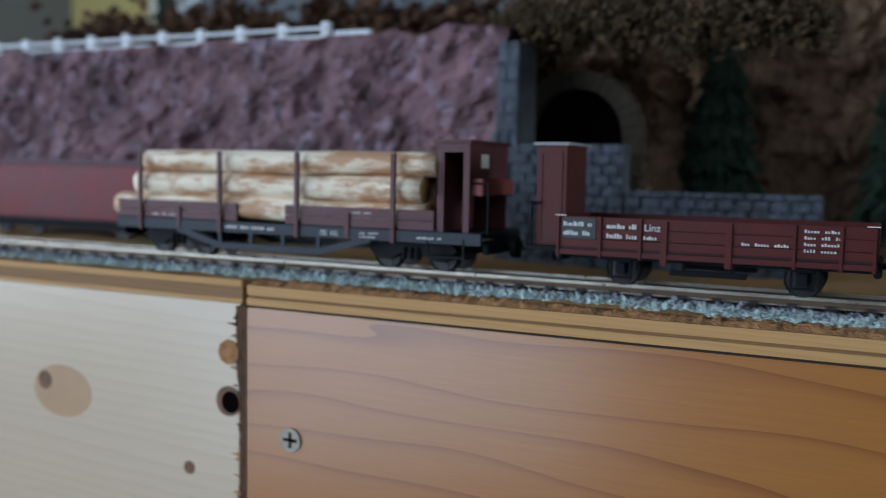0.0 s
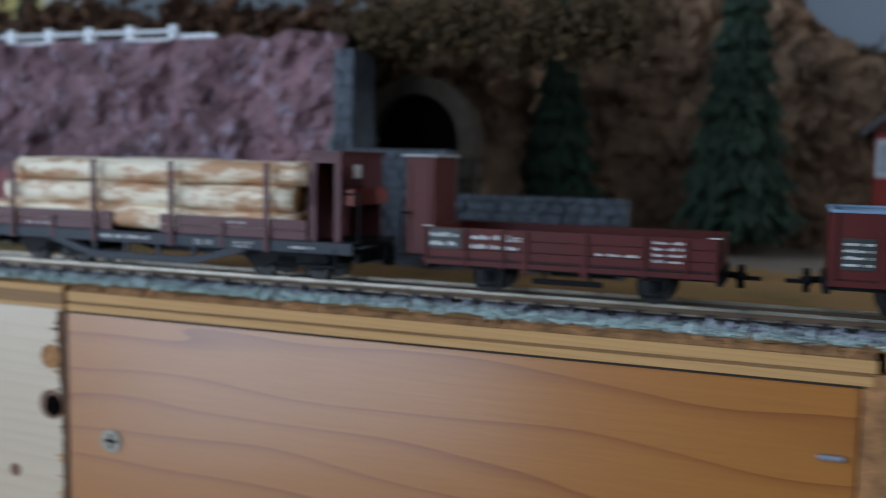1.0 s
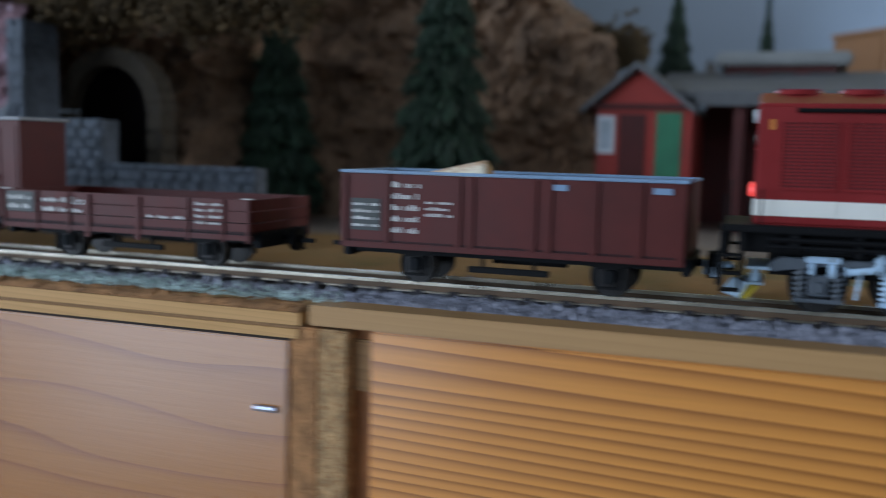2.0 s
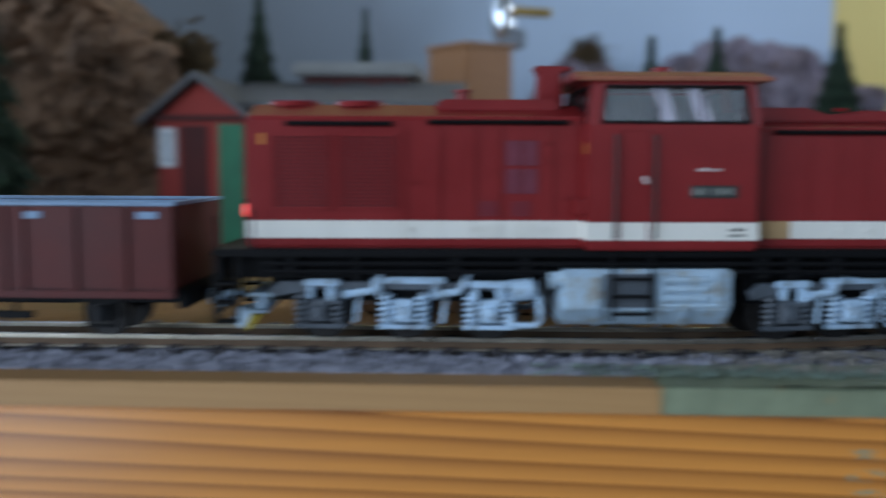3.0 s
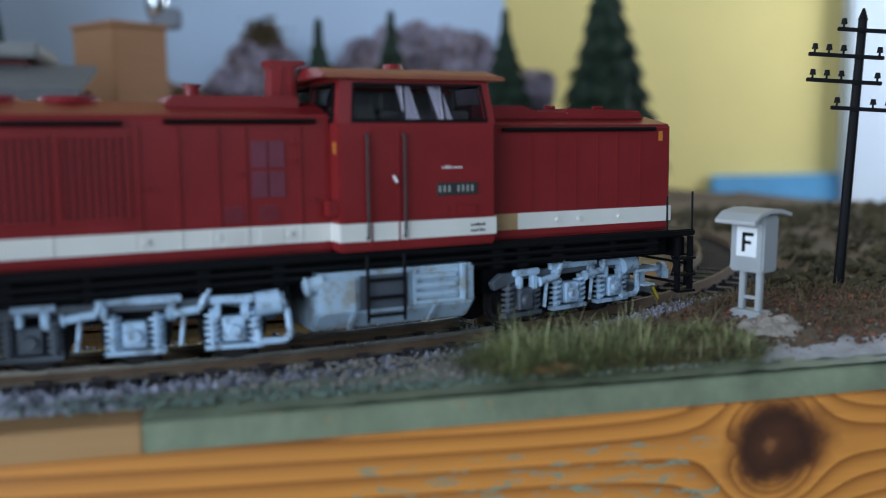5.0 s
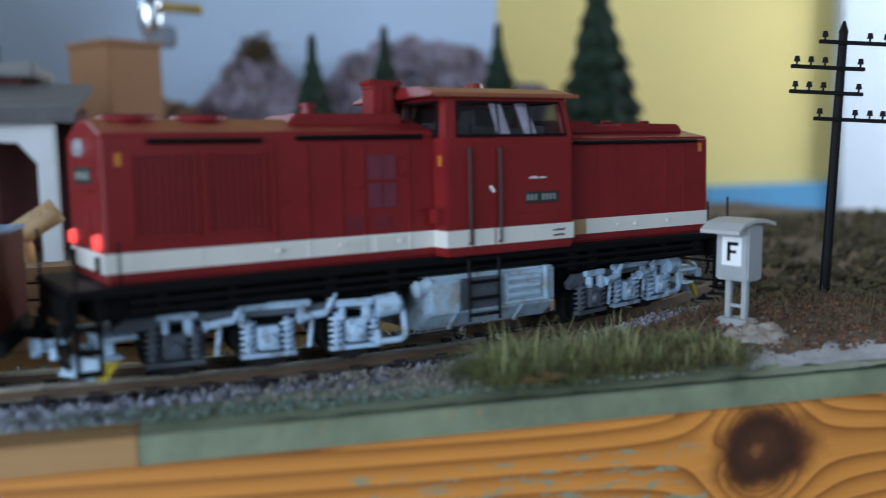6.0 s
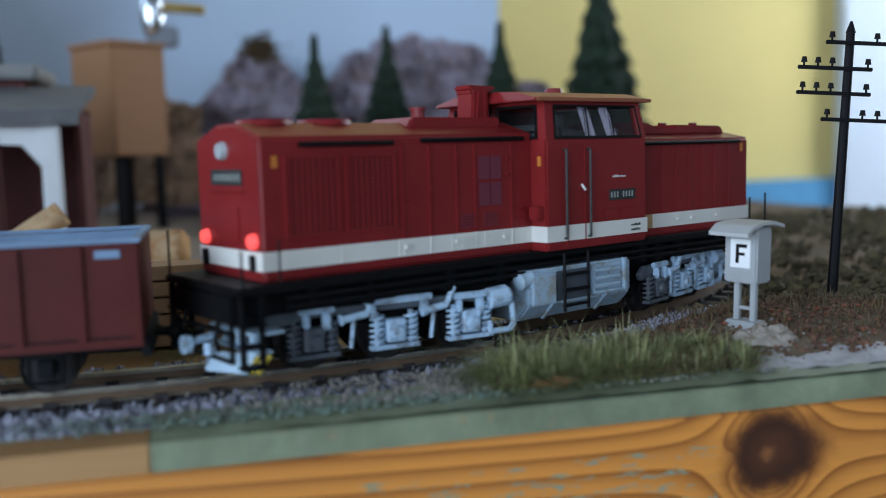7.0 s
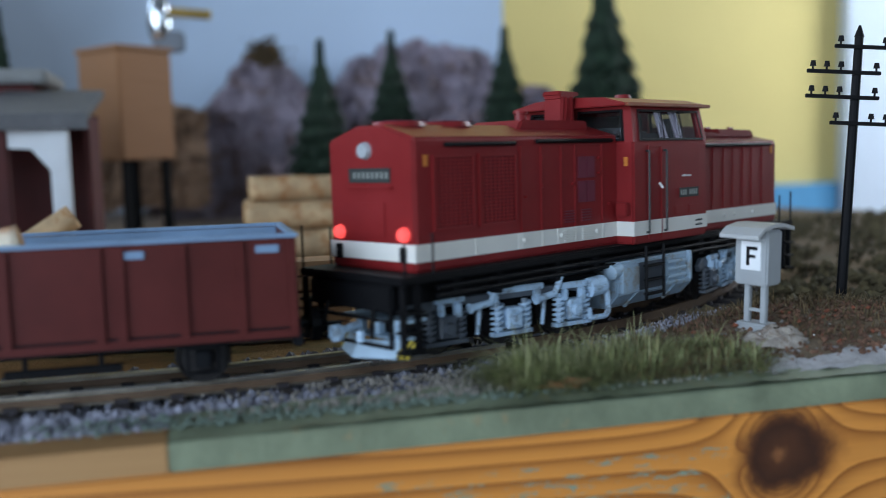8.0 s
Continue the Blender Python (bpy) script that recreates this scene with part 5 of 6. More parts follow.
    part("cab_roof", bm, RED, cab, "dark red cab roof that juts over both ends")
    each("gutter", [(7.42, 11.78, -2.02, -1.9, 5.97, 6.07), (7.42, 11.78, 1.9, 2.02, 5.97, 6.07)], ROOF_EDGE, cab, "orange-brown roof edge", 0.02)
    bm = bmesh.new()
    tube(bm, (9.7, -0.3, 6.2), (9.7, -0.3, 6.42), 0.28, 0.22, n=14)
    part("roof_vent", bm, RED, cab)
    # roof intake in front of the cab
    bm = bmesh.new()
    prism(bm, [(6.72, 5.4), (7.35, 5.4), (7.3, 6.3), (7.6, 6.36), (7.55, 6.44), (6.66, 6.46), (6.68, 6.32), (6.76, 6.28)], -0.32, 0.32, "y")
    soften(bm, 0.04)
    part("intake", bm, RED, rear, "flared intake shaft on the hood")
    for yy in (-0.33, 0.33):
        ribs_ = bmesh.new()
        prism(ribs_, [(6.85, 5.55), (6.9, 5.55), (7.0, 6.3), (6.94, 6.3)], yy - 0.02, yy + 0.02, "y")
        prism(ribs_, [(7.15, 5.55), (7.2, 5.55), (7.2, 6.3), (7.14, 6.3)], yy - 0.02, yy + 0.02, "y")
        part("intake_rib", ribs_, RED, rear)
    bm = bmesh.new()
    prism(bm, [(4.2, 5.3), (7.2, 5.3), (7.2, 5.62), (4.4, 5.62)], -0.85, 0.85, "y")
    soften(bm, 0.05)
    part("silencer_box", bm, RED, rear)
    bm = bmesh.new()
    tube(bm, (4.95, -0.35, 5.58), (4.95, -0.35, 5.84), 0.17, 0.15, n=12)
    tube(bm, (4.95, -0.35, 5.8), (4.95, -0.35, 5.87), 0.2, n=12)
    part("exhaust", bm, RED, rear)
    for x in (0.95, 2.5):
        bm = bmesh.new()
        tube(bm, (x, 0, 5.46), (x, 0, 5.58), 0.66, 0.6, n=26)
        fan = part("fan_cover", bm, RED, rear)
        part("fan_blades", B(*[(x - 0.5, x + 0.5, -0.45 + 0.16 * k, -0.39 + 0.16 * k, 5.58, 5.61) for k in range(6)]), RED_LIGHT, fan)
    # stripe and skirt
    for x0, x1, w in ((0, C0 + 0.03, HW), (12.45, 17.2, HW)):
        each("stripe", [(x0, x1, -w - 0.02, -w + 0.02, 2.43, 2.83), (x0, x1, w - 0.02, w + 0.02, 2.43, 2.83)], WHITE, rear if x0 == 0 else front, "white painted stripe")
    part("stripe", B((-0.022, 0.02, -HW - 0.02, HW + 0.02, 2.43, 2.83)), WHITE, rear, "white painted end stripe")
    part("stripe", B((17.18, 17.222, -HW - 0.02, HW + 0.02, 2.43, 2.83)), WHITE, front, "white painted end stripe")
    each("stripe", [(11.5, 12.45, -HW - 0.018, -HW + 0.02, 2.43, 2.83), (11.5, 12.45, HW - 0.02, HW + 0.018, 2.43, 2.83)], surface("stripe_tan", (0.42, 0.27, 0.13), 0.6, var=0.2, scale=200), front, "yellowed tan end of the stripe")
    each("stripe", [(C0 - 0.01, C1 + 0.01, -CW - 0.02, -CW + 0.02, 2.43, 2.83), (C0 - 0.01, C1 + 0.01, CW - 0.02, CW + 0.02, 2.43, 2.83)], WHITE, cab, "white painted stripe")
    for sy in (-1, 1):
        part("stripe", B((C0 - 0.02, C0 + 0.02, min(HW * sy, CW * sy), max(HW * sy, CW * sy), 2.43, 2.83)), WHITE, cab, "white painted stripe")
    # side details
    for sy in (-1, 1):
        y = HW * sy

        def strip(bm_, x0, x1, z0, z1, d=0.035, yy=y):
            box(bm_, x0, x1, min(yy, yy + d * sy), max(yy, yy + d * sy), z0, z1)
        bm = bmesh.new()
        for x in (3.58, 4.36, 5.17, 5.75, 6.95):
            strip(bm, x - 0.028, x + 0.028, 2.86, 4.95, 0.035)
        part("panel_rib", bm, RED, rear)
        bm = bmesh.new()
        for x in (1.9, 3.45, 3.58, 4.36, 5.0, 5.75, 6.95):
            strip(bm, x - 0.015, x + 0.015, 2.44, 2.82, 0.035)
        part("stripe_rib", bm, WHITE, rear)
        bm = bmesh.new()
        for x in (12.88, 13.56, 14.17, 14.83, 15.44, 16.18):
            strip(bm, x - 0.022, x + 0.022, 2.86, 4.8, 0.02)
        part("panel_rib", bm, RED, front)
        for x0 in (0.55, 2.05):
            bm = bmesh.new()
            for a0, a1, z0, z1 in ((x0, x0 + 1.35, 3.08, 3.15), (x0, x0 + 1.35, 4.73, 4.8), (x0, x0 + 0.07, 3.15, 4.73), (x0 + 1.28, x0 + 1.35, 3.15, 4.73)):
                strip(bm, a0, a1, z0, z1, 0.05)
            g = part("grille", bm, RED, rear)
            bm = bmesh.new()
            for k in range(8):
                strip(bm, x0 + 0.12 + k * 0.145, x0 + 0.17 + k * 0.145, 3.15, 4.73, 0.035)
            for k in range(18):
                strip(bm, x0 + 0.08, x0 + 1.27, 3.2 + k * 0.085, 3.24 + k * 0.085, 0.02)
            part("grille_mesh", bm, RED, g)
            # thin dark sheet gives the grille its depth: shade as colour
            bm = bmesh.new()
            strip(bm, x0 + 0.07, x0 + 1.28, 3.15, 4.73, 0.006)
            part("grille_back", bm, surface("grille_shade", (0.05, 0.004, 0.006), 0.7) if "grille_shade" not in bpy.data.materials else bpy.data.materials["grille_shade"], g, "dark red sheet for the shade behind the grille bars")
        bm = bmesh.new()
        for a0 in (5.88, 6.26):
            for z0 in (3.45, 4.09):
                strip(bm, a0, a0 + 0.34, z0, z0 + 0.56, 0.03)
        part("side_window", bm, RED_LIGHT, rear, "dull lilac side louvre panes")
        bm = bmesh.new()
        for a0 in (5.28, 6.02):
            for k in range(5):
                strip(bm, a0, a0 + 0.42, 2.95 + 0.07 * k, 2.98 + 0.07 * k, 0.03)
        part("louvre", bm, RED_LIGHT, rear)
        bm = bmesh.new()
        for a0 in (5.28, 6.02):
            for k in range(5):
                strip(bm, a0, a0 + 0.5, 2.48 + 0.065 * k, 2.51 + 0.065 * k, 0.05)
        part("louvre", bm, WHITE, rear)
        bm = bmesh.new()
        for x in (3.5, 4.98, 6.52):
            tube(bm, (x + 0.15, y, 2.64), (x + 0.15, y + 0.08 * sy, 2.64), 0.06, n=8)
        part("hinge", bm, WHITE, rear)
        bm = bmesh.new()
        for x, z in ((3.85, 3.7), (4.5, 4.65), (4.5, 3.95), (5.75, 3.95), (6.9, 4.6), (6.9, 4.2), (7.35, 3.35), (5.3, 4.7)):
            tube(bm, (x - 0.1, y, z), (x - 0.1, y + 0.06 * sy, z), 0.045, n=8)
        part("latch", bm, RED, rear)
        bm = bmesh.new()
        for x in (13.5, 14.15, 15.4):
            tube(bm, (x + 0.1, y, 2.62), (x + 0.1, y + 0.08 * sy, 2.62), 0.055, n=8)
        part("hinge", bm, WHITE, front)
        for x0, x1, z, p in ((0.9, 3.3, 5.02, rear), (4.1, 7.3, 5.06, rear), (12.0, 16.6, 4.86, front)):
            bm = bmesh.new()
            tube(bm, (x0, y + 0.09 * sy, z), (x1, y + 0.09 * sy, z), 0.055, n=8)
            part("roof_rail", bm, BLACK, p, "dark rail under the roof edge")
        # cab door, handrails and plates
        y = CW * sy
        bm = bmesh.new()
        for a0, a1, z0, z1 in ((8.36, 9.06, 4.86, 4.9), (8.36, 8.4, 2.3, 4.86), (9.02, 9.06, 2.3, 4.86)):
            strip(bm, a0, a1, z0, z1, 0.025, y)
        door = part("door", bm, RED, cab)
        for x in (8.27, 9.16):
            bm = bmesh.new()
            tube(bm, (x, y + 0.1 * sy, 2.5), (x, y + 0.1 * sy, 4.75), 0.03, n=8)
            for z in (2.5, 4.75):
                tube(bm, (x, y, z), (x, y + 0.1 * sy, z), 0.035, n=6)
            part("handrail", bm, PLATE, door, "dark grab rail")
        bm = bmesh.new()
        tube(bm, (8.93, y, 3.85), (8.97, y + 0.1 * sy, 3.7), 0.035, n=6)
        part("handle", bm, LETTER, door)
        plate = part("number_plate", B((9.98, 11.02, min(y, y + 0.03 * sy), max(y, y + 0.03 * sy), 3.38, 3.66)), PLATE, cab, "dark plate with unreadable light figures")
        figures(plate, 10.03, 10.98, 3.4, 3.64, y + (0.03 if sy > 0 else -0.042))
        bars(cab, LETTER, 10.12, 10.85, 3.95, 4.08, y + (0.0 if sy > 0 else -0.014), 1, 5, "small light inscription")
        bars(cab, PLATE, 10.85, 11.25, 2.48, 2.74, y + (0.02 if sy > 0 else -0.034), 2, 6, "small dark inscription")
        part("warning_plate", B((C0 - 0.02, C0 + 0.01, min((CW - 0.3) * sy, (CW - 0.18) * sy), max((CW - 0.3) * sy, (CW - 0.18) * sy), 4.35, 4.6)), ORANGE, cab, "small orange plate")
        part("step_box", B((C0 - 0.22, C0 + 0.02, min((CW - 0.45) * sy, (CW - 0.1) * sy), max((CW - 0.45) * sy, (CW - 0.1) * sy), 3.0, 3.35), w=0.03), RED, cab)
        each("locker_door", [(a0, a0 + 0.52, min(y, y + 0.02 * sy), max(y, y + 0.02 * sy), 2.9, 3.16) for a0 in (9.75, 10.5)], RED, cab, "small red locker door", 0.01)
    # ends
    for x, sx, p in ((0.0, -1, rear), (17.2, 1, front)):
        e = x + 0.03 * sx
        pl = part("end_plate", B((min(x, e), max(x, e), -0.72, 0.72, 4.2, 4.53)), PLATE, p, "dark end plate with light figures")
        bm = bmesh.new()
        yy = -0.64
        while yy < 0.6:
            box(bm, min(e, e + 0.015 * sx), max(e, e + 0.015 * sx), yy, yy + 0.045, 4.29, 4.44)
            yy += 0.16
        part("lettering", bm, PLATE_FIGURE, pl, "light bars on the plate")
        part("sill", B((min(x, x + 0.06 * sx), max(x, x + 0.06 * sx), -0.78, 0.78, 4.06, 4.11)), RED, p)
        part("end_door", B((min(x, x + 0.025 * sx), max(x, x + 0.025 * sx), -0.5, 0.5, 2.95, 3.75), w=0.01), RED, p)
        bm = bmesh.new()
        tube(bm, (x, 0.12, 4.93), (x + 0.12 * sx, 0.12, 4.93), 0.21, 0.17, n=16)
        part("headlamp", bm, LAMP_GLASS, p, "clear round top headlamp")
        for y in (-1.12, 1.12):
            bm = bmesh.new()
            tube(bm, (x, y, 3.04), (x + 0.12 * sx, y, 3.04), 0.175, 0.14, n=16)
            part("tail_lamp", bm, TAIL_LAMP if sx < 0 else CHROME, p, "glowing red tail lamp" if sx < 0 else "clear lamp")
            bm = bmesh.new()
            box(bm, *sorted((x, x + 0.1 * sx)), y - 0.08, y + 0.08, 2.42, 2.76)
            part("socket", bm, BLACK, p)
        for sy in (-1, 1):
            part("warning_plate", B((x - 0.35 * sx - 0.06, x - 0.35 * sx + 0.06, HW * sy - 0.02, HW * sy + 0.02, 4.55, 4.8)), ORANGE, p, "small orange plate")
    # frame
    part("frame", B((-0.75, 17.8, -1.85, 1.85, 2.02, 2.2), (-0.3, 17.2, -1.4, 1.4, 1.5, 2.02), w=0.04), BLACK, v, "black underframe")
    for x, sx in ((-0.75, -1), (17.8, 1)):
        part("buffer_beam", B((min(x, x - 0.2 * sx), max(x, x - 0.2 * sx), -1.45, 1.45, 1.4, 2.0), w=0.05), BLACK, v)
        for sy in (-1, 1):
            bm = bmesh.new()
            xa, xb = sorted((x - 0.05 * sx, x - 0.55 * sx))
            for px in (xa, xb - 0.07):
                box(bm, px, px + 0.08, 1.72 * sy - 0.08, 1.72 * sy + 0.08, 0.5, 2.0)
            for z in (0.52, 0.95, 1.4):
                box(bm, xa, xb, 1.72 * sy - 0.2, 1.72 * sy + 0.2, z, z + 0.06)
            part("steps", bm, BLACK, v)
            bm = bmesh.new()
            tube(bm, (x - 0.1 * sx, 1.8 * sy, 2.2), (x - 0.1 * sx, 1.8 * sy, 3.2 if sy * sx < 0 else 2.95), 0.03, n=6)
            part("handrail", bm, BLACK, v)
            bm = bmesh.new()
            tube(bm, (x - 0.95 * sx, 1.8 * sy, 2.2), (x - 0.95 * sx, 1.8 * sy, 3.1), 0.028, n=6)
            part("handrail", bm, BLACK, v)
        # snow plough and coupling
        px = x - 0.5 * sx
        # a V-shaped blade: two slanting halves that meet at the tip
        pl = part("plough", B((*sorted((px - 0.6 * sx, px - 0.2 * sx)), -1.05, 1.05, 0.62, 0.68)), PLOUGH, v, "pale grey-blue snow plough")

        def blade(y0, y1):
            """A stretch of one blade half between two distances from the middle."""
            bm_ = bmesh.new()
            rows_ = []
            for yy in (y0, y1):
                tip = px + (0.22 - 0.5 * abs(yy)) * sx
                rows_.append([bm_.verts.new((tip + dx * sx, yy, z)) for dx, z in ((0.0, 0.64), (0.26, 0.28), (0.22, 0.23), (-0.06, 0.6))])
            for i in range(4):
                bm_.faces.new((rows_[0][i], rows_[0][(i + 1) % 4], rows_[1][(i + 1) % 4], rows_[1][i]))
            bm_.faces.new(rows_[0][::-1])
            bm_.faces.new(rows_[1])
            return bm_
        for sy in (-1, 1):
            part("blade", blade(0.0, 0.95 * sy), PLOUGH, pl, "pale grey-blue slanting blade")
            for k in range(6):
                stripe_bm = blade((0.95 + 0.055 * k) * sy, (0.95 + 0.055 * (k + 1)) * sy)
                for q in stripe_bm.verts:
                    q.co.y += 0.25 * sy * (q.co.z - 0.66)
                part("warning_edge", stripe_bm, YELLOW if k % 2 else BLACK, pl, "yellow and black striped plough edge")
        part("plough_plate", B((*sorted((px - 0.9 * sx, px - 0.15 * sx)), -1.1, 1.1, 1.02, 1.1), w=0.02), PLOUGH, pl)
        for y0 in (-0.75, -0.1, 0.55):
            part("plough_bracket", B((*sorted((px - 0.5 * sx, px - 0.3 * sx)), y0, y0 + 0.2, 0.68, 1.03), w=0.02), PLOUGH, pl)
        bm = bmesh.new()
        tube(bm, (x - 0.3 * sx, 0, 1.0), (x + 0.45 * sx, 0, 0.88), 0.09, n=8)
        tube(bm, (x + 0.3 * sx, 0, 0.88), (x + 0.45 * sx, 0, 0.88), 0.2, n=12)
        tube(bm, (x + 0.1 * sx, -0.5, 0.95), (x + 0.1 * sx, -0.5, 0.7), 0.1, n=8)
        tube(bm, (x + 0.1 * sx, 0.5, 0.95), (x + 0.1 * sx, 0.5, 0.7), 0.1, n=8)
        part("coupling", bm, BOGIE, v, "grey coupling")
        for y0 in (-0.9, 0.75):
            hose = bmesh.new()
            for q0, q1 in (((x, y0, 1.5), (x + 0.12 * sx, y0, 1.1)), ((x + 0.12 * sx, y0, 1.1), (x + 0.05 * sx, y0 + 0.05, 0.8))):
                tube(hose, q0, q1, 0.05, n=6)
            part("brake_hose", hose, BLACK, v, "black brake hose")
        frame_bar = B(*[(*sorted((x - 0.02 * sx, x + 0.06 * sx)), -1.5, 1.5, z, z + 0.07) for z in (0.62, 1.2)], *[(*sorted((x - 0.02 * sx, x + 0.06 * sx)), y0, y0 + 0.1, 0.62, 1.5) for y0 in (-1.5, 1.4)])
        part("end_step_frame", frame_bar, BLACK, v, "black shunter's step frame")
    # fuel tank between the bogies
    T0, T1 = 7.12, 11.05
    bm = bmesh.new()
    prism(bm, [(-1.85, 0.85), (-1.45, 0.42), (1.45, 0.42), (1.85, 0.85), (1.85, 1.75), (-1.85, 1.75)], T0, T1)
    soften(bm, 0.06)
    tank = part("fuel_tank", bm, TANK, v, "pale grey fuel tank")
    for sy in (-1, 1):
        y = 1.87 * sy

        def face(d0, d1):
            return sorted((y + d0 * sy, y + d1 * sy))
        bm = bmesh.new()
        for x in (8.27, 9.16):
            tube(bm, (x, y + 0.14 * sy, 0.6), (x, y + 0.14 * sy, 2.1), 0.045, n=6)
        for z in (0.72, 1.12, 1.52):
            box(bm, 8.27, 9.16, *face(0.06, 0.2), z, z + 0.06)
        part("ladder", bm, BLACK, tank, "black step ladder")
        part("battery_box", B((T0 + 0.05, 8.02, *face(-0.02, 0.1), 0.85, 1.62), w=0.04), TANK, tank, "plain grey box front")
        # shade behind the ladder, laid on as a dark panel
        part("tank_panel", B((8.12, 9.3, *face(-0.02, 0.015), 0.88, 1.65), w=0.01), SHADED_GREY, tank, "flat darker panel for the shade behind the ladder")
        for z in (1.06, 1.27, 1.48):
            part("cooling_bar", B((9.42, 10.5, *face(0.0, 0.13), z, z + 0.11), w=0.03), TANK, tank, "raised horizontal cooling bar")
        each("panel_strap", [(10.62, 10.74, *face(0.0, 0.12), 0.9, 1.78), (9.42, 10.74, *face(0.0, 0.1), 0.9, 0.98), (9.4, 9.5, *face(0.0, 0.1), 0.98, 1.7)], TANK, tank, "", 0.02)
        for x0 in (7.95, 9.95):
            st = bmesh.new()
            prism(st, [(1.88 * sy, 0.9), (1.92 * sy, 0.84), (1.48 * sy, 0.38), (1.42 * sy, 0.42)], x0, x0 + 0.1, "x")
            part("tank_strap", st, TANK, tank)
        bm = bmesh.new()
        tube(bm, (T0 + 0.15, y * 0.95, 1.55), (T0 - 0.18, y * 0.95, 1.5), 0.2, 0.17, n=14)
        tube(bm, (T0 - 0.18, y * 0.95, 1.5), (T0 - 0.24, y * 0.95, 1.49), 0.21, n=14)
        part("filler_cap", bm, TANK, tank, "round filler cap")
    # bogies
    for c, L in ((3.65, 6.4), (13.85, 5.2)):
        b = new("bogie")
        b.parent = v
        b.location = (c * U, 0, 0)
        b.empty_display_size = 0.005
        part("bogie_core", B((-L / 2, L / 2, -0.95, 0.95, 0.9, 1.5)), BLACK, b)
        step = L * 0.31
        for k in (-1, 0, 1):
            wheelset(b, k * step, 0.66, False)
            x = k * step
            for sy in (-1, 1):
                y = 1.25 * sy

                def out(d0, d1):
                    return sorted((y + d0 * sy, y + d1 * sy))
                bm = bmesh.new()
                box(bm, x - 0.24, x + 0.24, *out(-0.15, 0.2), 0.46, 1.0)
                soften(bm, 0.04, 1)
                tube(bm, (x, y + 0.18 * sy, 0.7), (x, y + 0.3 * sy, 0.7), 0.17, 0.13, n=12)
                for d in (-0.17, 0.17):
                    tube(bm, (x + d, y + 0.18 * sy, 0.92), (x + d, y + 0.24 * sy, 0.92), 0.045, n=6)
                box(bm, x - 0.6, x + 0.6, *out(-0.1, 0.12), 0.3, 0.4)
                # each bogie's rear axle gets the dark grey, as if in shade
                metal = SHADED_GREY if (c < 5 and k < 0) or (c > 5 and k < 0) else BOGIE
                axle = part("axle_box", bm, metal, b, "grey axle box with a round cover, shade-dark on the rear axle")
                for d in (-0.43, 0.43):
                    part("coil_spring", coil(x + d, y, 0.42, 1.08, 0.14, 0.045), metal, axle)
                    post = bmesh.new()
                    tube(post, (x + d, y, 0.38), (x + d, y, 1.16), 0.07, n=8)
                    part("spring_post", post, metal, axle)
        for sy in (-1, 1):
            y = 1.22 * sy

            def out(d0, d1):
                return sorted((y + d0 * sy, y + d1 * sy))
            bm = bmesh.new()
            prism(bm, [(-L / 2 + 0.1, 1.0), (-L * 0.3, 1.2), (L * 0.3, 1.2), (L / 2 - 0.1, 1.0), (L / 2, 1.2), (L / 2 - 0.3, 1.4), (-L / 2 + 0.3, 1.4), (-L / 2, 1.2)], *out(-0.1, 0.08), "y")
            soften(bm, 0.03, 1)
            # dark grey stands for shade between the pale axle boxes
            part("side_frame", bm, SHADED_GREY, b, "bogie side frame in dark shade grey")
            for x0, x1, z0 in ((-0.75, 0.95, 1.36), (-step - 0.35, -step + 0.5, 1.3), (step - 0.5, step + 0.45, 1.28)):
                part("frame_plate", B((x0, x1, *out(0.06, 0.2), z0, z0 + 0.16), (x0 + 0.1, x0 + 0.24, *out(0.06, 0.24), z0 - 0.3, z0), (x1 - 0.3, x1 - 0.12, *out(0.06, 0.24), z0 - 0.36, z0), w=0.03), BOGIE, b, "pale grey bracketed frame plate")
            for xm in (-step * 0.52, step * 0.5):
                rod = bmesh.new()
                tube(rod, (xm - 0.3, y + 0.2 * sy, 1.12), (xm + 0.3, y + 0.2 * sy, 1.2), 0.09, n=10)
                tube(rod, (xm - 0.36, y + 0.2 * sy, 1.11), (xm - 0.3, y + 0.2 * sy, 1.12), 0.13, n=10)
                tube(rod, (xm, y + 0.15 * sy, 1.16), (xm - 0.1, y + 0.15 * sy, 0.45), 0.05, n=6)
                tube(rod, (xm + 0.3, y + 0.2 * sy, 1.2), (xm + 0.5, y + 0.2 * sy, 1.62), 0.075, n=8)
                part("brake_rod", rod, BOGIE, b, "pale grey damper and brake rod")
            bm = bmesh.new()
            tube(bm, (L / 2 - 0.75, y + 0.16 * sy, 1.22), (L / 2 - 0.25, y + 0.16 * sy, 1.27), 0.26, n=14)
            tube(bm, (L / 2 - 0.25, y + 0.16 * sy, 1.27), (L / 2 - 0.15, y + 0.16 * sy, 1.28), 0.18, n=14)
            part("brake_cylinder", bm, BOGIE, b)
            bm = bmesh.new()
            for q0, q1 in (((L / 2 - 0.1, 1.1), (L / 2 - 0.04, 0.55)), ((L / 2 - 0.04, 0.55), (L / 2 - 0.16, 0.42)), ((L / 2 - 0.16, 0.42), (L / 2 - 0.7, 0.42)), ((L / 2 - 0.7, 0.42), (L / 2 - 0.74, 0.7)), ((L / 2 - 0.1, 1.1), (L / 2 - 0.4, 1.15))):
                tube(bm, (q0[0], y + 0.18 * sy, q0[1]), (q1[0], y + 0.18 * sy, q1[1]), 0.075, n=8)
            part("sand_pipe", bm, BOGIE, b, "bent pale grey pipe loop")
        BOGIES.append((b, len(VEHICLES), c))
    # small pipes and brackets under the walkway
    rngp = random.Random(41)
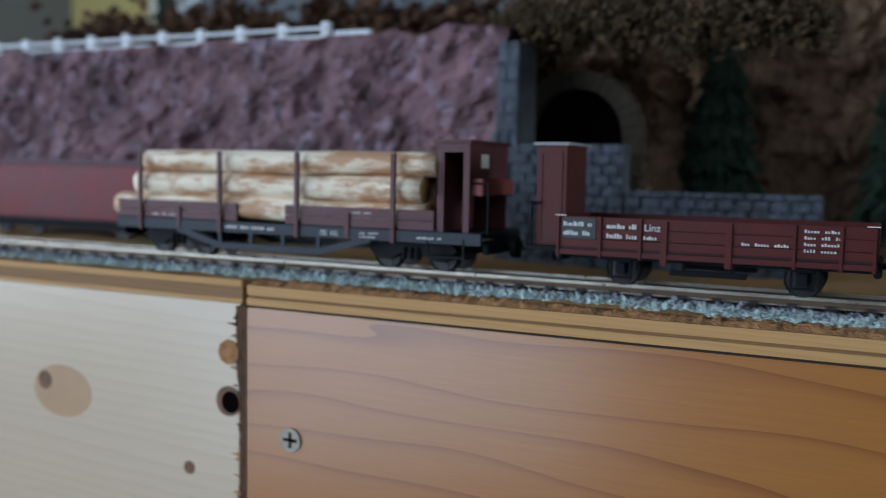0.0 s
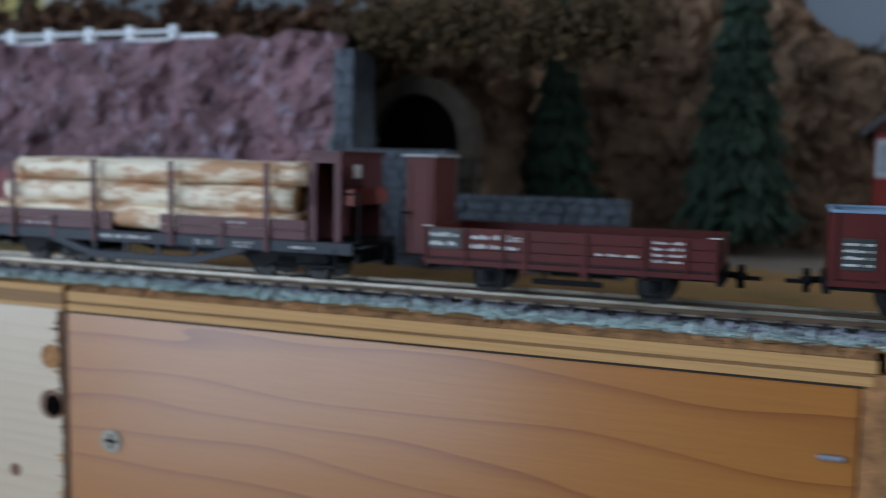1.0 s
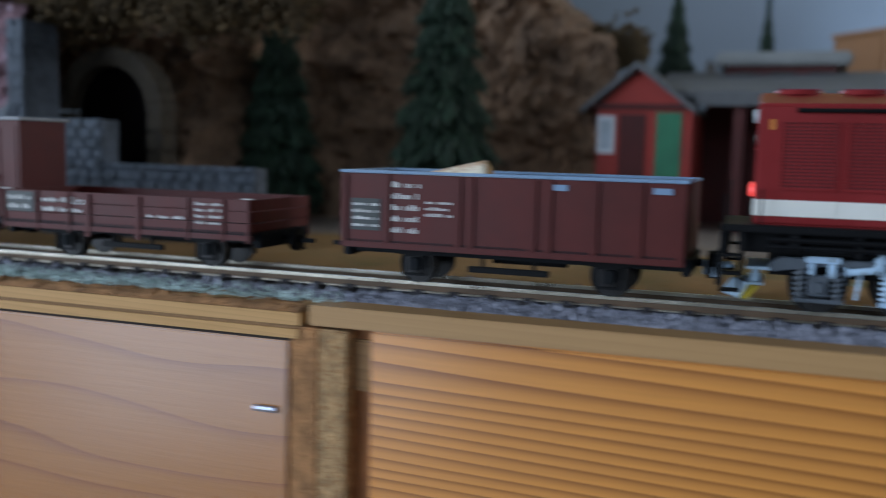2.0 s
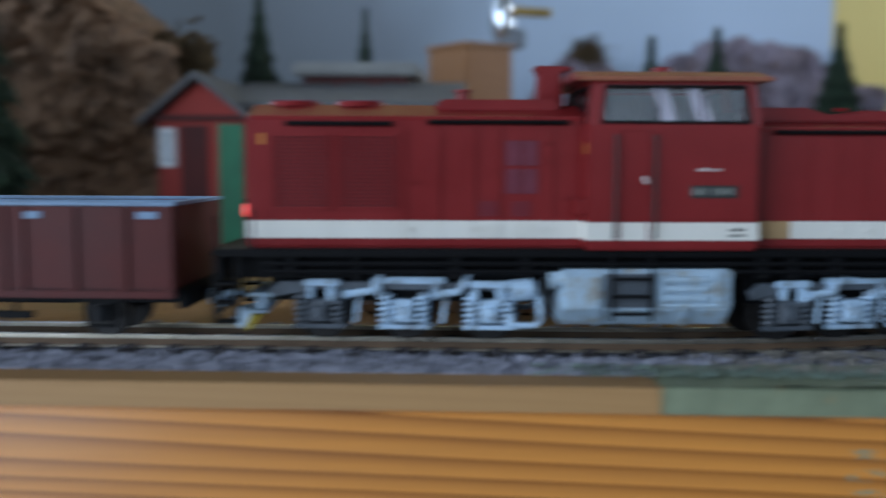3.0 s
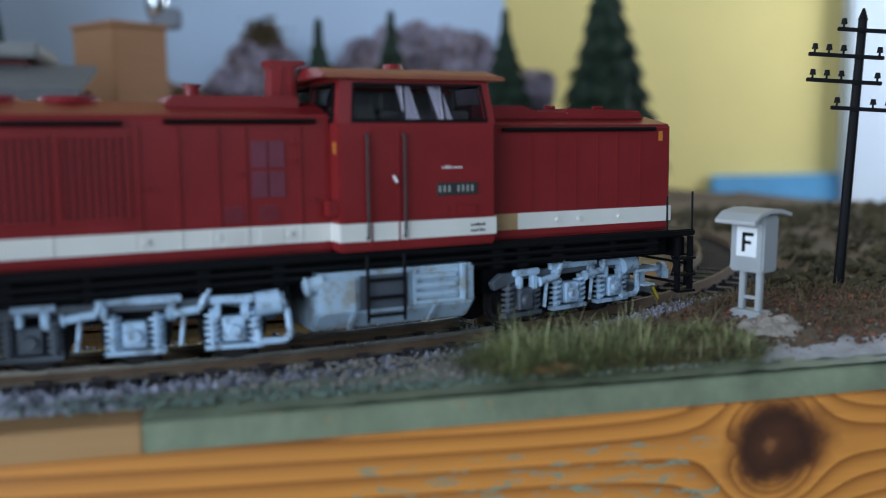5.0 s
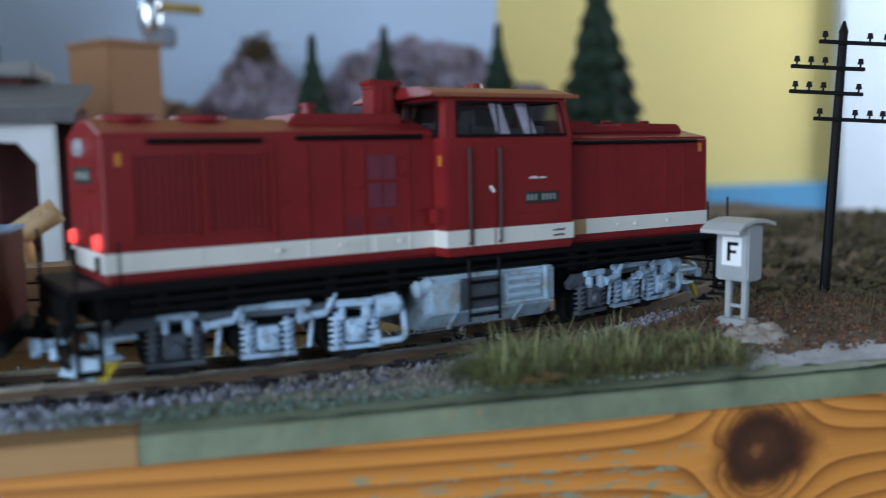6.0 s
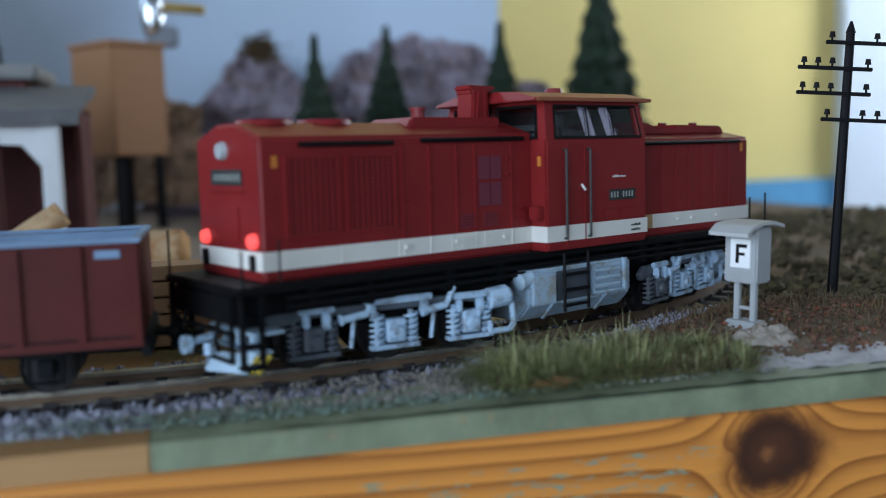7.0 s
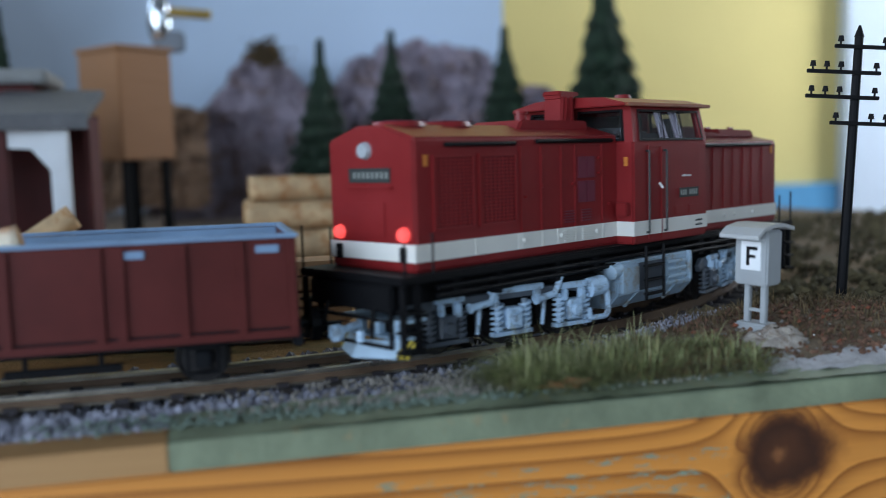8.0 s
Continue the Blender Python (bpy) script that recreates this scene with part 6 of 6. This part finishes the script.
    for sy in (-1, 1):
        for x in (0.9, 2.4, 4.6, 6.2, 11.6, 12.3, 13.3, 15.1, 16.3):
            w = rngp.uniform(0.12, 0.4)
            part("bracket", B((x, x + w, *sorted((1.42 * sy, 1.74 * sy)), 1.62 - rngp.uniform(0, 0.15), 2.02), w=0.02), BLACK, v)
        for z, r in ((1.86, 0.07), (1.68, 0.06)):
            bm = bmesh.new()
            tube(bm, (0.4, 1.72 * sy, z), (16.6, 1.72 * sy, z), r, n=8)
            part("pipe", bm, BLACK, v)
    # bring the body to the scale of the wagons
    k = 0.945
    for o in v.children_recursive:
        o.location *= k
        if o.type == "MESH":
            o.data.transform(Matrix.Scale(k, 4))
    ROLLING[:] = [(w, r * k, x * k) for w, r, x in ROLLING]
    BOGIES[:] = [(b, n, c * k) for b, n, c in BOGIES]
    VEHICLES.append((v, 0.0, 3.65 * k, 13.85 * k))


def coupler(v, x, sx):
    bm = bmesh.new()
    tube(bm, (x, 0, 0.95), (x + 0.7 * sx, 0, 0.9), 0.1, n=8)
    tube(bm, (x + 0.42 * sx, 0, 0.9), (x + 0.62 * sx, 0, 0.9), 0.36, n=14)
    box(bm, *sorted((x + 0.6 * sx, x + 1.1 * sx)), -0.08, 0.08, 0.8, 0.92)
    tube(bm, (x + 0.15 * sx, 0.3, 1.0), (x + 0.6 * sx, 0.35, 0.55), 0.04, n=6)
    part("coupling", bm, BLACK, v, "black centre buffer coupling")
    part("end_step", B((*sorted((x - 0.1 * sx, x + 0.12 * sx)), -1.4, 1.4, 0.7, 1.15), w=0.04), DARK, v)


def two_axle_gear(v, L, x0=1.9):
    part("underframe", B((0.1, L - 0.1, -1.2, 1.2, 0.8, 1.12), w=0.03), DARK, v, "dark wagon underframe")
    for x in (x0, L - x0):
        wheelset(v, x, 0.52)
        for sy in (-1, 1):
            bm = bmesh.new()
            y = 1.12 * sy
            prism(bm, [(x - 0.34, 0.9), (x - 0.34, 0.22), (x + 0.34, 0.22), (x + 0.34, 0.9), (x + 0.26, 0.9), (x + 0.26, 0.28), (x - 0.26, 0.28), (x - 0.26, 0.9)], y - 0.05, y + 0.04, "y")
            guard = part("axle_guard", bm, BLACK, v, "black W-iron round the axle")
            part("axle_box", B((x - 0.15, x + 0.15, y - 0.08, y + 0.14, 0.36, 0.7), w=0.03), DARK, guard)
            leaf = bmesh.new()
            steps = [(0.8 - 0.17 * k, 0.94 - 0.05 * k) for k in range(4)]
            side = [q for w, z in steps for q in ((x + w, z), (x + w, z - 0.05))]
            prism(leaf, side + [(2 * x - qx, qz) for qx, qz in side[::-1]], *sorted((y + 0.05 * sy, y + 0.13 * sy)), "y")
            part("leaf_spring", leaf, BLACK, guard, "stepped black leaf spring")
    for sy in (-1, 1):
        part("brake_rod", B((L / 2 - 1.1, L / 2 + 1.1, 1.15 * sy - 0.08, 1.15 * sy + 0.08, 0.42, 0.58), (L / 2 - 0.75, L / 2 - 0.65, 1.15 * sy - 0.04, 1.15 * sy + 0.04, 0.5, 0.85), (L / 2 + 0.65, L / 2 + 0.75, 1.15 * sy - 0.04, 1.15 * sy + 0.04, 0.5, 0.85), w=0.02), BLACK, v)
    coupler(v, 0, -1)
    coupler(v, L, 1)


def side_shell(v, L, hw, z0, z1, t, mat, planks, name="side_board"):
    """Floor, two planked sides and two ends of an open wagon."""
    part("floor", B((0, L, -hw, hw, z0, z0 + 0.1)), DARK, v)
    dz = (z1 - z0) / planks
    for k in range(planks):
        a, b = z0 + dz * k + 0.012, z0 + dz * (k + 1) - 0.012
        for y0, y1 in ((-hw, -hw + t), (hw - t, hw)):
            part(name, B((0, L, y0, y1, a, b), w=0.015), mat, v)
        for x0, x1 in ((0, t), (L - t, L)):
            part("end_board", B((x0, x1, -hw + t, hw - t, a, b), w=0.015), mat, v)


def ribs(v, L, hw, z0, z1, xs, mat, w=0.09):
    for sy in (-1, 1):
        for x in xs:
            y = hw * sy
            part("stake", B((x - w, x + w, min(y, y + 0.07 * sy), max(y, y + 0.07 * sy), z0, z1), w=0.02), mat, v)


def gondola():
    L, hw = 9.1, 1.78
    v = thing("gondola_wagon", "brown high-sided open goods wagon with grey rim", "wagon", group="goods wagons")
    side_shell(v, L, hw, 1.1, 2.98, 0.12, WAGON_BROWN, 1)
    part("rim", B((-0.04, L + 0.04, -hw - 0.05, -hw + 0.15, 2.98, 3.06), (-0.04, L + 0.04, hw - 0.15, hw + 0.05, 2.98, 3.06), (-0.04, 0.14, -hw + 0.15, hw - 0.15, 2.98, 3.06), (L - 0.14, L + 0.04, -hw + 0.15, hw - 0.15, 2.98, 3.06), w=0.02), GON_INSIDE, v, "blue-grey top rim")
    part("lining", B((0.13, L - 0.13, hw - 0.16, hw - 0.125, 1.25, 2.97), (0.13, L - 0.13, -hw + 0.125, -hw + 0.16, 1.25, 2.97)), GON_INSIDE, v, "blue-grey inner lining")
    ribs(v, L, hw, 1.05, 2.95, (0.1, 1.35, 3.35, 3.7, 5.35, 5.75, 6.9, 8.0, 9.0), WAGON_BROWN)
    part("solebar", B((0, L, -hw - 0.06, -hw + 0.1, 0.98, 1.14), (0, L, hw - 0.1, hw + 0.06, 0.98, 1.14), w=0.02), WAGON_BROWN, v)
    y = -hw - 0.02
    pl = part("panel", B((0.3, 1.15, y - 0.005, y + 0.03, 1.45, 2.3)), PLATE, v, "dark panel with white lines")
    bars(pl, LETTER, 0.36, 1.1, 1.5, 2.25, y - 0.018, 4, 7)
    bars(v, LETTER, 1.5, 2.3, 1.35, 2.85, y - 0.012, 5, 8)
    bars(v, LETTER, 2.45, 3.2, 1.85, 2.35, y - 0.012, 3, 9)
    part("label_holder", B((8.3, 8.75, y - 0.02, y + 0.02, 2.7, 2.85)), GON_INSIDE, v, "small grey card holder")
    part("label_holder", B((5.85, 6.2, y - 0.02, y + 0.02, 2.7, 2.85)), GON_INSIDE, v, "small grey card holder")
    two_axle_gear(v, L)
    for k, (p, q, r) in enumerate([((0.9, -1.0, 2.4), (3.9, -0.9, 3.05), 0.32), ((0.6, -0.1, 2.2), (3.2, 0.3, 2.9), 0.36), ((0.5, 0.9, 2.5), (3.0, 0.8, 2.6), 0.35), ((0.8, -0.5, 1.6), (4.2, 0.2, 1.6), 0.4)]):
        lg = tagged(part("log", log_mesh(p, q, r, 40 + k), (LOG, LOG_END), smooth=True), "short pale log loaded in the open wagon", "log", "wagon logs")
        LOADS.append((lg, len(VEHICLES)))
    VEHICLES.append((v, -10.55, 1.9, L - 1.9))


def brake_cabin(v, x0, x1, hw, z0, z1, mat, roof, open_door=False):
    c = new("brake_cabin")
    c.parent = v
    c.empty_display_size = 0.005
    c["label"] = "narrow brakeman's cabin"
    panels = [(x0, x1, hw - 0.08, hw, z0, z1), (x0, x0 + 0.08, -hw + 0.08, hw - 0.08, z0, z1)]
    if open_door:
        panels += [(x0, x0 + 0.24, -hw, -hw + 0.08, z0, z1), (x1 - 0.22, x1, -hw, -hw + 0.08, z0, z1), (x0 + 0.24, x1 - 0.22, -hw, -hw + 0.08, z1 - 0.3, z1), (x1 - 0.08, x1, -hw + 0.08, hw - 0.08, z0 + 1.7, z1)]
    else:
        panels += [(x0, x1, -hw, -hw + 0.08, z0, z1), (x1 - 0.08, x1, -hw + 0.08, hw - 0.08, z0, z1)]
    for p in panels:
        part("wall_panel", B(p), mat, c)
    part("cabin_roof", B((x0 - 0.12, x1 + 0.12, -hw - 0.12, hw + 0.12, z1, z1 + 0.1), w=0.03), roof, c)
    return c


def open_wagon():
    L, hw = 9.0, 1.72
    v = thing("low_open_wagon", "brown low-sided open wagon with tall brakeman's cabin", "wagon", group="goods wagons")
    side_shell(v, L, hw, 1.08, 2.1, 0.1, WAGON_BROWN, 3)
    ribs(v, L, hw, 0.85, 2.1, (0.08, 1.4, 2.62, 6.9, 8.1, 8.92), WAGON_BROWN, 0.05)
    ribs(v, L, hw, 0.75, 2.05, (3.32, 5.15), WAGON_BROWN, 0.1)
    part("solebar", B((0, L, -hw - 0.04, -hw + 0.1, 0.92, 1.08), (0, L, hw - 0.1, hw + 0.04, 0.92, 1.08), w=0.02), WAGON_BROWN, v)
    part("corner_cap", B((-0.03, 0.3, -hw - 0.03, -hw + 0.12, 2.1, 2.125), (L - 0.3, L + 0.03, -hw - 0.03, -hw + 0.12, 2.1, 2.125)), LETTER, v, "thin pale corner cap")
    y = -hw - 0.02
    pl = part("panel", B((0.2, 1.25, y - 0.005, y + 0.03, 1.42, 2.04)), PLATE, v, "dark panel with white figures")
    bars(pl, LETTER, 0.25, 1.15, 1.45, 2.0, y - 0.018, 2, 11)
    bars(v, LETTER, 1.6, 2.55, 1.4, 1.98, y - 0.012, 2, 12)
    bars(v, LETTER, 2.72, 3.2, 1.42, 1.64, y - 0.012, 1, 13)
    word("Linz", 2.72, 1.73, 0.3, y - 0.012, v)
    bars(v, LETTER, 5.5, 6.8, 1.4, 1.58, y - 0.012, 1, 14)
    bars(v, LETTER, 7.15, 8.1, 1.3, 2.02, y - 0.012, 4, 15)
    part("platform", B((-1.05, 0, -1.5, 1.5, 0.98, 1.12)), DARK, v)
    c = brake_cabin(v, -0.92, 0.05, 1.02, 1.12, 4.25, WAGON_BROWN, surface("cabin_roof_grey", (0.3, 0.3, 0.31), 0.6), False)
    for xx0, xx1 in ((-0.8, -0.08),):
        bm = bmesh.new()
        for a0, a1, z0, z1 in ((xx0, xx1, 2.62, 2.68), (xx0, xx1, 4.0, 4.06), (xx0, xx0 + 0.06, 1.3, 4.0), (xx1 - 0.06, xx1, 1.3, 4.0)):
            box(bm, a0, a1, -1.05, -1.02, z0, z1)
        part("door_frame", bm, WAGON_BROWN, c)
    bm = bmesh.new()
    tube(bm, (-1.02, -1.15, 0.9), (-1.02, -1.15, 2.5), 0.045, n=6)
    tube(bm, (-1.06, -1.15, 2.45), (-0.75, -1.15, 2.45), 0.045, n=6)
    part("handrail", bm, BLACK, v)
    two_axle_gear(v, L)
    VEHICLES.append((v, -22.4, 1.9, L - 1.9))


def log_wagon():
    L, hw = 15.5, 1.72
    v = thing("log_wagon", "purple-brown bogie flat wagon with stakes and a brakeman's cabin", "wagon", group="goods wagons")
    part("floor", B((0, L, -hw, hw, 1.25, 1.4)), DARK, v)
    part("solebar", B((0, L, -hw - 0.03, -hw + 0.12, 1.0, 1.38), (0, L, hw - 0.12, hw + 0.03, 1.0, 1.38), w=0.02), surface("sole_slate", (0.03, 0.034, 0.045), 0.55, spec=0.3), v, "slate grey frame side")
    for sy in (-1, 1):
        bm = bmesh.new()
        y = (hw - 0.06) * sy
        for a, b in (((3.0, 1.05), (5.0, 0.5)), ((5.0, 0.5), (9.3, 0.5)), ((9.3, 0.5), (11.4, 1.05))):
            w = 0.12
            prism(bm, [(a[0], a[1] - w), (b[0], b[1] - w), (b[0], b[1] + w), (a[0], a[1] + w)], y - 0.06, y + 0.06, "y")
        for x in (5.0, 6.4, 7.8, 9.3):
            box(bm, x - 0.07, x + 0.07, y - 0.05, y + 0.05, 0.5, 1.05)
        part("truss", bm, bpy.data.materials["sole_slate"], v, "slate grey trussed underframe")
        y = hw * sy
        for x0, x1 in ((0.05, 1.13), (1.38, 4.93), (5.18, 5.8), (7.9, 8.33), (8.58, 12.18), (12.42, 13.8)):
            for z0, z1 in ((1.42, 1.72), (1.74, 2.08)):
                part("side_board", B((x0, x1, min(y, y - 0.1 * sy), max(y, y - 0.1 * sy), z0, z1), w=0.015), WAGON_PURPLE, v)
        for x in (1.25, 5.06, 8.45, 12.3):
            part("stake", B((x - 0.1, x + 0.1, min(y, y + 0.12 * sy), max(y, y + 0.12 * sy), 0.95, 3.95), w=0.03), WAGON_PURPLE, v, "upright load stake")
        for x in (3.1, 10.5):
            part("stake_pocket", B((x - 0.1, x + 0.1, min(y, y + 0.07 * sy), max(y, y + 0.07 * sy), 1.05, 1.9), w=0.02), WAGON_PURPLE, v)
    y = -hw - 0.035
    bars(v, LETTER, 5.3, 7.6, 1.1, 1.32, y - 0.012, 1, 17)
    bars(v, LETTER, 9.4, 10.2, 1.08, 1.28, y - 0.012, 2, 18)
    bars(v, LETTER, 11.0, 11.8, 1.05, 1.3, y - 0.012, 2, 19)
    bars(v, LETTER, 13.2, 14.1, 1.1, 1.25, y - 0.012, 1, 20)
    bars(v, LETTER, 10.7, 11.5, 1.85, 1.98, -hw - 0.012, 1, 21)
    bars(v, LETTER, 1.8, 3.0, 1.5, 1.62, -hw - 0.012, 1, 22)
    c = brake_cabin(v, 13.85, 15.0, 1.62, 1.4, 4.3, WAGON_PURPLE, WAGON_PURPLE, True)
    part("end_window", B((14.99, 15.02, -0.7, -0.1, 3.5, 3.95)), LETTER, c, "small pale end window")
    part("locker", B((15.0, 15.38, -1.4, 1.3, 2.6, 3.15), w=0.04), surface("locker_red", (0.2, 0.03, 0.02), 0.5), c, "red-brown locker box")
    bm = bmesh.new()
    for z in (1.4, 3.0):
        tube(bm, (15.05, -1.45, z), (15.6, -1.45, z), 0.04, n=6)
    tube(bm, (15.6, -1.45, 1.3), (15.6, -1.45, 3.0), 0.045, n=6)
    tube(bm, (13.92, -1.74, 2.6), (13.92, -1.74, 3.7), 0.035, n=6)
    part("handrail", bm, BLACK, v)
    part("steps", B((13.5, 14.95, -1.8, -1.4, 0.55, 0.62), (13.55, 13.62, -1.76, -1.7, 0.6, 1.2), (14.85, 14.92, -1.76, -1.7, 0.6, 1.2)), BLACK, v)
    coupler(v, 0, -1)
    coupler(v, L, 1)
    for c0 in (2.6, L - 2.8):
        b = new("bogie")
        b.parent = v
        b.location = (c0 * U, 0, 0)
        b.empty_display_size = 0.005
        part("bogie_core", B((-1.9, 1.9, -0.6, 0.6, 0.6, 1.0)), BLACK, b)
        for x in (-1.05, 1.05):
            wheelset(b, x, 0.52)
        for sy in (-1, 1):
            bm = bmesh.new()
            y = 1.1 * sy
            prism(bm, [(-1.7, 0.75), (-1.3, 0.35), (-0.8, 0.35), (-0.35, 0.62), (0.35, 0.62), (0.8, 0.35), (1.3, 0.35), (1.7, 0.75), (1.5, 0.92), (-1.5, 0.92)], y - 0.07, y + 0.07, "y")
            for x in (-0.25, 0.0, 0.25):
                tube(bm, (x, y + 0.08 * sy, 0.4), (x, y + 0.08 * sy, 0.8), 0.1, n=8)
            part("side_frame", bm, BLACK, b)
        BOGIES.append((b, len(VEHICLES), c0))
    # load of logs, three layers
    k = 0
    for layer, (z, ys, xa, xb, r) in enumerate(((1.88, (-1.2, -0.38, 0.42, 1.2), -0.1, 13.7, 0.43), (2.72, (-1.22, -0.4, 0.42, 1.2), 0.45, 13.2, 0.43), (3.58, (-1.15, -0.38, 0.42, 1.15), 1.3, 13.75, 0.42))):
        for j, y in enumerate(ys):
            rng = random.Random(100 + k)
            p = (xa + rng.uniform(-0.25, 0.3), y, z)
            q = (xb + rng.uniform(-0.7, 0.1), y + rng.uniform(-0.05, 0.05), z)
            lg = tagged(part("log", log_mesh(p, q, r * rng.uniform(0.95, 1.06), 60 + k), (LOG, LOG_END), smooth=True), "long pale debarked log stacked on the flat wagon", "log", "stacked logs")
            LOADS.append((lg, len(VEHICLES)))
            k += 1
    VEHICLES.append((v, -40.4, 2.6, L - 2.8))


# ---- motion of the train: place of the locomotive's rear along the track ----
TRAVEL = [(0.0, 32.4), (0.4, 33.25), (1.2, 34.93), (2.0, 35.85), (2.2, 36.42), (3.3, 39.0), (3.5, 39.43), (4.0, 40.75), (4.5, 41.95), (4.7, 42.45),
          (5.8, 45.27), (6.0, 45.78), (6.5, 47.0), (7.0, 48.27), (7.5, 49.52), (8.0, 50.92)]


def place_of(s, k):
    """Pose of a vehicle whose two pivots stand on the track."""
    v, off, b0, b1 = VEHICLES[k]
    p, a0 = line(s + off + b0)
    q, a1 = line(s + off + b1)
    d = q - p
    a = math.atan2(d.y, d.x)
    o = p - d.normalized() * b0
    return pose(o.x * U, o.y * U, RAIL_Z * U, 0, 0, math.degrees(a)), a


def travel(t):
    for (t0, s0), (t1, s1) in zip(TRAVEL, TRAVEL[1:]):
        if t <= t1:
            return s0 + (s1 - s0) * (t - t0) / (t1 - t0)
    return TRAVEL[-1][1]


def motions():
    for k, (v, off, b0, b1) in enumerate(VEHICLES):
        rows = [(t, place_of(s, k)[0]) for t, s in TRAVEL]
        walk(v, rows)
        for ob, kk in LOADS:
            if kk == k:
                walk(ob, rows)
    for b, k, c in BOGIES:
        rows = []
        for t, s in TRAVEL:
            heading = line(s + VEHICLES[k][1] + c)[1]
            rows.append((t, pose(c * U, 0, 0, 0, 0, math.degrees(heading - place_of(s, k)[1]))))
        walk(b, rows)
    steps = [i * 0.25 for i in range(33)]
    for w, r, x in ROLLING:
        rows = [(t, pose(x * U, 0, r * U, 0, math.degrees((travel(t) - TRAVEL[0][1]) / r), 0)) for t in steps]
        walk(w, rows)


room()
table()
track()
ballast()
greenery()
scenery()
station()
trees()
phone_box()
telegraph_pole()
loco()
gondola()
open_wagon()
log_wagon()
motions()
